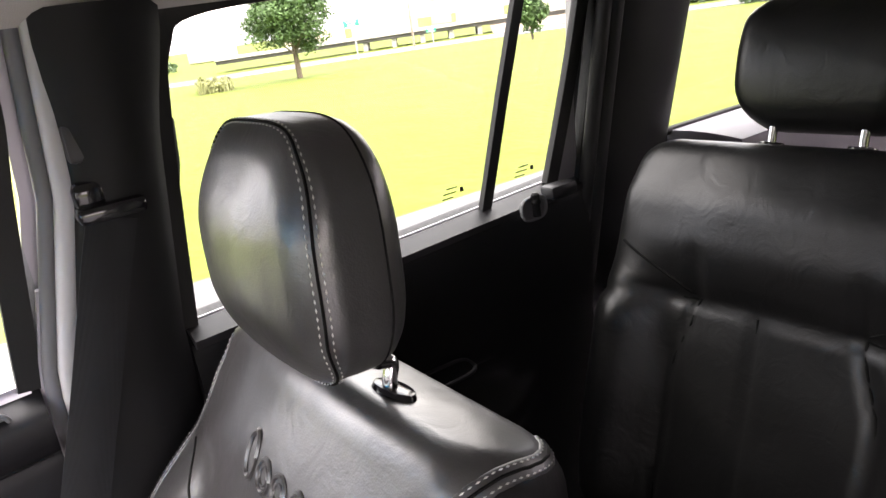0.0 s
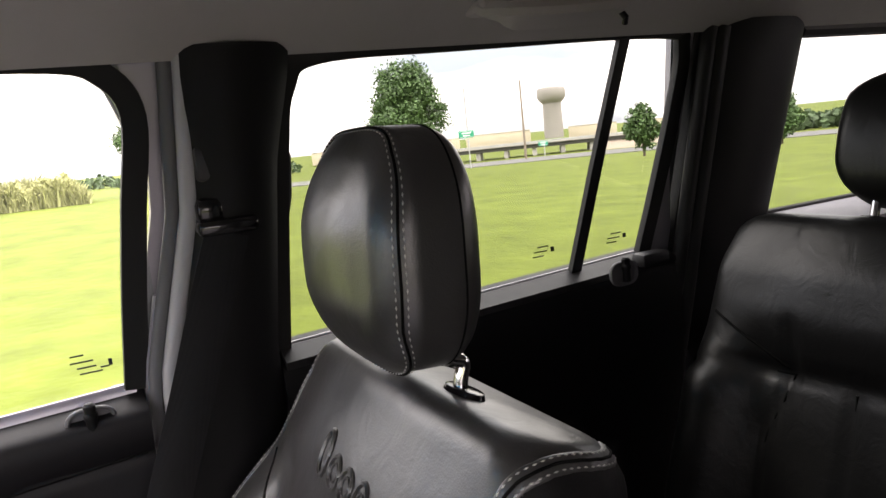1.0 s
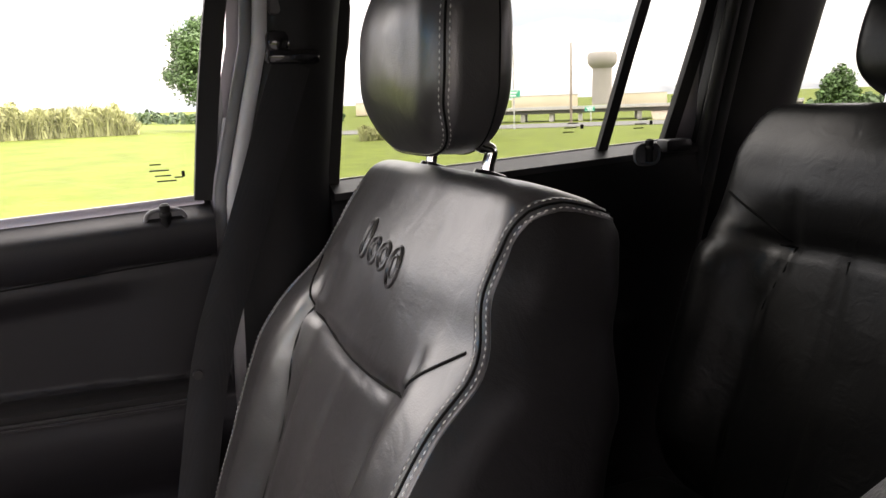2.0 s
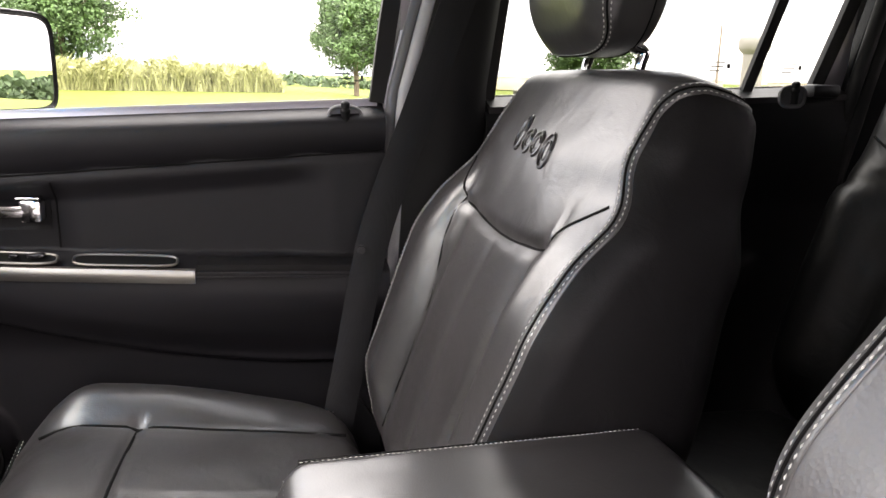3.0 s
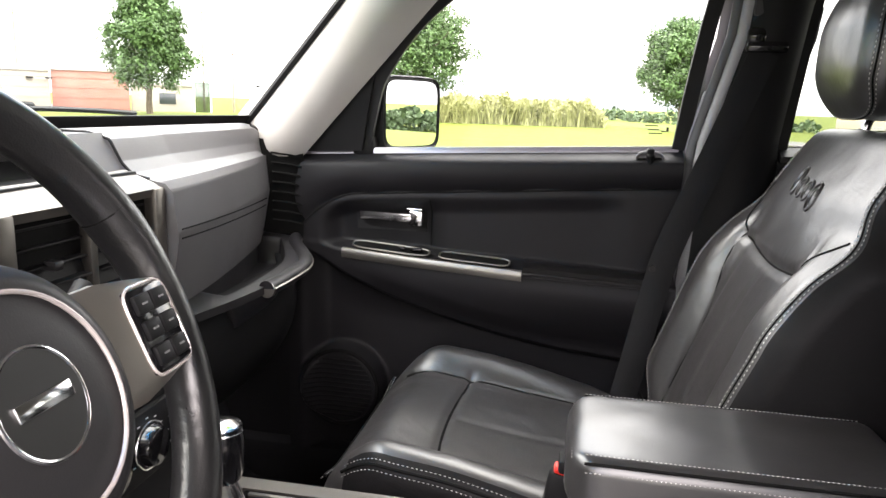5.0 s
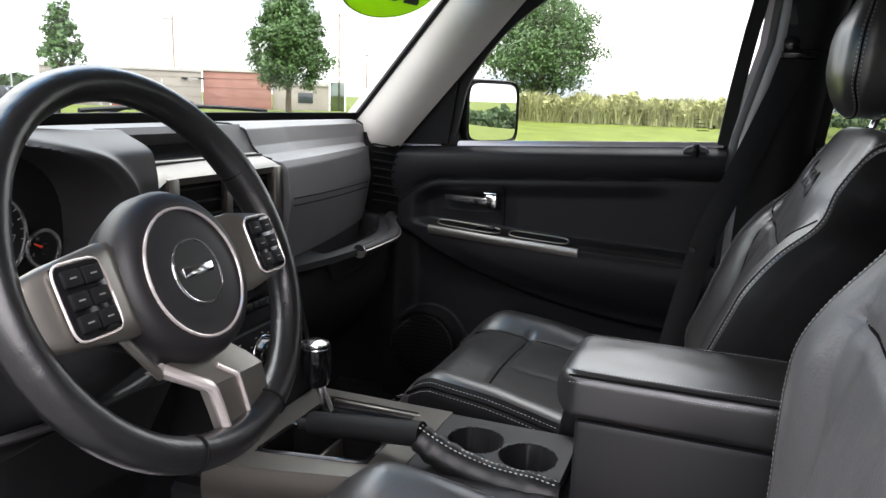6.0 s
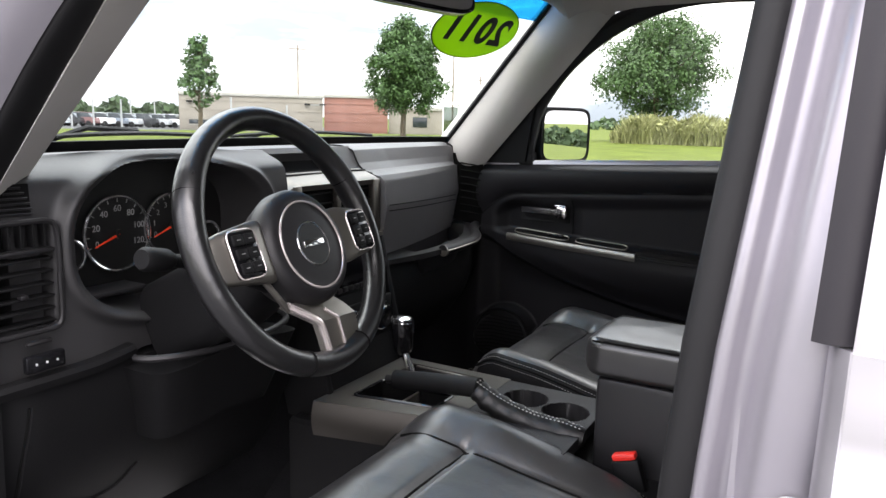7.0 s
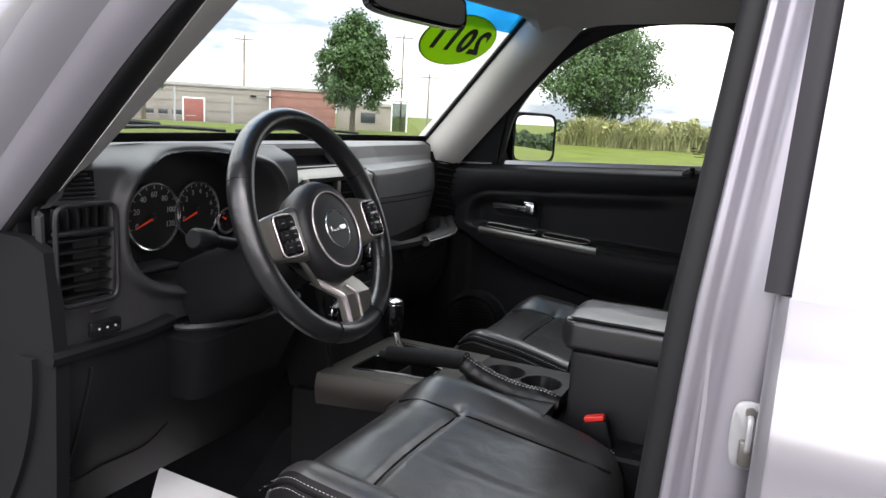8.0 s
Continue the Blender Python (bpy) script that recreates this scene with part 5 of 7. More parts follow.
dk = Shape().sheet(lambda y, z: (skin_x(y, z), y - 0.012 * (z - 1.1), z), lin(-0.054, -0.90, 40), lin(0.45, 1.142, 36), thick=(0.02, 0, 0))
part("door_skin", dk, SILVER, left_door, sharp=60)
part("door_flange", Shape().sheet(lambda z, q: (skin_x(-0.05, z) + 0.002 + 0.026 * q, -0.053 + 0.006 * math.sin(math.pi * q) + 0.006 * q - 0.012 * (z - 1.1), z), lin(0.45, 1.142, 24), lin(0, 1, 6), thick=(0, -0.012, 0)), SILVER, left_door, "folded silver leading edge")
part("frame_skin", Shape().sheet(lambda z, q: (skin_x(-0.06, z) + 0.004, -0.053 - 0.10 * q - 0.035 * (z - 1.1), z), lin(1.14, 1.54, 14), lin(0, 1, 6), thick=(0.02, 0, 0)), SILVER, left_door, "silver upper window frame")
part("pillar_applique", Shape().sheet(lambda z, q: (skin_x(-0.04, z) + 0.004 - 0.003 * math.sin(math.pi * q), -0.0345 - 0.0185 * q - 0.035 * (z - 1.1), z), lin(1.143, 1.54, 16), lin(0, 1, 7), thick=(0.02, 0, 0)), surface("dark_grey_applique", (0.014, 0.0125, 0.015), 0.5, stain=(8, 0.1), grain=(700, 0.00004), spec=0.3), left_door, "dark grey vertical window trim")
lgl = Shape().sheet(lambda y, z: (skin_x(-0.2, z) + 0.014, y, z), lin(-0.14, -0.8, 8), lin(1.13, 1.5, 6), thick=(0.004, 0, 0))
ob = part("window_pane", lgl, DARK_GLASS, left_door, "dark tinted glass")
ob.visible_shadow = False
# latch striker on the pillar: rounded plate, raised block, loop and two bolts
sm_ = Matrix.Translation((-0.744, -0.038, 1.027)) @ Euler((0, radians(-90), radians(6))).to_matrix().to_4x4()
st_ = thing("door_striker", "pale metal latch striker bolted to the silver door pillar", "striker")
part("striker_plate", Shape().rings([[(a * k, b * k, d) for a, b in squircle(0.027, 0.013, 0.55, 32)] for d, k in ((0.0, 1.0), (0.003, 1.0), (0.0042, 0.92))], m=sm_), STEEL, st_)
part("striker_block", Shape().box((0.020, 0.012, 0.008), (-0.012, 0, 0.007), 0.002, m=sm_), SATIN, st_, "raised metal block")
part("striker_loop", Shape().tube([tuple(sm_ @ Vector(p)) for p in spline([(0.016, 0, 0.002), (0.015, 0, 0.012), (0.004, 0, 0.014), (-0.008, 0, 0.012), (-0.009, 0, 0.002)], 4)], 0.0026, 8), STEEL, st_, "bent steel loop")
for q in (0.020, -0.021):
    part("bolt", Shape().disc(0.0042, 0.003, (q, 0, 0.004), n=6, m=sm_), SATIN, st_)

# ---------------------------------------------------------------- belts, grab handle
belt = thing("seat_belt", "black woven seat belt hanging from the middle pillar", "seat belt")
cl_ = spline([(0.618, 0.020, 1.335), (0.616, 0.066, 1.21), (0.612, 0.118, 1.07), (0.604, 0.158, 0.95), (0.598, 0.195, 0.76), (0.592, 0.215, 0.66)], 8)
bs = Shape()
bs.sheet(lambda i, q: (cl_[int(i)][0] - 0.004 * math.cos(q * math.pi / 2), cl_[int(i)][1] + 0.0225 * q, cl_[int(i)][2] + 0.008 * q + 0.002 * math.sin(i * 0.4)), range(len(cl_)), lin(-1, 1, 7), thick=(0.0016, 0, 0))
part("webbing", bs, BELT, belt)
guide = part("belt_guide", Shape().box((0.028, 0.066, 0.018), (0.622, 0.018, 1.342), 0.006).box((0.02, 0.03, 0.03), (0.628, 0.034, 1.360), 0.008), GLOSS, belt, "black plastic belt guide")
part("height_slider", Shape().box((0.016, 0.066, 0.040), (0.628, 0.010, 1.412), 0.006), PLASTIC, belt, "grey-black height adjuster")
part("slider_button", Shape().box((0.010, 0.036, 0.020), (0.619, 0.002, 1.418), 0.004), PLASTIC_DARK, belt, "push button")
part("belt_button", Shape().disc(0.006, 0.006, n=12, m=Matrix.Translation((0.594, 0.172, 0.958)) @ Euler((0, radians(90), 0)).to_matrix().to_4x4()), PLASTIC, belt, "small round stop button")
part("belt_anchor", Shape().box((0.02, 0.05, 0.05), (0.60, 0.22, 0.66), 0.006), STEEL, belt, "steel anchor at the sill")
gh = thing("grab_handle", "pale grey folding grab handle on the roof lining", "handle")
ghp = spline([(0.555, -0.300, 1.556), (0.532, -0.310, 1.546), (0.520, -0.337, 1.541), (0.520, -0.445, 1.546), (0.532, -0.472, 1.552), (0.555, -0.482, 1.562)], 6)
part("grip", Shape().sweep(ghp, [(-0.016, -0.008), (0.016, -0.008), (0.020, 0.0), (0.016, 0.010), (-0.016, 0.010), (-0.020, 0)], up=(0.4, 0, 1)), HEADLINER, gh)
for yy in (-0.302, -0.480):
    part("mount", Shape().box((0.05, 0.034, 0.016), (0.558, yy, 1.562 - 0.03 * (yy + 0.39)), 0.006), HEADLINER, gh, "moulded mount")
part("coat_hook", Shape().tube([(0.53, -0.478, 1.552), (0.522, -0.483, 1.538), (0.528, -0.486, 1.532)], 0.004, 8), PLASTIC, gh, "small coat hook")

# ---------------------------------------------------------------- dashboard
dash = thing("dashboard", "black soft-skinned dashboard with satin centre bezel and round dials", "dashboard")
STACK_X = -0.038


def face_y(x):
    """How far forward the face of the dashboard lies: it curves away towards the doors."""
    if x > 0.10:
        return 0.808 + 0.100 * max(0, (x - 0.10) / 0.53) ** 1.4
    return 0.792 + 0.02 * sm(-x, 0.55, 0.72)


def end_y(x):
    return 1.035 - 0.10 * (x / 0.66) ** 2


# passenger's side: top shelf, step, face with a double crease, lower lip
def passenger_pad(x, t):
    yf, ye = face_y(x), end_y(x)
    drop = 0.016 * sm(x, 0.56, 0.66) ** 2
    k = max(0.1, min(1.0, (ye - yf) / 0.19))
    prof = [(ye, 1.172), (ye - 0.05 * k, 1.187), (yf + 0.115 * k, 1.186), (yf + 0.085 * k, 1.178), (yf + 0.070 * k, 1.150), (yf + 0.055 * k, 1.136), (yf + 0.012 * k, 1.128), (yf + 0.002, 1.118), (yf - 0.004, 1.06), (yf + 0.008, 0.99), (yf + 0.016, 0.955)]
    s = t * (len(prof) - 1)
    i = min(len(prof) - 2, int(s))
    f = s - i
    y = prof[i][0] + (prof[i + 1][0] - prof[i][0]) * f
    z = prof[i][1] + (prof[i + 1][1] - prof[i][1]) * f
    return (x, y + drop * 0.4, z - drop * (1 if t < 0.6 else 0.3))


pp = Shape().sheet(passenger_pad, lin(0.096, 0.662, 70), lin(0, 1, 141), thick=(0, 0.03, -0.012))
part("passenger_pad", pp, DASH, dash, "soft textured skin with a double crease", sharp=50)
# double crease of the face: its shade drawn as two black lines
for dz in (-0.0055, 0.0055):
    def crease_point(x, dz=dz):
        zc = 1.060 - 0.035 * (x - 0.12) + dz
        t = 0.7 + 0.1 * (1.118 - zc) / 0.058
        p = passenger_pad(x, t)
        return (x, p[1] - 0.0002, p[2])
    part("crease", Shape().tube([crease_point(x) for x in lin(0.135, 0.59, 50)], 0.0011, 6), SEAM_AND_SHADE, dash, "thin black line for the crease's shade")
# seam line between top centre and pad
part("pad_joint", Shape().tube([tuple(Vector(passenger_pad(0.096, t)) + Vector((0, -0.001, 0.001))) for t in lin(0, 0.55, 40)], 0.0020, 6), PLASTIC_DARK, dash)
# end vents
ev = Shape().sheet(lambda z, q: (0.624 + 0.042 * q, 0.918 - 0.070 * q + 0.10 * max(0, z - 1.10), z - 0.012 * q), lin(0.975, 1.158, 14), lin(0, 1, 6), thick=(0.004, 0.02, 0))
ve = part("end_vent", ev, SEAM_AND_SHADE, dash, "tall dark vent beside the door")
for k in range(8):
    z = 0.998 + 0.019 * k
    b = 0.10 * max(0, z - 1.10)
    part("vane", Shape().tube([(0.630, 0.902 + b, z), (0.646, 0.876 + b, z - 0.004), (0.660, 0.852 + b, z - 0.010)], 0.003, 6, squash=0.6), SEAM_AND_SHADE, ve)
for k in range(6):
    part("demister_slat", Shape().tube([tuple(Vector(passenger_pad(x, 0.255 - 0.022 * k)) + Vector((0, 0, 0.001))) for x in lin(0.592 + 0.004 * k, 0.648, 6)], 0.0016, 6), PLASTIC_DARK, dash, "thin demister slat")

# open shelf below the pad with its padded grab edge
def shelf_edge(x):
    return 0.800 - 0.035 * math.sin(math.pi * max(0, min(1, (x - 0.13) / 0.56))) + 0.075 * sm(x, 0.42, 0.66)


sh = Shape()
sh.sheet(lambda x, q: (x, shelf_edge(x) + (face_y(x) + 0.03 - shelf_edge(x)) * q, 0.955 - 0.006 * (1 - q) - 0.050 * sm(q, 0.28, 0.36) * sm(x, 0.235, 0.275) * (1 - sm(x, 0.60, 0.63)) * (1 - sm(q, 0.92, 0.97)) + 0.012 * sm(x, 0.2, 0.6)), lin(0.10, 0.665, 90), lin(0, 1, 50), thick=(0, 0, -0.012))
part("open_shelf", sh, PLASTIC, dash, "open storage shelf", sharp=50)
ge = Shape().tube([(x, shelf_edge(x) - 0.004, 0.946 + 0.012 * sm(x, 0.2, 0.6)) for x in lin(0.30, 0.655, 26)], 0.013, 12)
part("grab_edge", ge, PLASTIC, dash, "rounded grab edge")
part("edge_bead", Shape().tube([(x, shelf_edge(x) - 0.0175, 0.947 + 0.012 * sm(x, 0.2, 0.6)) for x in lin(0.30, 0.65, 26)], 0.002, 6), SATIN, dash, "thin satin bead")
part("edge_cap", Shape().tube([(0.300, shelf_edge(0.30) - 0.004, 0.947), (0.307, shelf_edge(0.307) - 0.004, 0.947)], 0.0135, 12), SATIN, dash, "satin end cap")
# glovebox below
gb = Shape().sheet(lambda x, t: (x, 0.815 + 0.02 * math.sin(math.pi * t) * -1 + 0.10 * t * t + 0.06 * sm(x, 0.5, 0.66), 0.935 - 0.24 * t), lin(0.11, 0.665, 24), lin(0, 1, 14), thick=(0, 0.03, 0))
part("glovebox_door", gb, PLASTIC_DARK, dash, "black glovebox door")
part("glovebox_latch", Shape().box((0.07, 0.012, 0.022), (0.40, 0.822, 0.885), 0.005), PLASTIC, dash, "moulded latch")

# top of the dashboard over the centre and the driver's side
def hood_z(x):
    """The roof of the dial housing."""
    return 1.187 + 0.006 * math.exp(-((x + 0.43) / 0.16) ** 4)


top = Shape().sheet(lambda x, q: (x, end_y(x) + ((0.855 + 0.033 * sm(x, -0.23, -0.20)) - end_y(x)) * q, 1.172 + 0.014 * sm(q, 0, 0.25) + (hood_z(x) - 1.187) * q - 0.095 * sm(-x, 0.61, 0.735) ** 1.3), lin(-0.685, 0.094, 60), lin(0, 1, 14), thick=(0, 0, -0.012))
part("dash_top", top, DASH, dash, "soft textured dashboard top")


def in_cluster(x, z):
    """0 inside the dial opening, 1 outside."""
    hw = 0.168
    cz, hh = 1.075, 0.105
    top_r = ((abs(x + 0.425) / hw) ** 2.6 + (abs(z - cz) / hh) ** 2.6) ** (1 / 2.6)
    return sm(top_r, 0.93, 1.0)


def driver_face(x, z):
    y = face_y(x) + 0.010 * sm(z, 1.12, 1.19) + 0.05 * sm(z, 1.150, 1.192) ** 2
    rim = in_cluster(x, z)
    lip = 0.014 * math.exp(-((((abs(x + 0.425) / 0.168) ** 2.6 + (abs(z - 1.075) / 0.105) ** 2.6) ** (1 / 2.6) - 1.08) / 0.06) ** 2)
    y = y - lip
    y = y * rim + 0.885 * (1 - rim)
    # recess for the outer vents
    vx, vz = abs(x + 0.664) / 0.044, abs(z - 1.050) / 0.064
    v = sm(max(vx, vz), 0.94, 1.0)
    y = y * v + (y + 0.02) * (1 - v)
    return (x, y, z)


def driver_face2(x, q):
    z0 = 0.905 + 0.02 * sm(x, -0.55, -0.50)
    z1 = hood_z(x) - 0.095 * sm(-x, 0.61, 0.735) ** 1.3
    return driver_face(x, z0 + (z1 - z0) * q)


df = Shape().sheet(driver_face2, lin(-0.714, -0.20, 210), lin(0, 1, 150), thick=(0, 0.012, 0))
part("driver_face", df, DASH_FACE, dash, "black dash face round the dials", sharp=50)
def knee_y(x, z):
    t = (0.918 - z) / 0.30
    return 0.782 - 0.012 * math.sin(math.pi * t) + 0.115 * t ** 1.5 + 0.03 * sm(-x, 0.66, 0.73)


lowl = Shape().sheet(lambda x, t: (x, knee_y(x, 0.918 - 0.30 * t), 0.918 - 0.30 * t), lin(-0.735, -0.19, 30), lin(0, 1, 20), thick=(0, 0.03, 0))
part("knee_panel", lowl, PLASTIC_DARK, dash, "black lower knee panel")
joint = spline([(-0.671, 0.0, 0.894), (-0.679, 0.0, 0.803), (-0.671, 0.0, 0.716), (-0.608, 0.0, 0.714), (-0.535, 0.0, 0.714), (-0.500, 0.0, 0.745)], 8)
part("panel_joint", Shape().tube([(x, knee_y(x, z) - 0.0004, z) for x, _, z in joint], 0.0018, 6), SEAM_AND_SHADE, dash, "dark joint round a cover")
part("cover_edge", Shape().tube([(x + 0.003, knee_y(x + 0.003, z) + 0.0004, z) for x, _, z in joint], 0.0013, 6), PLASTIC, dash, "rounded cover edge")
part("lower_ledge", Shape().sweep([(x, 0.775, 0.926 + 0.01 * sm(x, -0.6, -0.5)) for x in lin(-0.735, -0.53, 12)], [(-0.012, -0.008), (0.004, -0.010), (0.007, 0.0), (0.004, 0.006), (-0.012, 0.006)]), PLASTIC_DARK, dash, "rounded ledge below the switches")
end = Shape().prism([(-0.728, y, z) for y, z in ((0.79, 0.60), (0.775, 0.91), (0.79, 1.06), (0.83, 1.075), (0.95, 1.08), (1.05, 1.05), (1.05, 0.50), (0.88, 0.42))], (0.02, 0, 0))
part("end_panel", end, PLASTIC_DARK, dash, "black end panel by the door hinge")
# outer vents: frame, two banks of vanes, wheel
VX, VZ = -0.664, 1.050
vf = Shape().tube([(VX + 0.006 * (VZ - z) * 10 * 0.1 + a, 0.789, z) for a, z in ((0.047 * math.copysign(abs(math.cos(q)) ** 0.25, math.cos(q)), VZ + 0.067 * math.copysign(abs(math.sin(q)) ** 0.25, math.sin(q))) for q in (2 * math.pi * k / 40 for k in range(41)))], 0.0035, 8)
ov = part("outer_vent", vf, PLASTIC, dash, "tall air vent with two banks of vanes")
# backing blackened to give the shade behind the vanes
part("vent_back", Shape().box((0.090, 0.004, 0.130), (VX, 0.828, VZ)), SEAM_AND_SHADE, ov)
for k in range(6):
    part("vane", Shape().box((0.084, 0.018, 0.003), (VX, 0.803, VZ - 0.058 + 0.0155 * k), 0.001), PLASTIC_DARK, ov)
for k in range(6):
    part("upright_vane", Shape().box((0.003, 0.014, 0.028), (VX - 0.036 + 0.0145 * k, 0.804, VZ + 0.048), 0.001), PLASTIC_DARK, ov)
part("vent_bar", Shape().box((0.088, 0.012, 0.006), (VX, 0.797, VZ + 0.030), 0.002), PLASTIC, ov)
part("vent_wheel", Shape().box((0.032, 0.008, 0.006), (VX + 0.012, 0.786, VZ - 0.079), 0.003), PLASTIC, ov, "ridged vent wheel")
part("vent_tab", Shape().box((0.010, 0.010, 0.006), (VX, 0.791, VZ - 0.022), 0.002), PLASTIC, ov, "small black tab")
def shoulder_z(x):
    return hood_z(x) - 0.095 * sm(-x, 0.61, 0.735) ** 1.3


grille = part("demister_grille", Shape().sheet(lambda x, q: (x, face_y(x) - 0.0008 + 0.002 * q, 1.122 + (min(shoulder_z(x) - 0.003, 1.160) - 1.122) * q), lin(-0.692, -0.640, 12), lin(0, 1, 10)), SEAM_AND_SHADE, dash, "dark rounded demister opening")
for k in range(6):
    z = 1.1245 + 0.0062 * k
    xs = [x for x in lin(-0.692, -0.640 - 0.0004 * k * k, 60) if shoulder_z(x) > z + 0.003]
    part("demister_slat", Shape().tube([(x, face_y(x) - 0.003 + 0.0004 * k, z) for x in (xs[0], xs[len(xs) // 2], xs[-1])], 0.0015, 6), PLASTIC, grille, "thin demister slat")
sw = part("switch_plate", Shape().box((0.050, 0.010, 0.022), (-0.655, 0.772, 0.951), 0.004), GLOSS, dash, "glossy switch plate with pale marks")
for k in range(3):
    part("switch_mark", Shape().box((0.0022, 0.001, 0.0026), (-0.668 + 0.013 * k, 0.7665, 0.951)), PRINT, sw)

# dials
cluster = thing("dial_cluster", "black dial cluster with two bright-rimmed round gauges and red needles", "gauges")
part("dial_backing", Shape().box((0.33, 0.006, 0.21), (-0.425, 0.884, 1.075)), DIAL, cluster)
part("cluster_foot", Shape().box((0.11, 0.050, 0.006), (-0.530, 0.835, 1.004), 0.002), PLASTIC, cluster, "grey-black ledge under the dials")
GY = Matrix.Rotation(radians(90), 4, "X")


def gauge(x, z, r, y, marks, needle, start, step):
    m = Matrix.Translation((x, y, z)) @ GY
    ring = part("gauge", Shape().torus(r, 0.0028, 48, 8, m=m), CHROME, cluster, "round gauge with a bright rim")
    part("gauge_face", Shape().disc(r, 0.003, (0, 0, -0.004), 40, m=m), DIAL, ring)
    for k, tx in enumerate(marks):
        a = radians(start - step * k)
        words("number", tx, r * 0.24, m @ Matrix.Translation((r * 0.68 * math.cos(a), r * 0.68 * math.sin(a), 0.0006)), GAUGE_PRINT, ring, 0.0002)
    tk = Shape()
    for k in range(len(marks) * 2 - 1):
        a = radians(start - step * k / 2)
        p = Vector((math.cos(a), math.sin(a), 0))
        tk.tube([tuple(m @ (p * r * 0.86 + Vector((0, 0, 0.001)))), tuple(m @ (p * r * 0.95 + Vector((0, 0, 0.001))))], 0.0007, 4)
    part("tick_marks", tk, GAUGE_PRINT, ring)["kind"] = "stuff"
    a = radians(needle)
    d = Vector((math.cos(a), math.sin(a), 0))
    part("needle", Shape().tube([tuple(m @ Vector((0, 0, 0.004))), tuple(m @ (d * r * 0.8 + Vector((0, 0, 0.004))))], [0.0022, 0.0009], 6), NEEDLE, ring, "red needle")
    part("needle_hub", Shape().disc(0.007, 0.005, (0, 0, 0.001), 16, m=m), DIAL, ring)


gauge(-0.470, 1.072, 0.054, 0.876, ["0", "20", "40", "60", "80", "100", "120"], 201, 200, 37)
gauge(-0.373, 1.074, 0.050, 0.876, ["0", "1", "2", "3", "4", "5", "6", "7"], 201, 200, 30)
gauge(-0.548, 1.050, 0.022, 0.874, ["E", "F"], 215, 215, 80)
gauge(-0.303, 1.050, 0.022, 0.874, ["C", "H"], 150, 200, 80)

# steering column: shroud, stalks
column_ = thing("steering_column", "black plastic steering column shroud with stalks", "steering column")
C = Vector((-0.420, 0.581, 1.073))
TILT_W, TURN_W = radians(23.5), radians(2.5)
N = Vector((math.sin(TURN_W) * math.cos(TILT_W), -math.cos(TURN_W) * math.cos(TILT_W), math.sin(TILT_W)))
X_W = Vector((math.cos(TURN_W), math.sin(TURN_W), 0))
U = N.cross(X_W)
WM = Matrix.Translation(C) @ Matrix((X_W, U, N)).transposed().to_4x4()
rings = []
for d, w, h, dy in ((-0.24, 0.070, 0.065, -0.03), (-0.15, 0.066, 0.060, -0.02), (-0.07, 0.060, 0.052, -0.008), (-0.045, 0.052, 0.046, 0.0), (-0.040, 0.03, 0.03, 0.0)):
    rings.append([(a, b + dy, d) for a, b in squircle(w, h, 0.55, 28)])
part("shroud", Shape().rings(rings, m=WM), PLASTIC_DARK, column_)
pod = []
for t in lin(0, 1, 8):
    z = 0.928 - 0.115 * t
    yy = 0.755 + 0.035 * t
    pod.append([(-0.405 + a, yy + b, z - 0.02 * abs(a) / 0.14) for a, b in squircle(0.138 - 0.03 * t, 0.06 - 0.01 * t, 0.5, 28)])
part("column_pod", Shape().rings(pod), PLASTIC_DARK, column_, "moulded pod below the column")
part("pod_rim", Shape().tube([(-0.405 + 0.139 * math.cos(a), 0.755 + 0.062 * math.sin(a), 0.927) for a in (math.pi + math.pi * k / 20 for k in range(21))], 0.005, 8), PLASTIC, column_, "raised rim of the pod")
stk = [(-0.415, 0.70, 1.032), (-0.46, 0.702, 1.045), (-0.51, 0.698, 1.058), (-0.545, 0.692, 1.066)]
stalk = part("stalk", Shape().tube(spline(stk, 4), 0.009, 10), PLASTIC_DARK, column_, "black stalk")
part("stalk_knob", Shape().tube([(-0.530, 0.693, 1.063), (-0.540, 0.692, 1.065), (-0.574, 0.687, 1.072), (-0.580, 0.686, 1.073)], [0.010, 0.0145, 0.0155, 0.012], 16), PLASTIC_DARK, stalk, "round stalk knob")
part("stalk", Shape().tube(spline([(-0.31, 0.70, 1.03), (-0.26, 0.70, 1.05), (-0.20, 0.695, 1.075)], 4), [0.008] * 8 + [0.013], 10), PLASTIC_DARK, column_, "black wiper stalk")

# steering wheel
wheel = thing("steering_wheel", "black leather steering wheel with satin metal spokes and buttons", "steering wheel")
RIM = 0.168
rim = Shape()
rr_ = []
for i in range(97):
    a = 2 * math.pi * i / 96
    grip = 1 + 0.10 * math.exp(-((((a + math.pi) % (2 * math.pi)) - math.pi - radians(25)) / 0.25) ** 2) + 0.10 * math.exp(-((((a) % (2 * math.pi)) - math.pi + radians(25)) / 0.25) ** 2)
    rr_.append([((RIM + 0.0155 * grip * math.cos(b)) * math.cos(a), (RIM + 0.0155 * grip * math.cos(b)) * math.sin(a), 0.0175 * grip * math.sin(b)) for b in (2 * math.pi * k / 16 for k in range(16))])
WR = WM @ Matrix.Translation((0, 0.016, 0))
rim.rings(rr_, cap=False, m=WR)
rimp = part("rim", rim, surface("wheel_leather", (0.007, 0.007, 0.0075), 0.30, grain=(700, 0.00006), stain=(20, 0.08), rough_var=0.03, kind="leather", spec=0.8), wheel, "smooth black leather rim")
sj = Shape()
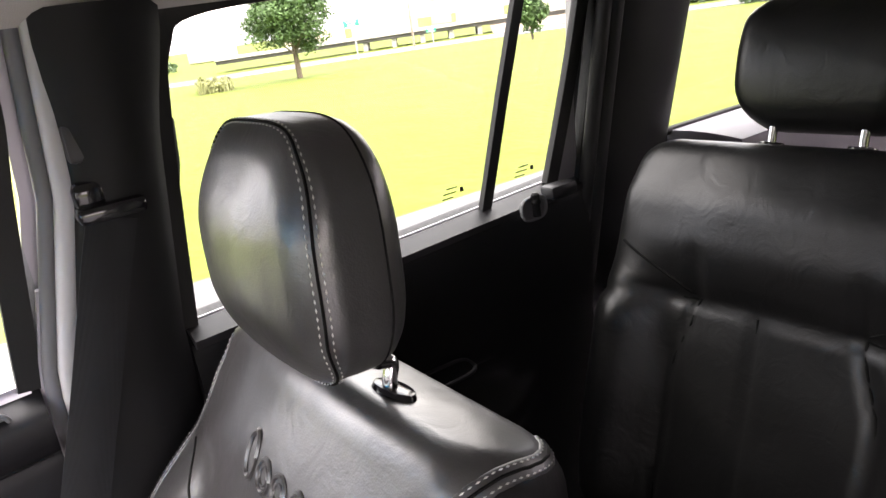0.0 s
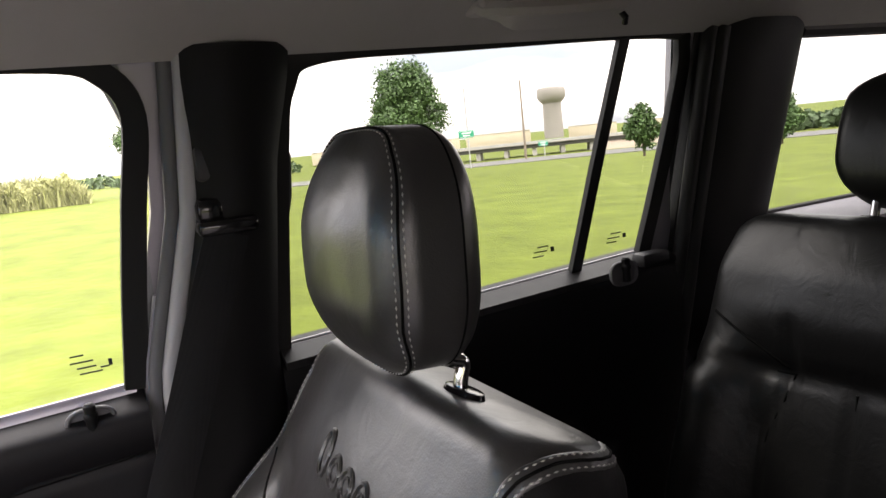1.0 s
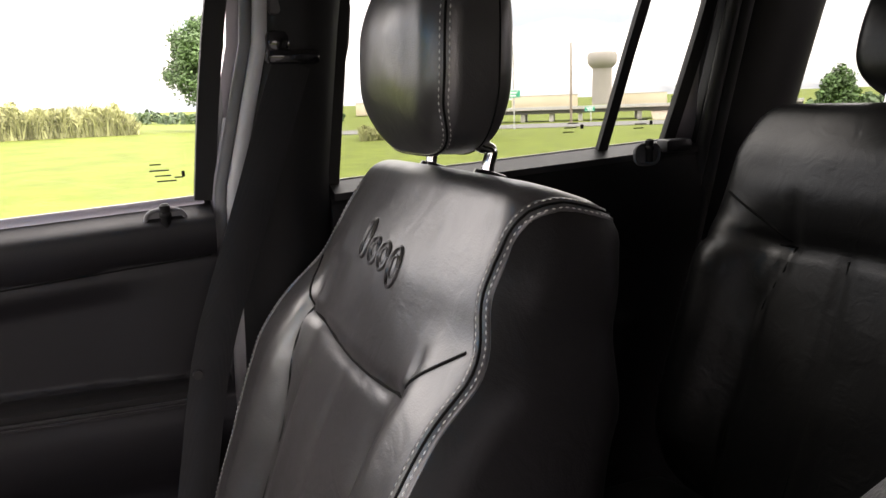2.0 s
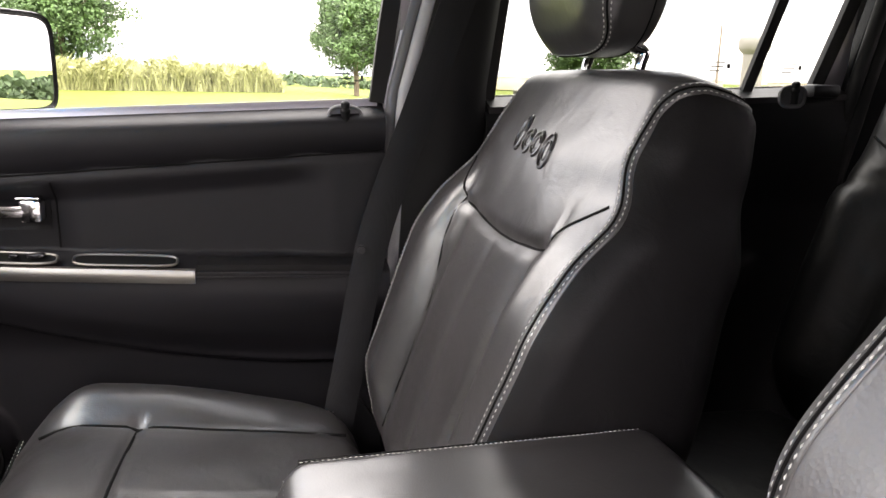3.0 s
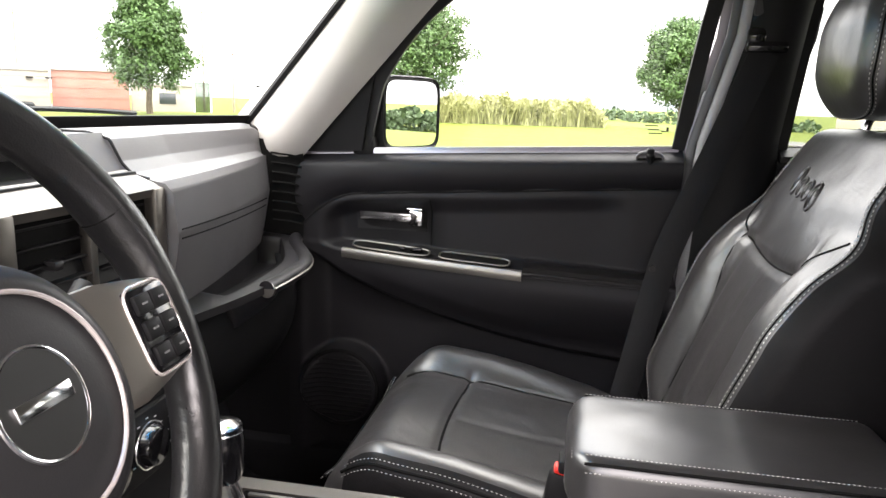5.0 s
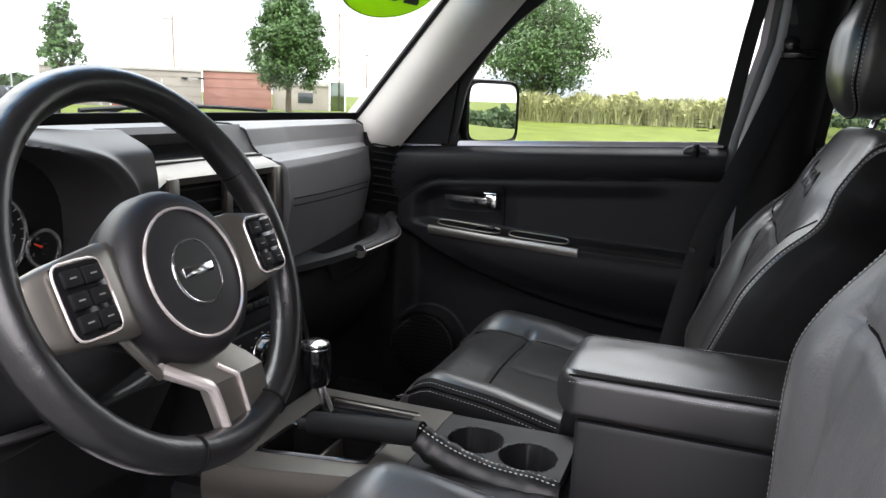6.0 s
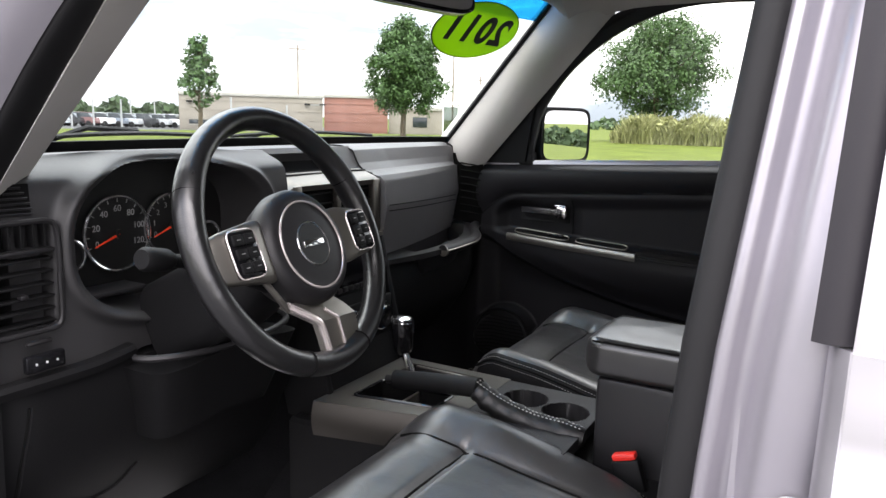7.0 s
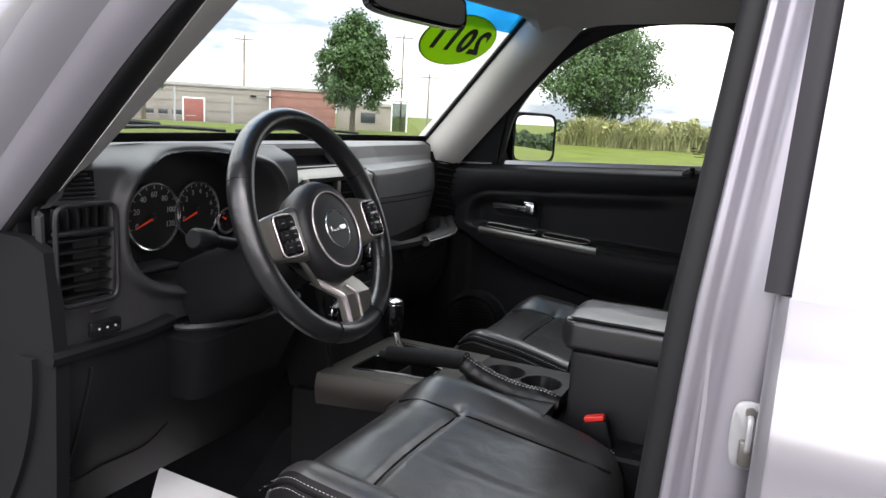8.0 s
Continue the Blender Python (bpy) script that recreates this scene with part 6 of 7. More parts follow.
for a in (26, 154, 250, 290):
    a = radians(a)
    sj.tube([tuple(WR @ Vector(((RIM + 0.0162 * math.cos(b)) * math.cos(a), (RIM + 0.0162 * math.cos(b)) * math.sin(a), 0.0182 * math.sin(b)))) for b in (2 * math.pi * k / 16 for k in range(17))], 0.0011, 6)
part("rim_seam", sj, SEAM_AND_SHADE, rimp)["kind"] = "stuff"
hubr = []
for d, r in ((-0.045, 0.05), (-0.030, 0.068), (-0.005, 0.077), (0.012, 0.076), (0.021, 0.071), (0.025, 0.064), (0.0255, 0.060), (0.0245, 0.056), (0.0265, 0.045), (0.027, 0.031)):
    hubr.append([(r * 1.03 * math.cos(a), r * (1.0 + 0.04 * max(0, math.sin(a))) * math.sin(a), d) for a in (2 * math.pi * k / 48 for k in range(48))])
pad_ = part("airbag_cover", Shape().rings(hubr, m=WM), PLASTIC, wheel, "round black airbag cover")
part("cover_ring", Shape().torus(0.0585, 0.0015, 56, 8, (0, 0, 0.0266), m=WM), BRIGHT, pad_, "thin satin ring")
part("badge_ring", Shape().torus(0.029, 0.0014, 40, 8, (0, 0, 0.0275), m=WM), CHROME, pad_, "thin bright ring")
bd = part("badge", Shape().disc(0.029, 0.002, (0, 0, 0.0262), 40, m=WM), DIAL, pad_, "dark round badge with a bright bar")
bb = Shape().box((0.040, 0.009, 0.003), (0, 0.001, 0.0288), 0.0013, m=WM)
part("badge_mark", bb, CHROME, bd, "bright plain bar")
for s in (-1, 1):
    rings = []
    for x, w, d in ((0.068, 0.040, 0.004), (0.085, 0.040, 0.012), (0.112, 0.036, 0.013), (0.140, 0.032, 0.010), (0.160, 0.027, 0.004), (0.172, 0.024, -0.002)):
        rings.append([(s * x, 0.006 + w * b, d + 0.010 * c) for b, c in squircle(1, 1, 0.5, 20)])
    sp = part("spoke", Shape().rings(rings, m=WM), SATIN, wheel, "satin metal side spoke with black buttons")
    part("button_plate", Shape().box((0.044, 0.056, 0.006), (s * 0.118, 0.006, 0.0215), 0.0025, m=WM), GLOSS, sp, "glossy black button plate")
    for i in range(2):
        for j in range(3):
            part("button", Shape().box((0.017, 0.013, 0.004), (s * 0.118 - 0.0095 + 0.019 * i, -0.011 + 0.017 * j, 0.0255), 0.0015, m=WM), PLASTIC_DARK, sp)
    for i in range(2):
        for j in range(3):
            part("button_mark", Shape().box((0.0055, 0.0012, 0.0008), (s * 0.118 - 0.0095 + 0.019 * i, -0.011 + 0.017 * j, 0.0277), 0, m=WM), DIM_PRINT, sp, "dim printed mark")
    part("plate_rim", Shape().tube([tuple(WM @ Vector((s * 0.118 + a, 0.006 + b, 0.0232))) for a, b in squircle(0.0235, 0.0295, 0.35, 28) + squircle(0.0235, 0.0295, 0.35, 28)[:1]], 0.0011, 6), BRIGHT, sp, "thin bright rim")
    # added dark box that stands for the shadowed gap below the spoke
    part("spoke_shadow", Shape().box((0.06, 0.03, 0.012), (s * 0.075, -0.060, -0.004), 0.005, m=WM @ Matrix.Rotation(s * 0.5, 4, "Z")), PLASTIC_DARK, wheel, "black box added for the shadow in the spoke gap")
# lower spoke: a satin plate bent across, a bright strip on its edge and one down its middle
S_Y = [-0.146, -0.118, -0.098, -0.082, -0.064]


def spoke_at(y, f, lift=0.0):
    """f runs from the bright edge (0) to the other (1)."""
    x0, x1 = poly(y, S_Y, [-0.0125, -0.0185, -0.0235, -0.043, -0.064]), poly(y, S_Y, [0.0640, 0.0610, 0.0590, 0.0490, 0.0330])
    z = poly(y, S_Y, [-0.001, 0.006, 0.0105, 0.006, 0.000])
    return tuple(WM @ Vector((x0 + (x1 - x0) * f, y - 0.004 * f, z + 0.002 * math.sin(math.pi * f) + lift)))


lsp = part("lower_spoke", Shape().sheet(lambda y, f: spoke_at(y, f), sorted(lin(-0.146, -0.064, 20) + [-0.098]), lin(0, 1, 9), thick=tuple(N * -0.009)), SATIN, wheel, "broad bent satin metal lower spoke", sharp=25)
part("spoke_edge", Shape().tube([spoke_at(y, 0.05, 0.001) for y in lin(-0.144, -0.066, 14)], 0.0072, 10, squash=0.7), BRIGHT, lsp, "pale bright edge strip")
part("spoke_strip", Shape().tube([spoke_at(y, f, 0.0006) for y, f in zip(lin(-0.140, -0.082, 12), [0.49] * 8 + [0.485, 0.475, 0.47, 0.465])], 0.0034, 10, squash=0.7), BRIGHT, lsp, "bright central strip")
part("spoke_arm", Shape().tube([tuple(WM @ Vector(p)) for p in ((-0.090, -0.024, 0.006), (-0.083, -0.040, 0.008), (-0.072, -0.056, 0.006), (-0.060, -0.070, 0.002))], 0.0068, 10, squash=0.6), SATIN, wheel, "satin arm beside the airbag cover")

# ---------------------------------------------------------------- centre stack
stack = thing("centre_stack", "centre stack with vents in a satin bezel, radio and round knobs", "control panel")


def sy(z):
    return 0.826 - 0.25 * (1.10 - z)


SM = lambda x, z, d=0.0: (STACK_X + x, sy(z) - d, z)
body = Shape().rings([[(STACK_X + a, sy(z) + 0.002 + b, z) for a, b in ((-0.128, 0.0), (0.128, 0.0), (0.128, 0.10), (-0.128, 0.10))] for z in lin(0.70, 1.142, 8)])
part("stack_body", body, PLASTIC_DARK, stack)
bez = Shape()
bez.box((0.262, 0.020, 0.012), SM(0, 1.121, 0.008), 0.003).box((0.254, 0.016, 0.010), SM(0, 1.013, 0.006), 0.0025)
for s in (-1, 1):
    bez.box((0.022, 0.018, 0.116), SM(s * 0.1215, 1.067, 0.007), 0.004)
bez.box((0.012, 0.014, 0.10), SM(0, 1.067, 0.005), 0.0025)
bez.sheet(lambda x, q: (STACK_X + x, 0.806 + 0.046 * q - 0.004 * math.cos(math.pi * x / 0.28), 1.1265 + 0.017 * q - 0.006 * (1 - sm(q, -0.3, 0.25)) - 0.010 * sm(abs(x), 0.122, 0.146) ** 2), lin(-0.146, 0.136, 30), lin(0, 1, 10), thick=(0, 0.004, -0.010))
part("bezel", bez, SATIN_DARK, stack, "satin metal vent bezel")
for s in (-1, 1):
    # black backing paints in the shade behind the slats
    va = part("vent", Shape().box((0.108, 0.004, 0.098), SM(s * 0.0605, 1.067, -0.004)), SEAM_AND_SHADE, stack, "square air vent with slats")
    for k in range(5):
        part("vane", Shape().box((0.106, 0.014, 0.0026), SM(s * 0.0605, 1.029 + 0.019 * k, 0.002), 0.001), PLASTIC_DARK, va)
    part("vent_tab", Shape().box((0.014, 0.016, 0.010), SM(s * 0.0605, 1.067, 0.010), 0.003), PLASTIC, va, "finger tab")
    part("trim_strip", Shape().sweep([SM(s * 0.123, z, 0.004) for z in lin(0.73, 1.008, 8)], [(-0.007, -0.006), (0.007, -0.006), (0.007, 0.005), (0.004, 0.007), (-0.004, 0.007), (-0.007, 0.005)], up=(0, -1, 0)), PLASTIC_DARK, stack, "dark textured side strip")
for k in range(3):
    part("stack_button", Shape().box((0.040, 0.010, 0.012), SM(-0.06 + 0.06 * k, 0.998, 0.006), 0.003), PLASTIC, stack)
radio = part("radio", Shape().box((0.200, 0.010, 0.085), SM(0, 0.952, 0.004), 0.003), GLOSS, stack, "glossy black radio with knobs and keys")
part("disc_slot", Shape().box((0.12, 0.003, 0.004), SM(0, 0.988, 0.010)), SEAM_AND_SHADE, radio)
part("radio_display", Shape().box((0.100, 0.003, 0.022), SM(0, 0.966, 0.010)), DIAL, radio)
for i in range(6):
    part("radio_key", Shape().box((0.014, 0.006, 0.010), SM(-0.045 + 0.018 * i, 0.925, 0.010), 0.002), PLASTIC, radio)
for s in (-1, 1):
    kx = Matrix.Translation(SM(s * 0.085, 0.958, 0.008)) @ GY
    kn = part("knob", Shape().disc(0.016, 0.020, n=28, m=kx, r2=0.0145, bevel=0.003), PLASTIC, radio, "round knob with a bright ring")
    part("knob_ring", Shape().torus(0.0158, 0.0016, 28, 6, (0, 0, 0.014), m=kx), CHROME, kn)
    for j in range(2):
        part("radio_key", Shape().box((0.022, 0.006, 0.010), SM(s * 0.085, 0.912 + 0.014 * j, 0.008), 0.002), PLASTIC, radio)
hv = part("climate_panel", Shape().box((0.215, 0.010, 0.080), SM(0, 0.855, 0.004), 0.003), PLASTIC_DARK, stack, "climate panel with three round dials")
for k in (-1, 0, 1):
    kx = Matrix.Translation(SM(k * 0.070, 0.855, 0.008)) @ GY
    kn = part("climate_dial", Shape().disc(0.025, 0.016, n=32, m=kx, r2=0.022, bevel=0.003), GLOSS, hv, "round dial with pale marks")
    part("dial_ring", Shape().torus(0.0265, 0.0014, 32, 6, (0, 0, 0.004), m=kx), CHROME, kn)
    for q in range(9):
        a = radians(-30 + 30 * q)
        part("dial_mark", Shape().box((0.004, 0.0012, 0.001), (0.031 * math.cos(a), 0.031 * math.sin(a), 0.0012), 0, m=kx), PRINT, kn)
# dark display in the dash top, above the bezel
info = thing("dash_display", "dark information display sunk into the dashboard top", "display")
def slope(x, q, lift=0.0):
    """The tilted field between the bezel and the dashboard's top."""
    return (x, 0.846 + 0.042 * q - 0.8 * lift, 1.125 + 0.062 * q + 0.6 * lift)


def display_hole(x, q):
    """1 inside the sunk opening, with slanting ends."""
    l, r = -0.180 - 0.012 * q, 0.072 - 0.040 * q
    return sm(x, l, l + 0.004) * (1 - sm(x, r - 0.004, r)) * sm(q, 0.28, 0.33) * (1 - sm(q, 0.80, 0.84))


ct = Shape().sheet(lambda x, q: slope(x, q, -0.030 * display_hole(x, q)), lin(-0.205, 0.098, 152), lin(0, 1.0, 60), thick=(0, 0.014, -0.010))
part("centre_cover", ct, DASH, dash, "soft dashboard skin round the sunk display", sharp=50)
part("display_glass", Shape().sheet(lambda x, q: slope(x, q, -0.024), lin(-0.192, 0.070, 6), lin(0.30, 0.83, 5), thick=(0, 0.002, -0.001)), DISPLAY, info, "dull dark screen")

# ---------------------------------------------------------------- centre console
console = thing("centre_console", "centre console with satin top, bins, cup holders and shifter", "console")
CX = -0.045
cb = Shape()
cb.rings([[(CX + a * w, y, z) for a, z in ((-1, 0.45), (-1, 0.702), (-0.95, 0.708), (0.95, 0.708), (1, 0.702), (1, 0.45))] for y, w in ((0.80, 0.150), (0.72, 0.148), (0.50, 0.100), (0.28, 0.108), (0.0, 0.105))])
part("console_body", cb, PLASTIC_DARK, console)
def console_left(y):
    """The driver's side edge of the console: it narrows backwards."""
    return -0.150 - 0.055 * (y - 0.505) / 0.23


pl = Shape()
for outline in (((-0.205, 0.735), (-0.1465, 0.490), (-0.1195, 0.537), (-0.1495, 0.694)), ((-0.1465, 0.490), (0.085, 0.490), (0.085, 0.537), (-0.1195, 0.537)),
                ((-0.205, 0.735), (-0.1495, 0.694), (0.085, 0.694), (0.085, 0.735)), ((-0.054, 0.537), (-0.049, 0.537), (-0.049, 0.694), (-0.054, 0.694)), ((0.060, 0.537), (0.085, 0.537), (0.085, 0.694), (0.060, 0.694))):
    pl.prism([(x, y, 0.708) for x, y in outline], (0, 0, 0.050))
part("satin_plate", pl, SATIN_DARK, console, "satin metal top plate", sharp=30)
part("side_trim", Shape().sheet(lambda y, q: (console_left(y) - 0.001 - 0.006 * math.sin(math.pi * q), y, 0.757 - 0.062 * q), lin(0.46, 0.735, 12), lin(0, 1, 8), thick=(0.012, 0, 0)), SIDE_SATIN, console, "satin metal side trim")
T_C = [(-0.147, 0.691), (-0.118, 0.540), (-0.057, 0.540), (-0.057, 0.691)]
rim_line = []
for i in range(4):
    p, q = Vector((*T_C[i], 0.7585)), Vector((*T_C[(i + 1) % 4], 0.7585))
    rim_line += [tuple(p.lerp(q, f)) for f in (0.05, 0.35, 0.65, 0.95)]
tray = part("tray", Shape().tube(rim_line + rim_line[:1], 0.0032, 8), GLOSS, console, "black-rimmed divided tray")
# floor and walls coloured black for the shade of a deep tray
part("tray_floor", Shape().prism([(x, y, 0.7085) for x, y in T_C], (0, 0, 0.003)), SEAM_AND_SHADE, tray)
for i in range(4):
    p, q = T_C[i], T_C[(i + 1) % 4]
    inward = Vector((-0.095 - (p[0] + q[0]) / 2, 0.615 - (p[1] + q[1]) / 2, 0)).normalized() * 0.002
    part("tray_wall", Shape().prism([(*p, 0.710), (*q, 0.710), (*q, 0.757), (*p, 0.757)], tuple(inward)), SEAM_AND_SHADE, tray)
part("tray_divider", Shape().box((0.070, 0.007, 0.044), (-0.0935, 0.608, 0.733), 0.0025), SATIN_DARK, tray)
gate = part("shift_gate", Shape().box((0.108, 0.170, 0.046), (0.005, 0.605, 0.734), 0.003), GLOSS, console, "glossy shift gate")
part("gate_slot", Shape().box((0.014, 0.13, 0.004), (0.012, 0.61, 0.757), 0.001), SEAM_AND_SHADE, gate)
part("gate_rim", Shape().box((0.006, 0.15, 0.004), (0.048, 0.605, 0.758), 0.001), SATIN, gate, "bright edge line")
cu = Shape().sheet(lambda x, y: (x, y, 0.757 - 0.055 * (1 - min(1.0, sm(math.hypot(x - 0.012, y - 0.428), 0.036, 0.040) * 1.0)) - 0.055 * (1 - sm(math.hypot(x + 0.008, y - 0.345), 0.036, 0.040)) * (0 if math.hypot(x - 0.012, y - 0.428) < 0.038 else 1)), lin(-0.165, 0.080, 80), lin(0.29, 0.492, 70), thick=(0, 0, -0.02))
part("cup_holder_plate", cu, PLASTIC, console, "grey-black plastic with two round cup holders", sharp=50)
# shifter
shifter = thing("gear_shifter", "black gear shifter with a chrome-topped knob", "shifter")
part("shaft", Shape().tube([(0.010, 0.668, 0.752), (0.010, 0.685, 0.80), (0.010, 0.690, 0.83)], [0.010, 0.007, 0.008], 12), CHROME, shifter)
part("knob", Shape().tube([(0.010, 0.684, 0.795), (0.010, 0.687, 0.805), (0.010, 0.690, 0.845), (0.010, 0.692, 0.862), (0.010, 0.692, 0.867)], [0.013, 0.019, 0.023, 0.023, 0.015], 20), GLOSS, shifter, "black knob")
part("knob_cap", Shape().tube([(0.010, 0.692, 0.858), (0.010, 0.692, 0.866), (0.010, 0.692, 0.870)], [0.0238, 0.021, 0.010], 20), CHROME, shifter, "chrome cap")
# hand brake: grip, button, stitched boot
brake = thing("hand_brake", "black hand brake lever with a stitched leather boot", "hand brake")
part("grip", Shape().tube(spline([(-0.070, 0.655, 0.772), (-0.070, 0.64, 0.774), (-0.074, 0.56, 0.785), (-0.080, 0.475, 0.796)], 5), [0.011] + [0.0175] * 15, 14), PLASTIC_DARK, brake, "black plastic grip")
part("button", Shape().tube([(-0.070, 0.652, 0.772), (-0.069, 0.672, 0.769)], 0.008, 12), PLASTIC, brake, "release button")
bo = [((-0.082, 0.478, 0.793), 0.018), ((-0.083, 0.455, 0.780), 0.021), ((-0.084, 0.42, 0.767), 0.021), ((-0.084, 0.37, 0.757), 0.020), ((-0.083, 0.32, 0.753), 0.022), ((-0.082, 0.285, 0.752), 0.016)]
bpth = spline([p for p, r in bo], 5)
part("boot", Shape().tube(bpth, [poly(i, lin(0, len(bpth) - 1, 6), [r for p, r in bo]) + 0.0015 * math.sin(i * 1.7) for i in range(len(bpth))], 14, squash=0.75), LEATHER_SHADED, brake, "creased leather boot")
bt = Shape()
for dx in (-0.005, 0.005):
    bt.dashes([(p[0] + dx, p[1], p[2] + poly(i, lin(0, len(bpth) - 1, 6), [r for q, r in bo]) * 0.90) for i, p in enumerate(bpth)], 0.005, 0.002, 0.001)
part("stitching", bt, THREAD, brake, "pale double stitching")["kind"] = "stuff"

# armrest box with its padded lid
box_ = thing("armrest_box", "black armrest box with a stitched leather lid", "armrest")
part("box_body", Shape().box((0.168, 0.30, 0.36), (0.008, 0.125, 0.675), 0.010), PLASTIC, box_, "black plastic box")
lid_r = cushion_rings(0.325, lambda v: 0.088 - 0.010 * sm(v, 0.29, 0.325), lambda x, v: 0.004 * math.cos(x * 14) + 0.0012 * noise.noise((x * 20, v * 16, 8.0)), lambda v: 0.058, 0.016, 0.022, nx=22, nv=40, back_r=0.012)
lid = part("lid", Shape().rings([[(0.010 + x, -0.022 + v, 0.913 + w) for x, v, w in r] for r in lid_r]), LID_LEATHER, box_, "padded black leather lid", sharp=80)
ls = Shape()
sg = Shape()
for s in (-1, 1):
    for x_, dz in ((0.0745, 0.0038), (0.0870, -0.0085)):
        ls.dashes([(0.010 + s * x_, y, 0.9125 + dz) for y in lin(0.0, 0.285, 20)], 0.0030, 0.0012, 0.0005)
    sg.tube([(0.010 + s * 0.0835, y, 0.9115) for y in lin(0.0, 0.285, 12)], 0.0016, 6)
ls.dashes([(0.010 + x, 0.2965, 0.909) for x in lin(-0.07, 0.07, 8)])
part("stitching", ls, THREAD, lid, "pale stitching round the lid")["kind"] = "stuff"
part("seam", sg, SEAM_AND_SHADE, lid)["kind"] = "stuff"
part("latch", Shape().box((0.030, 0.012, 0.016), (0.010, 0.303, 0.868), 0.004), PLASTIC_DARK, box_, "black lid latch")


def buckle(x, y, z, lean, label):
    b = thing("belt_buckle", label, "belt buckle", "belt buckles")
    m = Matrix.Translation((x, y, z)) @ Euler((radians(lean), 0, 0)).to_matrix().to_4x4()
    part("buckle_body", Shape().box((0.022, 0.044, 0.075), (0, 0, -0.040), 0.006, m=m), PLASTIC_DARK, b)
    part("release_button", Shape().box((0.018, 0.036, 0.010), (0, 0, 0.001), 0.003, m=m), RED, b, "red push button")
    part("stem", Shape().tube([tuple(m @ Vector((0, 0, -0.06))), tuple(m @ Vector((0, -0.02, -0.22)))], 0.009, 8), PLASTIC_DARK, b, "black stem")


buckle(-0.112, 0.212, 0.752, -18, "black seat belt buckle with a red button beside the driver's seat")
buckle(0.122, 0.297, 0.800, 10, "black seat belt buckle with a red button beside the armrest")

# rear-view mirror and the price-year sticker on the windscreen
rvm = thing("rear_view_mirror", "black rear-view mirror hung from the windscreen", "mirror")
RM = Matrix.Translation((-0.03, 0.650, 1.470)) @ Euler((radians(-8), radians(3), radians(-24))).to_matrix().to_4x4()
part("mirror_shell", Shape().rings([[(a, d, b) for a, b in squircle(0.122 * s, 0.036 * s, 0.4, 40)] for d, s in ((-0.016, 0.94), (-0.014, 1.0), (0.005, 1.0), (0.020, 0.8), (0.03, 0.4))], m=RM), GLOSS, rvm, "glossy black shell")
part("mirror_glass", Shape().prism([(a, -0.0165, b) for a, b in squircle(0.113, 0.030, 0.4, 40)], (0, -0.002, 0), m=RM), MIRROR, rvm, "dark mirror glass")
part("mirror_arm", Shape().tube([(-0.03, 0.665, 1.475), (-0.015, 0.715, 1.49), (0.0, 0.752, 1.515)], 0.011, 10), PLASTIC_DARK, rvm, "short black arm")
stick = thing("windscreen_sticker", "oval lime-green year sticker on the windscreen, dark digits read in reverse", "sticker")
u0, t0 = 0.70, 0.772
P = Vector(screen(u0, t0)) + Vector((0, -0.006, -0.003))
ex = (Vector(screen(u0 + 0.05, t0)) - Vector(screen(u0 - 0.05, t0))).normalized()
ey = (Vector(screen(u0, t0 + 0.05)) - Vector(screen(u0, t0 - 0.05))).normalized()
ez = ex.cross(ey).normalized()
KM = Matrix.Translation(P) @ Matrix((ex, ey, ez)).transposed().to_4x4()
part("sticker_oval", Shape().disc(1, 0.0012, n=48, m=KM @ Matrix.Diagonal((0.146, 0.078, 1, 1))), STICKER, stick)
part("sticker_edge", Shape().torus(1, 0.02, 48, 6, m=KM @ Matrix.Diagonal((0.146, 0.078, 0.05, 1))), INK, stick, "dark edge line")
for i, ch in enumerate("2011"):
    words("digit", ch, 0.100, KM @ Matrix.Diagonal((-1, 1, 1, 1)) @ Matrix.Translation((0.0575 * (i - 1.5), 0, -0.0005)), INK, stick, 0.0022, 0.0035)
# paper floor sheet
toe = Vector((-0.33, 1.02, 0.526))
pa, pb = Vector((-0.445, 0.94, 0.470)) - toe, Vector((-0.25, 0.80, 0.455)) - toe
paper = Shape().sheet(lambda a, b: tuple(toe + pa * a * 1.3 + pb * b * 1.1 + Vector((0, 0, 0.006 * math.sin(a * 5) + 0.012))), lin(0, 1, 10), lin(0, 1, 10), thick=(0, 0, -0.0008))
pm = solid("paper_mat", paper, PAPER, "white printed paper mat lying on the driver's floor", "paper")
part("print_mark", Shape().box((0.02, 0.012, 0.0006), tuple(toe + pa * 0.5 + pb * 0.28 + Vector((0, 0, 0.022)))), INK, pm, "small dark printed mark")

# ---------------------------------------------------------------- outside
def az(deg, d):
    return d * math.cos(radians(deg)), d * math.sin(radians(deg))


def ground_z(x, y):
    """Level by the car; a lawn that rises to a low crest and drops away to the highway behind it."""
    d = math.hypot(x, y)
    right = sm(x, 4.9, 16)
    bearing_ = math.degrees(-math.atan2(y, max(x, 0.01)))
    rear = sm(bearing_, -20, 16)
    dip = 0.85 * sm(bearing_, 1, 18) * sm(d, 5, 34) * right
    far = 0.5 - 0.35 * sm(d, 36, 45) - 0.55 * sm(d, 46, 62) - (0.1 + 2.2 * rear) * sm(d, 52, 95)
    z = right * (far if d > 36 else 0.5 * sm(d, 4, 33)) - (1 - right) * 1.2 * sm(d, 40, 110)
    return z - dip - 0.02 + 0.03 * noise.noise((x * 0.15, y * 0.15, 0)) * sm(d, 7, 14)


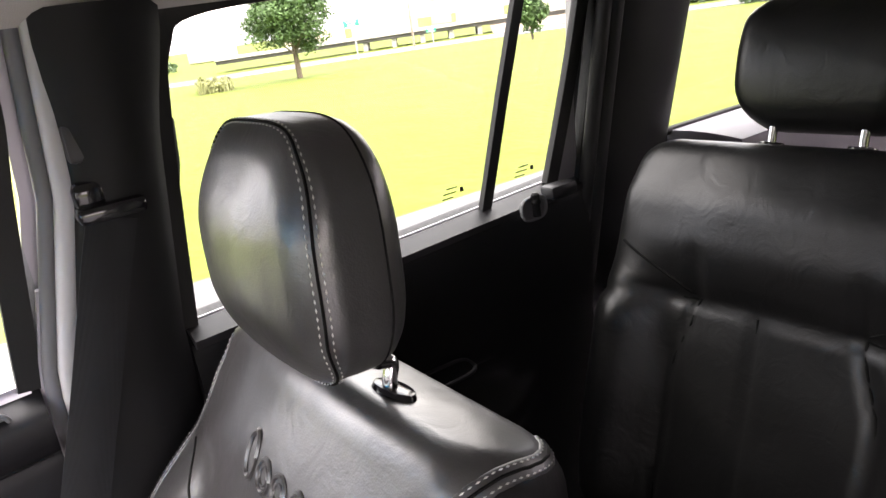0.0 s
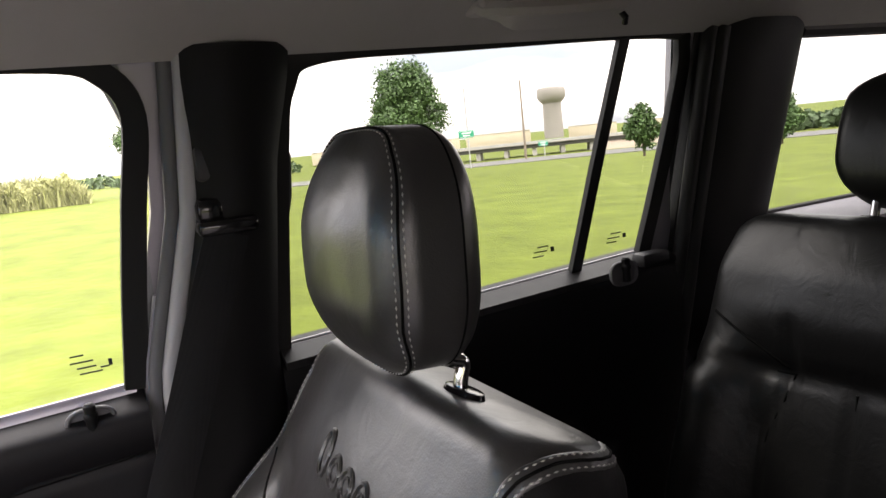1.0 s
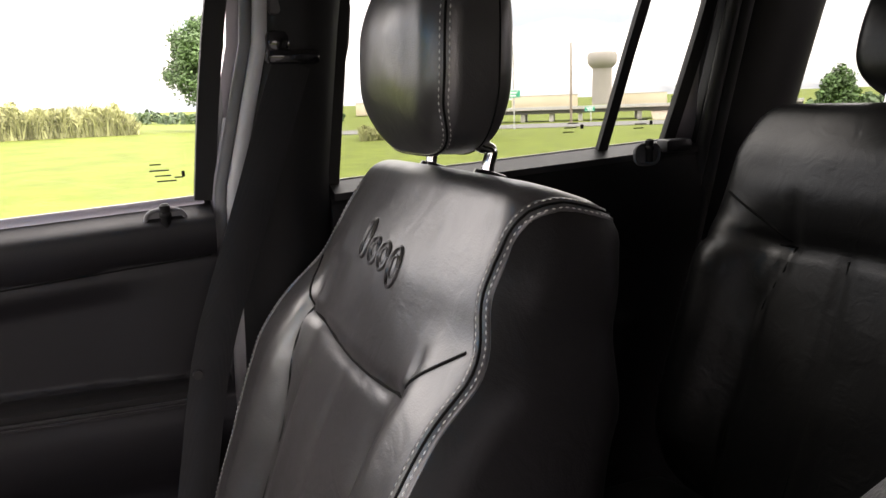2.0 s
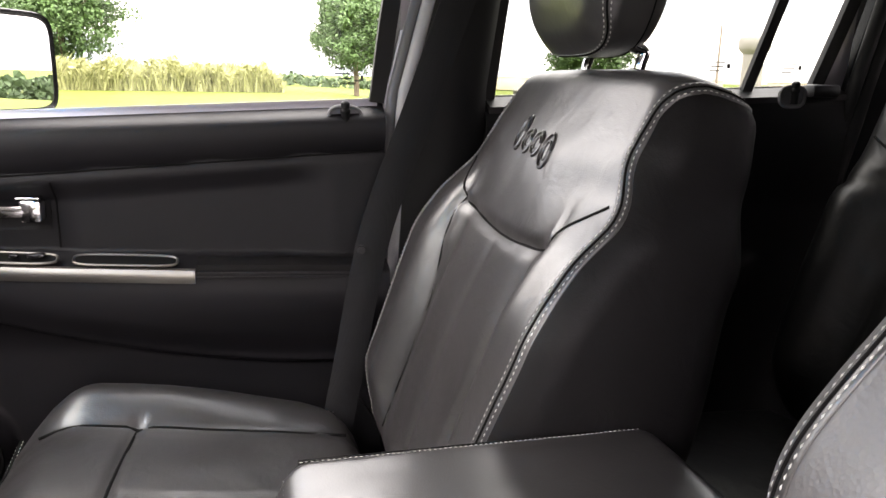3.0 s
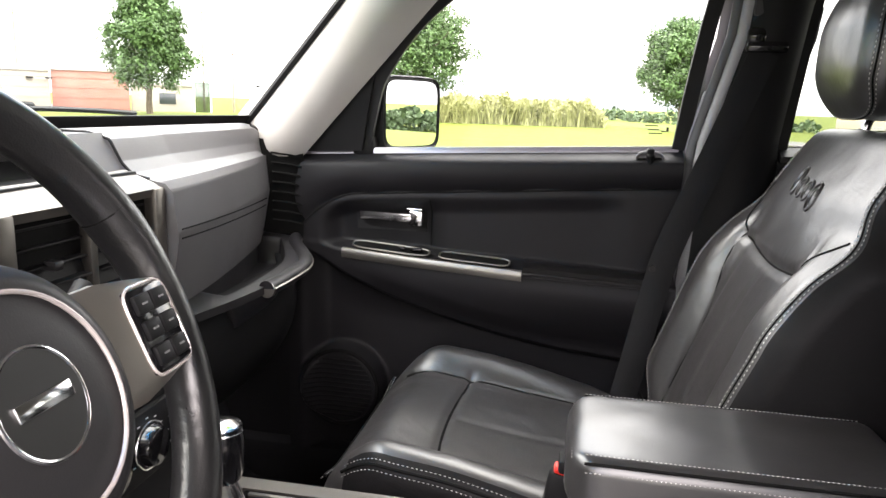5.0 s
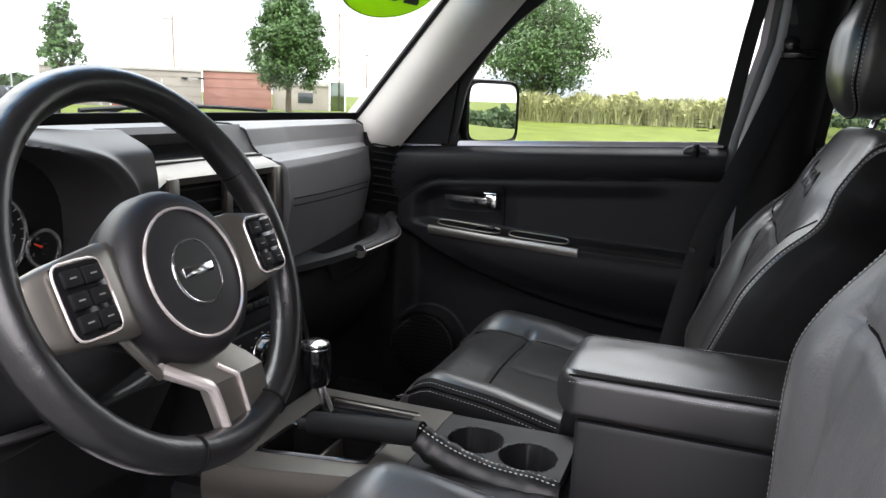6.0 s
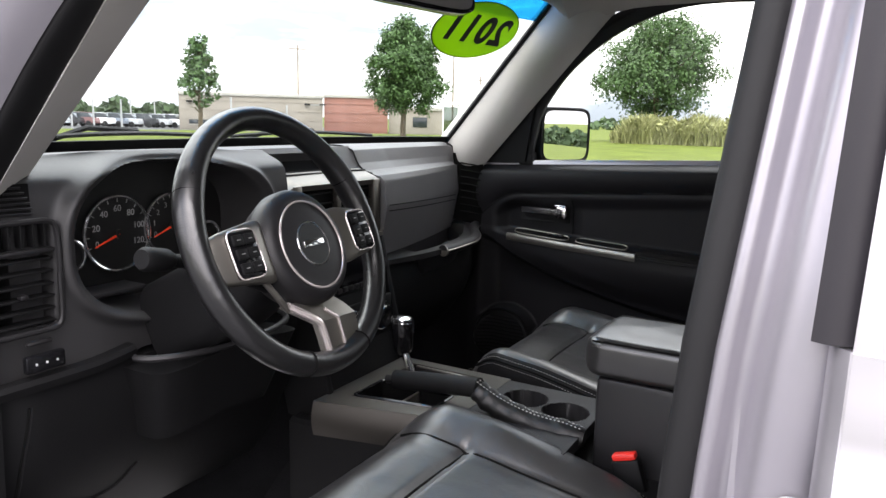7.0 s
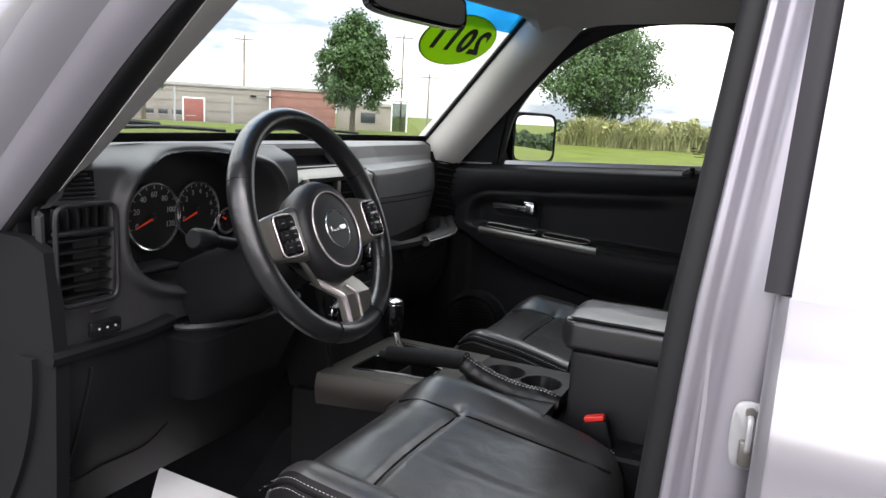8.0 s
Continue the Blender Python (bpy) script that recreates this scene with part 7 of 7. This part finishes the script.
gr = Shape()
rr = [0.0, 1.5, 3, 4.6, 5.0, 6, 7, 8.5, 10, 12, 14, 17, 20, 24, 28, 31, 34, 36, 38, 41, 44, 47, 50, 54, 58, 64, 72, 80, 95, 120, 160, 220, 320, 500, 900, 1800, 3500]
gr.sheet(lambda a, r: (r * math.cos(a), r * math.sin(a), ground_z(r * math.cos(a), r * math.sin(a))), lin(0, 2 * math.pi, 181), rr)
solid("ground", gr, GRASS, "broad mown grass field reaching to the horizon", "ground", "structure", sharp=180)
lot = Shape().sheet(lambda x, y: (x, y, 0.004), lin(-14, 4.70, 12), lin(-16, 24, 20), thick=(0, 0, -0.05))
solid("parking_lot", lot, ASPHALT, "dark asphalt of the parking bay under the car", "pavement", "structure")
# far lot and the road below the lawn
fl2 = Shape().sheet(lambda a, d: (*az(a, d), ground_z(*az(a, d)) + 0.10), lin(37, 66, 20), lin(52, 76, 6) + lin(84, 120, 6), thick=(0, 0, -0.2))
solid("far_lot", fl2, ASPHALT, "asphalt car park in the distance", "pavement", "structure")
rd = Shape().sheet(lambda a, d: (*az(a, d), ground_z(*az(a, d)) + 0.08), lin(-62, -14, 30), lin(122, 140, 4), thick=(0, 0, -0.2))
solid("highway", rd, ROAD, "grey highway below the lawn", "road", "structure")

# hedge of tall reed grass beyond the lawn
def reed_bed(a0, a1, d, n, h, label, seed):
    g = Shape()
    r = random.Random(seed)
    for i in range(n):
        t = r.random()
        a = a0 + (a1 - a0) * t
        dd = d + 3.2 * r.random()
        x, y = az(a, dd)
        z = ground_z(x, y)
        lump = 0.72 + 0.4 * noise.noise((a * 0.55, dd * 0.4, seed)) + 0.25 * noise.noise((a * 2.1, dd, seed))
        hh = h * lump * (0.42 + 0.5 * r.random()) * (0.35 + 0.65 * min(1, min(t, 1 - t) * 14))
        b, w = r.random() * 6.28, 0.02 + 0.025 * r.random()
        dx, dy = math.cos(b) * w, math.sin(b) * w
        ox, oy = (r.random() - 0.5) * 1.1 * hh, (r.random() - 0.5) * 1.1 * hh
        m = 0.62
        g.add([(x - dx, y - dy, z - 0.05), (x + dx, y + dy, z - 0.05), (x + dx * 0.8 + ox * 0.4, y + dy * 0.8 + oy * 0.4, z + hh * m), (x - dx * 0.8 + ox * 0.4, y - dy * 0.8 + oy * 0.4, z + hh * m), (x + ox, y + oy, z + hh)], [(0, 1, 2, 3), (3, 2, 4)])
    for i in range(n):
        # leafy undergrowth between the stems
        t = r.random()
        a, dd = a0 + (a1 - a0) * t, d + 3.0 * r.random()
        x, y = az(a, dd)
        top = h * (0.58 + 0.45 * noise.noise((a * 0.8, dd * 0.5, seed + 9))) * (0.4 + 0.6 * min(1, min(t, 1 - t) * 14))
        p = Vector((x, y, ground_z(x, y) + max(0.05, top) * r.random() ** 0.7))
        nrm = Vector((r.gauss(0, 1), r.gauss(0, 1), r.gauss(0.5, 0.6))).normalized()
        u = (Matrix.Rotation(r.random() * 6.28, 3, nrm) @ nrm.orthogonal().normalized()) * (0.05 + 0.07 * r.random())
        w = nrm.cross(u) * 0.6
        g.add([p - u, p + w, p + u, p - w], [(0, 1, 2, 3)])
    solid("reed_bed", g, REED, label, "tall grass", "stuff")


reed_bed(-0.8, 17.2, 30.0, 22000, 1.6, "bed of tall yellow-green reed grass", 3)
reed_bed(-19.5, -17.0, 33, 900, 0.9, "clump of tall grass on the lawn's far edge", 8)


# trees: tapered trunk, limbs and a crown of many small leaves
def tree(name, x, y, height, crown_r, crown_low, seed, label, leaves=30000, cone=0.1, gap=0.0, leaf=0.086):
    r = random.Random(seed)
    z0 = ground_z(x, y) - 0.1
    t = thing(name, label, "tree", "trees")
    tr = Shape()
    k = height / 6.0
    trunk = [(x + 0.05 * k * noise.noise((i * 0.7, seed, 0)), y + 0.05 * k * noise.noise((i * 0.7, seed, 5)), z0 + height * 0.8 * i / 9) for i in range(10)]
    tr.tube(trunk, [k * (0.15 * (1 - i / 10.5)) for i in range(10)], 8)
    for i in range(16):
        s = 0.25 + 0.6 * i / 16
        a = i * 2.4 + r.random()
        base = Vector(trunk[min(9, int(s * 10))])
        rad = crown_r * 0.75 * (1 - 0.6 * max(0, s - 0.4))
        tip = Vector((x + rad * math.cos(a), y + rad * math.sin(a), base.z + 0.35 * crown_r * (0.5 + r.random())))
        mid = base.lerp(tip, 0.5) + Vector((0, 0, 0.12 * k))
        tr.tube([base, mid, tip], [0.05 * k * (1 - 0.5 * s), 0.03 * k * (1 - 0.5 * s), 0.008 * k], 6)
    part("trunk", tr, BARK, t, "brown tapered trunk with limbs")
    cr = Shape()
    clumps = []
    zc0, zc1 = z0 + crown_low, z0 + height - 0.12 * crown_r
    mz, hz = (zc0 + zc1) / 2, (zc1 - zc0) / 2
    for i in range(340):
        u = Vector((r.gauss(0, 1), r.gauss(0, 1), r.gauss(0, 1))).normalized() * r.random() ** 0.4
        if r.random() < gap:
            continue
        wide = crown_r * (1 - cone * (u.z + 0.3)) * (0.86 + 0.34 * noise.noise((u.x * 1.6 + seed, u.y * 1.6, u.z * 1.6)))
        clumps.append((Vector((x + u.x * wide * 0.86, y + u.y * wide * 0.86, mz + u.z * hz * 0.9)), (0.11 + 0.12 * r.random()) * crown_r))
    for i in range(leaves):
        c, rad = clumps[r.randrange(len(clumps))]
        d = Vector((r.gauss(0, 1), r.gauss(0, 1), r.gauss(0, 0.8))).normalized() * rad * r.random() ** 0.45
        p = c + d
        n = (d.normalized() + Vector((r.gauss(0, 0.5), r.gauss(0, 0.5), r.gauss(0.3, 0.5)))).normalized()
        u = n.orthogonal().normalized()
        u = (Matrix.Rotation(r.random() * 6.28, 3, n) @ u) * leaf * (0.6 + 0.7 * r.random())
        w = n.cross(u) * 0.55
        cr.add([p - u, p + w * 0.8 - u * 0.1, p + u, p - w * 0.8 + u * 0.1], [(0, 1, 2, 3)])
    part("crown", cr, LEAF, t, "dense green leaves in clumps", flat=True)
    return t


def tree_at(a, d, height, crown_r, low, seed, label, **k):
    x, y = az(a, d)
    return tree("tree", x, y, height, crown_r, low, seed, label, **k)


tree_at(14.0, 34, 6.45, 3.5, 0.9, 11, "round-crowned green tree rising out of tall reed grass")
tree_at(-6.4, 34, 5.6, 2.65, 1.1, 12, "full green tree at the edge of the lawn")
tree_at(-24.5, 34, 6.2, 2.5, 1.0, 13, "broad green tree standing on the lawn", cone=0.25)
tree_at(-42.4, 42, 3.3, 1.35, 0.4, 14, "small light-green tree on the far lawn", leaves=3000, gap=0.2, leaf=0.13)
tree_at(-51.9, 42, 3.3, 1.3, 0.3, 15, "small dark-green tree on the far lawn", leaves=3600, leaf=0.13)
tree_at(33.7, 32, 5.6, 2.25, 0.8, 16, "tall oval green tree beside the car park", cone=0.3)
tree_at(49.0, 37, 5.0, 1.25, 1.0, 17, "sparse young tree with gaps in its crown", leaves=1900, gap=0.4, cone=0.35, leaf=0.14)
tree_at(59.0, 37, 4.8, 1.6, 0.9, 18, "green tree beside the far car park", leaves=5500)

# ---------------------------------------------------------------- the distance
def bearing(a, d, z=0.0):
    """A frame at a bearing, its y axis pointing away from the car."""
    return Matrix.Translation((*az(a, d), z)) @ Matrix.Rotation(radians(a - 90), 4, "Z")


def woods(a0, a1, d, n, h, seed, label, leaf=0.7):
    g = Shape()
    r = random.Random(seed)
    for i in range(n):
        a = a0 + (a1 - a0) * r.random()
        dd = d * (1 + 0.12 * r.random())
        x, y = az(a, dd)
        top = h * (0.72 + 0.5 * noise.noise((a * 0.35 * d / 100, seed, 0)) + 0.25 * noise.noise((a * 1.4 * d / 100, seed, 3)))
        p = Vector((x, y, ground_z(x, y) + top * r.random() ** 0.8))
        nrm = Vector((r.gauss(0, 1), r.gauss(0, 1), r.gauss(0.4, 0.7))).normalized()
        u = nrm.orthogonal().normalized()
        u = (Matrix.Rotation(r.random() * 6.28, 3, nrm) @ u) * leaf * (0.6 + 0.8 * r.random())
        w = nrm.cross(u) * 0.7
        g.add([p - u, p + w, p + u, p - w], [(0, 1, 2, 3)])
    solid("far_woods", g, TREE_FAR, label, "woods", "stuff")


woods(46, 64, 200, 5000, 5.2, 31, "dark line of woods behind the far car park", 0.9)
woods(66, 180, 130, 9000, 9.0, 32, "line of woods round the open field", 1.1)
woods(180, 303, 120, 22000, 4.6, 33, "line of woods behind the parked car", 0.55)
woods(-60, -50, 150, 1600, 4.2, 34, "low wooded bank beyond the lawn", 0.7)
woods(-16, 20, 210, 3000, 4.0, 35, "distant hedge line beyond the reed bed", 0.8)


def building(name, a0, a1, d, z0, z1, wall_material, label, depth=14.0, cap=0.35):
    b = thing(name, label, "building")
    am = (a0 + a1) / 2
    m = bearing(am, d)
    wide = 2 * d * math.tan(radians(abs(a1 - a0) / 2))
    part("wall", Shape().box((wide, depth, z1 - z0), (0, depth / 2, (z0 + z1) / 2), 0.02, m=m), wall_material, b)
    part("roof", Shape().box((wide + 0.16, depth + 0.3, cap), (0, depth / 2, z1 + cap / 2 - 0.02), 0.03, m=m), CONCRETE, b, "pale flat roof edge")
    return b, m, wide


tan, tm, tw = building("office_block", 39.3, 49.8, 80, -0.9, 3.2, STONE, "low tan block building with a red door and slit windows")
dx = -80 * math.tan(radians(0.2))
rd_ = part("door", Shape().box((1.9, 0.10, 2.3), (dx, -0.04, 0.75), 0.02, m=tm), RED_DOOR, tan, "red-brown double door")
part("door_frame", Shape().box((2.2, 0.06, 0.14), (dx, -0.05, 1.98), 0.01, m=tm).box((0.14, 0.06, 2.4), (dx - 1.04, -0.05, 0.75), 0.01, m=tm).box((0.14, 0.06, 2.4), (dx + 1.04, -0.05, 0.75), 0.01, m=tm), WHITE, rd_, "pale frame")
for k in range(5):
    w = part("window", Shape().box((0.9, 0.08, 0.45), (-tw / 2 + 1.4 + 1.35 * k, -0.02, 0.45), 0.01, m=tm), DARK_WIN, tan, "low slit window")
    part("sill", Shape().box((1.0, 0.14, 0.08), (-tw / 2 + 1.4 + 1.35 * k, -0.05, 0.17), 0.01, m=tm), CONCRETE, w)
for k in range(4):
    part("wall_band", Shape().box((tw + 0.02, 0.05, 0.05), (0, -0.02, -0.2 + 0.95 * k), 0, m=tm), STONE, tan, "raised joint band")
brk, bm_, bw = building("brick_wing", 34.3, 39.2, 80.5, -0.9, 3.35, BRICK, "low red brick wing of the office building")
for k in range(4):
    part("wall_band", Shape().box((bw + 0.02, 0.05, 0.05), (0, -0.02, -0.2 + 0.95 * k), 0, m=bm_), BRICK, brk, "raised brick course")
end, em, ew = building("end_wing", 29.9, 34.2, 81, -0.9, 2.2, STONE, "tan single-storey end wing of the office building")
part("window", Shape().box((1.6, 0.08, 1.1), (0.4, -0.02, 0.9), 0.01, m=em), DARK_WIN, end, "dark window")
kio = thing("glass_kiosk", "small white-framed glass shelter at the car park", "shelter")
km = bearing(29.5, 60, -0.55)
for sx in (-0.62, 0.62):
    for sy_ in (0.05, 1.45):
        part("post", Shape().box((0.10, 0.10, 3.0), (sx, sy_, 1.5), 0.01, m=km), WHITE, kio)
part("roof", Shape().box((1.5, 1.8, 0.22), (0, 0.75, 3.12), 0.03, m=km), WHITE, kio)
for sy_ in (0.05, 1.45):
    part("pane", Shape().box((1.14, 0.02, 2.3), (0, sy_, 1.7), 0, m=km), REAR_GLASS, kio)
part("base_wall", Shape().box((1.34, 1.5, 0.9), (0, 0.75, 0.05), 0.02, m=km), WHITE, kio)


def lamp_post(a, d, top):
    x, y = az(a, d)
    z0 = ground_z(x, y) - 0.2
    t = thing("lamp_post", "tall grey lamp post with two box heads", "street lamp", "lamp posts")
    m = bearing(a + 18 * math.sin(a), d)
    part("pole", Shape().tube([(x, y, z0), (x, y, top)], [0.10, 0.07], 8), STEEL, t)
    part("arm", Shape().box((1.3, 0.07, 0.07), (0, 0, top - 0.03), 0.01, m=m), STEEL, t)
    for s in (-1, 1):
        part("lamp_head", Shape().box((0.62, 0.34, 0.16), (s * 0.8, 0, top + 0.02), 0.04, m=m), PLASTIC_DARK, t, "dark box head")


for a, d, top in ((46.3, 60, 2.6), (42.2, 60, 2.1), (56.9, 80, 2.5), (55.5, 80, 2.5), (53.7, 80, 2.5), (53.0, 90, 2.6), (51.4, 90, 2.6)):
    lamp_post(a, d, top)


def tall_pole(a, d, top, label, r=0.14, arms=1):
    x, y = az(a, d)
    t = thing("utility_pole", label, "pole", "poles")
    part("mast", Shape().tube([(x, y, ground_z(x, y) - 0.3), (x, y, top)], [r, r * 0.6], 8), WOOD_POLE, t)
    for k in range(arms):
        part("crossarm", Shape().box((2.2, 0.12, 0.12), (0, 0, top - 0.5 - 0.8 * k), 0.01, m=bearing(a, d)), WOOD_POLE, t)


tall_pole(41.1, 90, 9.6, "tall wooden pole behind the office building")
tall_pole(29.2, 90, 11.1, "tall wooden pole with a crossarm beside the end wing")
tall_pole(27.1, 90, 6.6, "short wooden pole beyond the reed bed")
tall_pole(-33.5, 135, 10.7, "slim mast beside the highway bridge", 0.24, 0)


def parked_car(a, d, paint, turn, label):
    t = thing("parked_car", label, "car", "parked cars")
    m = bearing(a, d, ground_z(*az(a, d)) + 0.15) @ Matrix.Rotation(turn, 4, "Z")
    prof = [(-2.2, 0.35), (-2.25, 0.6), (-2.1, 0.92), (-1.6, 0.98), (1.0, 0.98), (1.9, 0.85), (2.2, 0.7), (2.2, 0.38)]
    body = part("body", Shape().rings([[(s, u * 0.98, z) for u, z in prof] for s in (-0.86, -0.82, 0.82, 0.86)], m=m), paint, t)
    cab = [(-1.75, 0.97), (-1.2, 1.42), (-0.3, 1.48), (0.35, 1.42), (1.15, 0.97)]
    part("cabin", Shape().rings([[(s * 0.78 * (1 - 0.22 * (z - 0.97)), u, z) for u, z in cab] for s in (-1, 1)], m=m), DARK_WIN, t, "dark glazed cabin")
    part("roof", Shape().box((1.22, 1.5, 0.05), (0, -0.4, 1.47), 0.02, m=m), paint, t)
    for sx in (-1, 1):
        for u in (-1.35, 1.35):
            part("wheel", Shape().disc(0.32, 0.2, n=18, m=m @ Matrix.Translation((sx * 0.80, u, 0.32)) @ Matrix.Rotation(sx * math.pi / 2, 4, "Y") @ Matrix.Translation((0, 0, -0.1))), RUBBER, t)


rngc = random.Random(9)
names = ("white", "silver", "black", "blue", "red")
for k in range(18):
    c = (0, 1, 2, 1, 3, 0, 4, 2, 1)[k % 9]
    parked_car(50.4 + 0.95 * (k % 9) + 0.2 * rngc.random(), 88 + 8 * (k // 9), CAR_PAINTS[c], radians(55 + 3 * rngc.random()), names[c] + " car parked in the far row")

# bridge over the highway, signs, water tower and far roofs
br = thing("highway_bridge", "pale concrete highway bridge on piers", "bridge")
bmx = bearing(-34.2, 150, -1.3)
bl = 2 * 150 * math.tan(radians(4.4))
part("deck", Shape().box((bl + 60, 10, 0.35), (0, 5, 0.25), 0.03, m=bmx), CONCRETE, br)
for k in range(3):
    part("girder", Shape().box((bl + 60, 0.5, 0.75), (0, 0.8 + 4 * k, -0.30), 0.03, m=bmx), GIRDER, br, "dark steel girder")
part("railing", Shape().box((bl + 60, 0.2, 0.3), (0, 0.1, 0.56), 0.02, m=bmx), STEEL, br, "grey edge rail")
for k in range(5):
    part("pier", Shape().box((0.9, 8, 2.6), (-bl / 2 + bl / 4 * k, 5, -1.75), 0.05, m=bmx), CONCRETE, br)
bank = Shape().sheet(lambda u, v: tuple(bmx @ Vector((bl / 2 + 2 + 26 * u, -7 + 9 * v, -2.9 + 2.5 * v ** 0.8 + 0.2 * noise.noise((u * 6, v * 4, 1))))), lin(0, 1, 24), lin(0, 1, 8))
solid("dirt_bank", bank, WOOD_POLE, "bare brown earth bank below the bridge", "bank", "structure")


def road_sign(a, d, zc, w, h, pole_top, label):
    t = thing("road_sign", label, "road sign", "road signs")
    m = bearing(a, d)
    part("pole", Shape().tube([tuple(m @ Vector((w * 0.1, 0.15, -3.8))), tuple(m @ Vector((w * 0.1, 0.15, pole_top)))], 0.12, 8), STEEL, t)
    pn = part("panel", Shape().box((w, 0.06, h), (0, 0, zc), 0.02, m=m), SIGN_GREEN, t, "green sheet-metal panel")
    part("border", Shape().box((w - 0.2, 0.01, 0.05), (0, -0.04, zc + h / 2 - 0.12), 0, m=m).box((w - 0.2, 0.01, 0.05), (0, -0.04, zc - h / 2 + 0.12), 0, m=m), WHITE, pn)
    for k in range(2):
        part("text_bar", Shape().box((w * (0.6 - 0.15 * k), 0.01, h * 0.16), (0, -0.04, zc + h * (0.16 - 0.34 * k)), 0, m=m), WHITE, pn)


road_sign(-29.05, 120, 2.0, 2.5, 1.2, 9.5, "green highway sign on a tall mast")
road_sign(-34.9, 146, -1.2, 1.9, 0.9, -1.0, "small green highway sign before the bridge")

tow = thing("water_tower", "pale water tower with a wide bulb on a stem", "water tower")
wm = bearing(-35.8, 300, -3.2)
part("stem", Shape().disc(3.9, 15.0, (0, 0, 1.0), 28, m=wm, r2=3.7), TOWER, tow)
prof = [(3.7, 14.8), (5.0, 16.0), (5.7, 17.2), (5.8, 19.8), (5.2, 20.9), (2.8, 21.5), (0.4, 21.7)]
part("tank", Shape().rings([[(r_ * math.cos(2 * math.pi * k / 28), r_ * math.sin(2 * math.pi * k / 28), z) for k in range(28)] for r_, z in prof], m=wm), TOWER, tow, "rounded tank")
for a0, a1, top in ((-40.5, -36.9, 1.6), (-34.0, -29.0, 2.0), (-28.5, -24.0, 1.6), (-20.5, -17.0, 1.6), (-47.5, -43.0, 1.2)):
    fb, fm, fw = building("far_warehouse", a0, a1, 300, -3.2, top, BEIGE, "beige warehouse far beyond the highway", 20, 0.25)
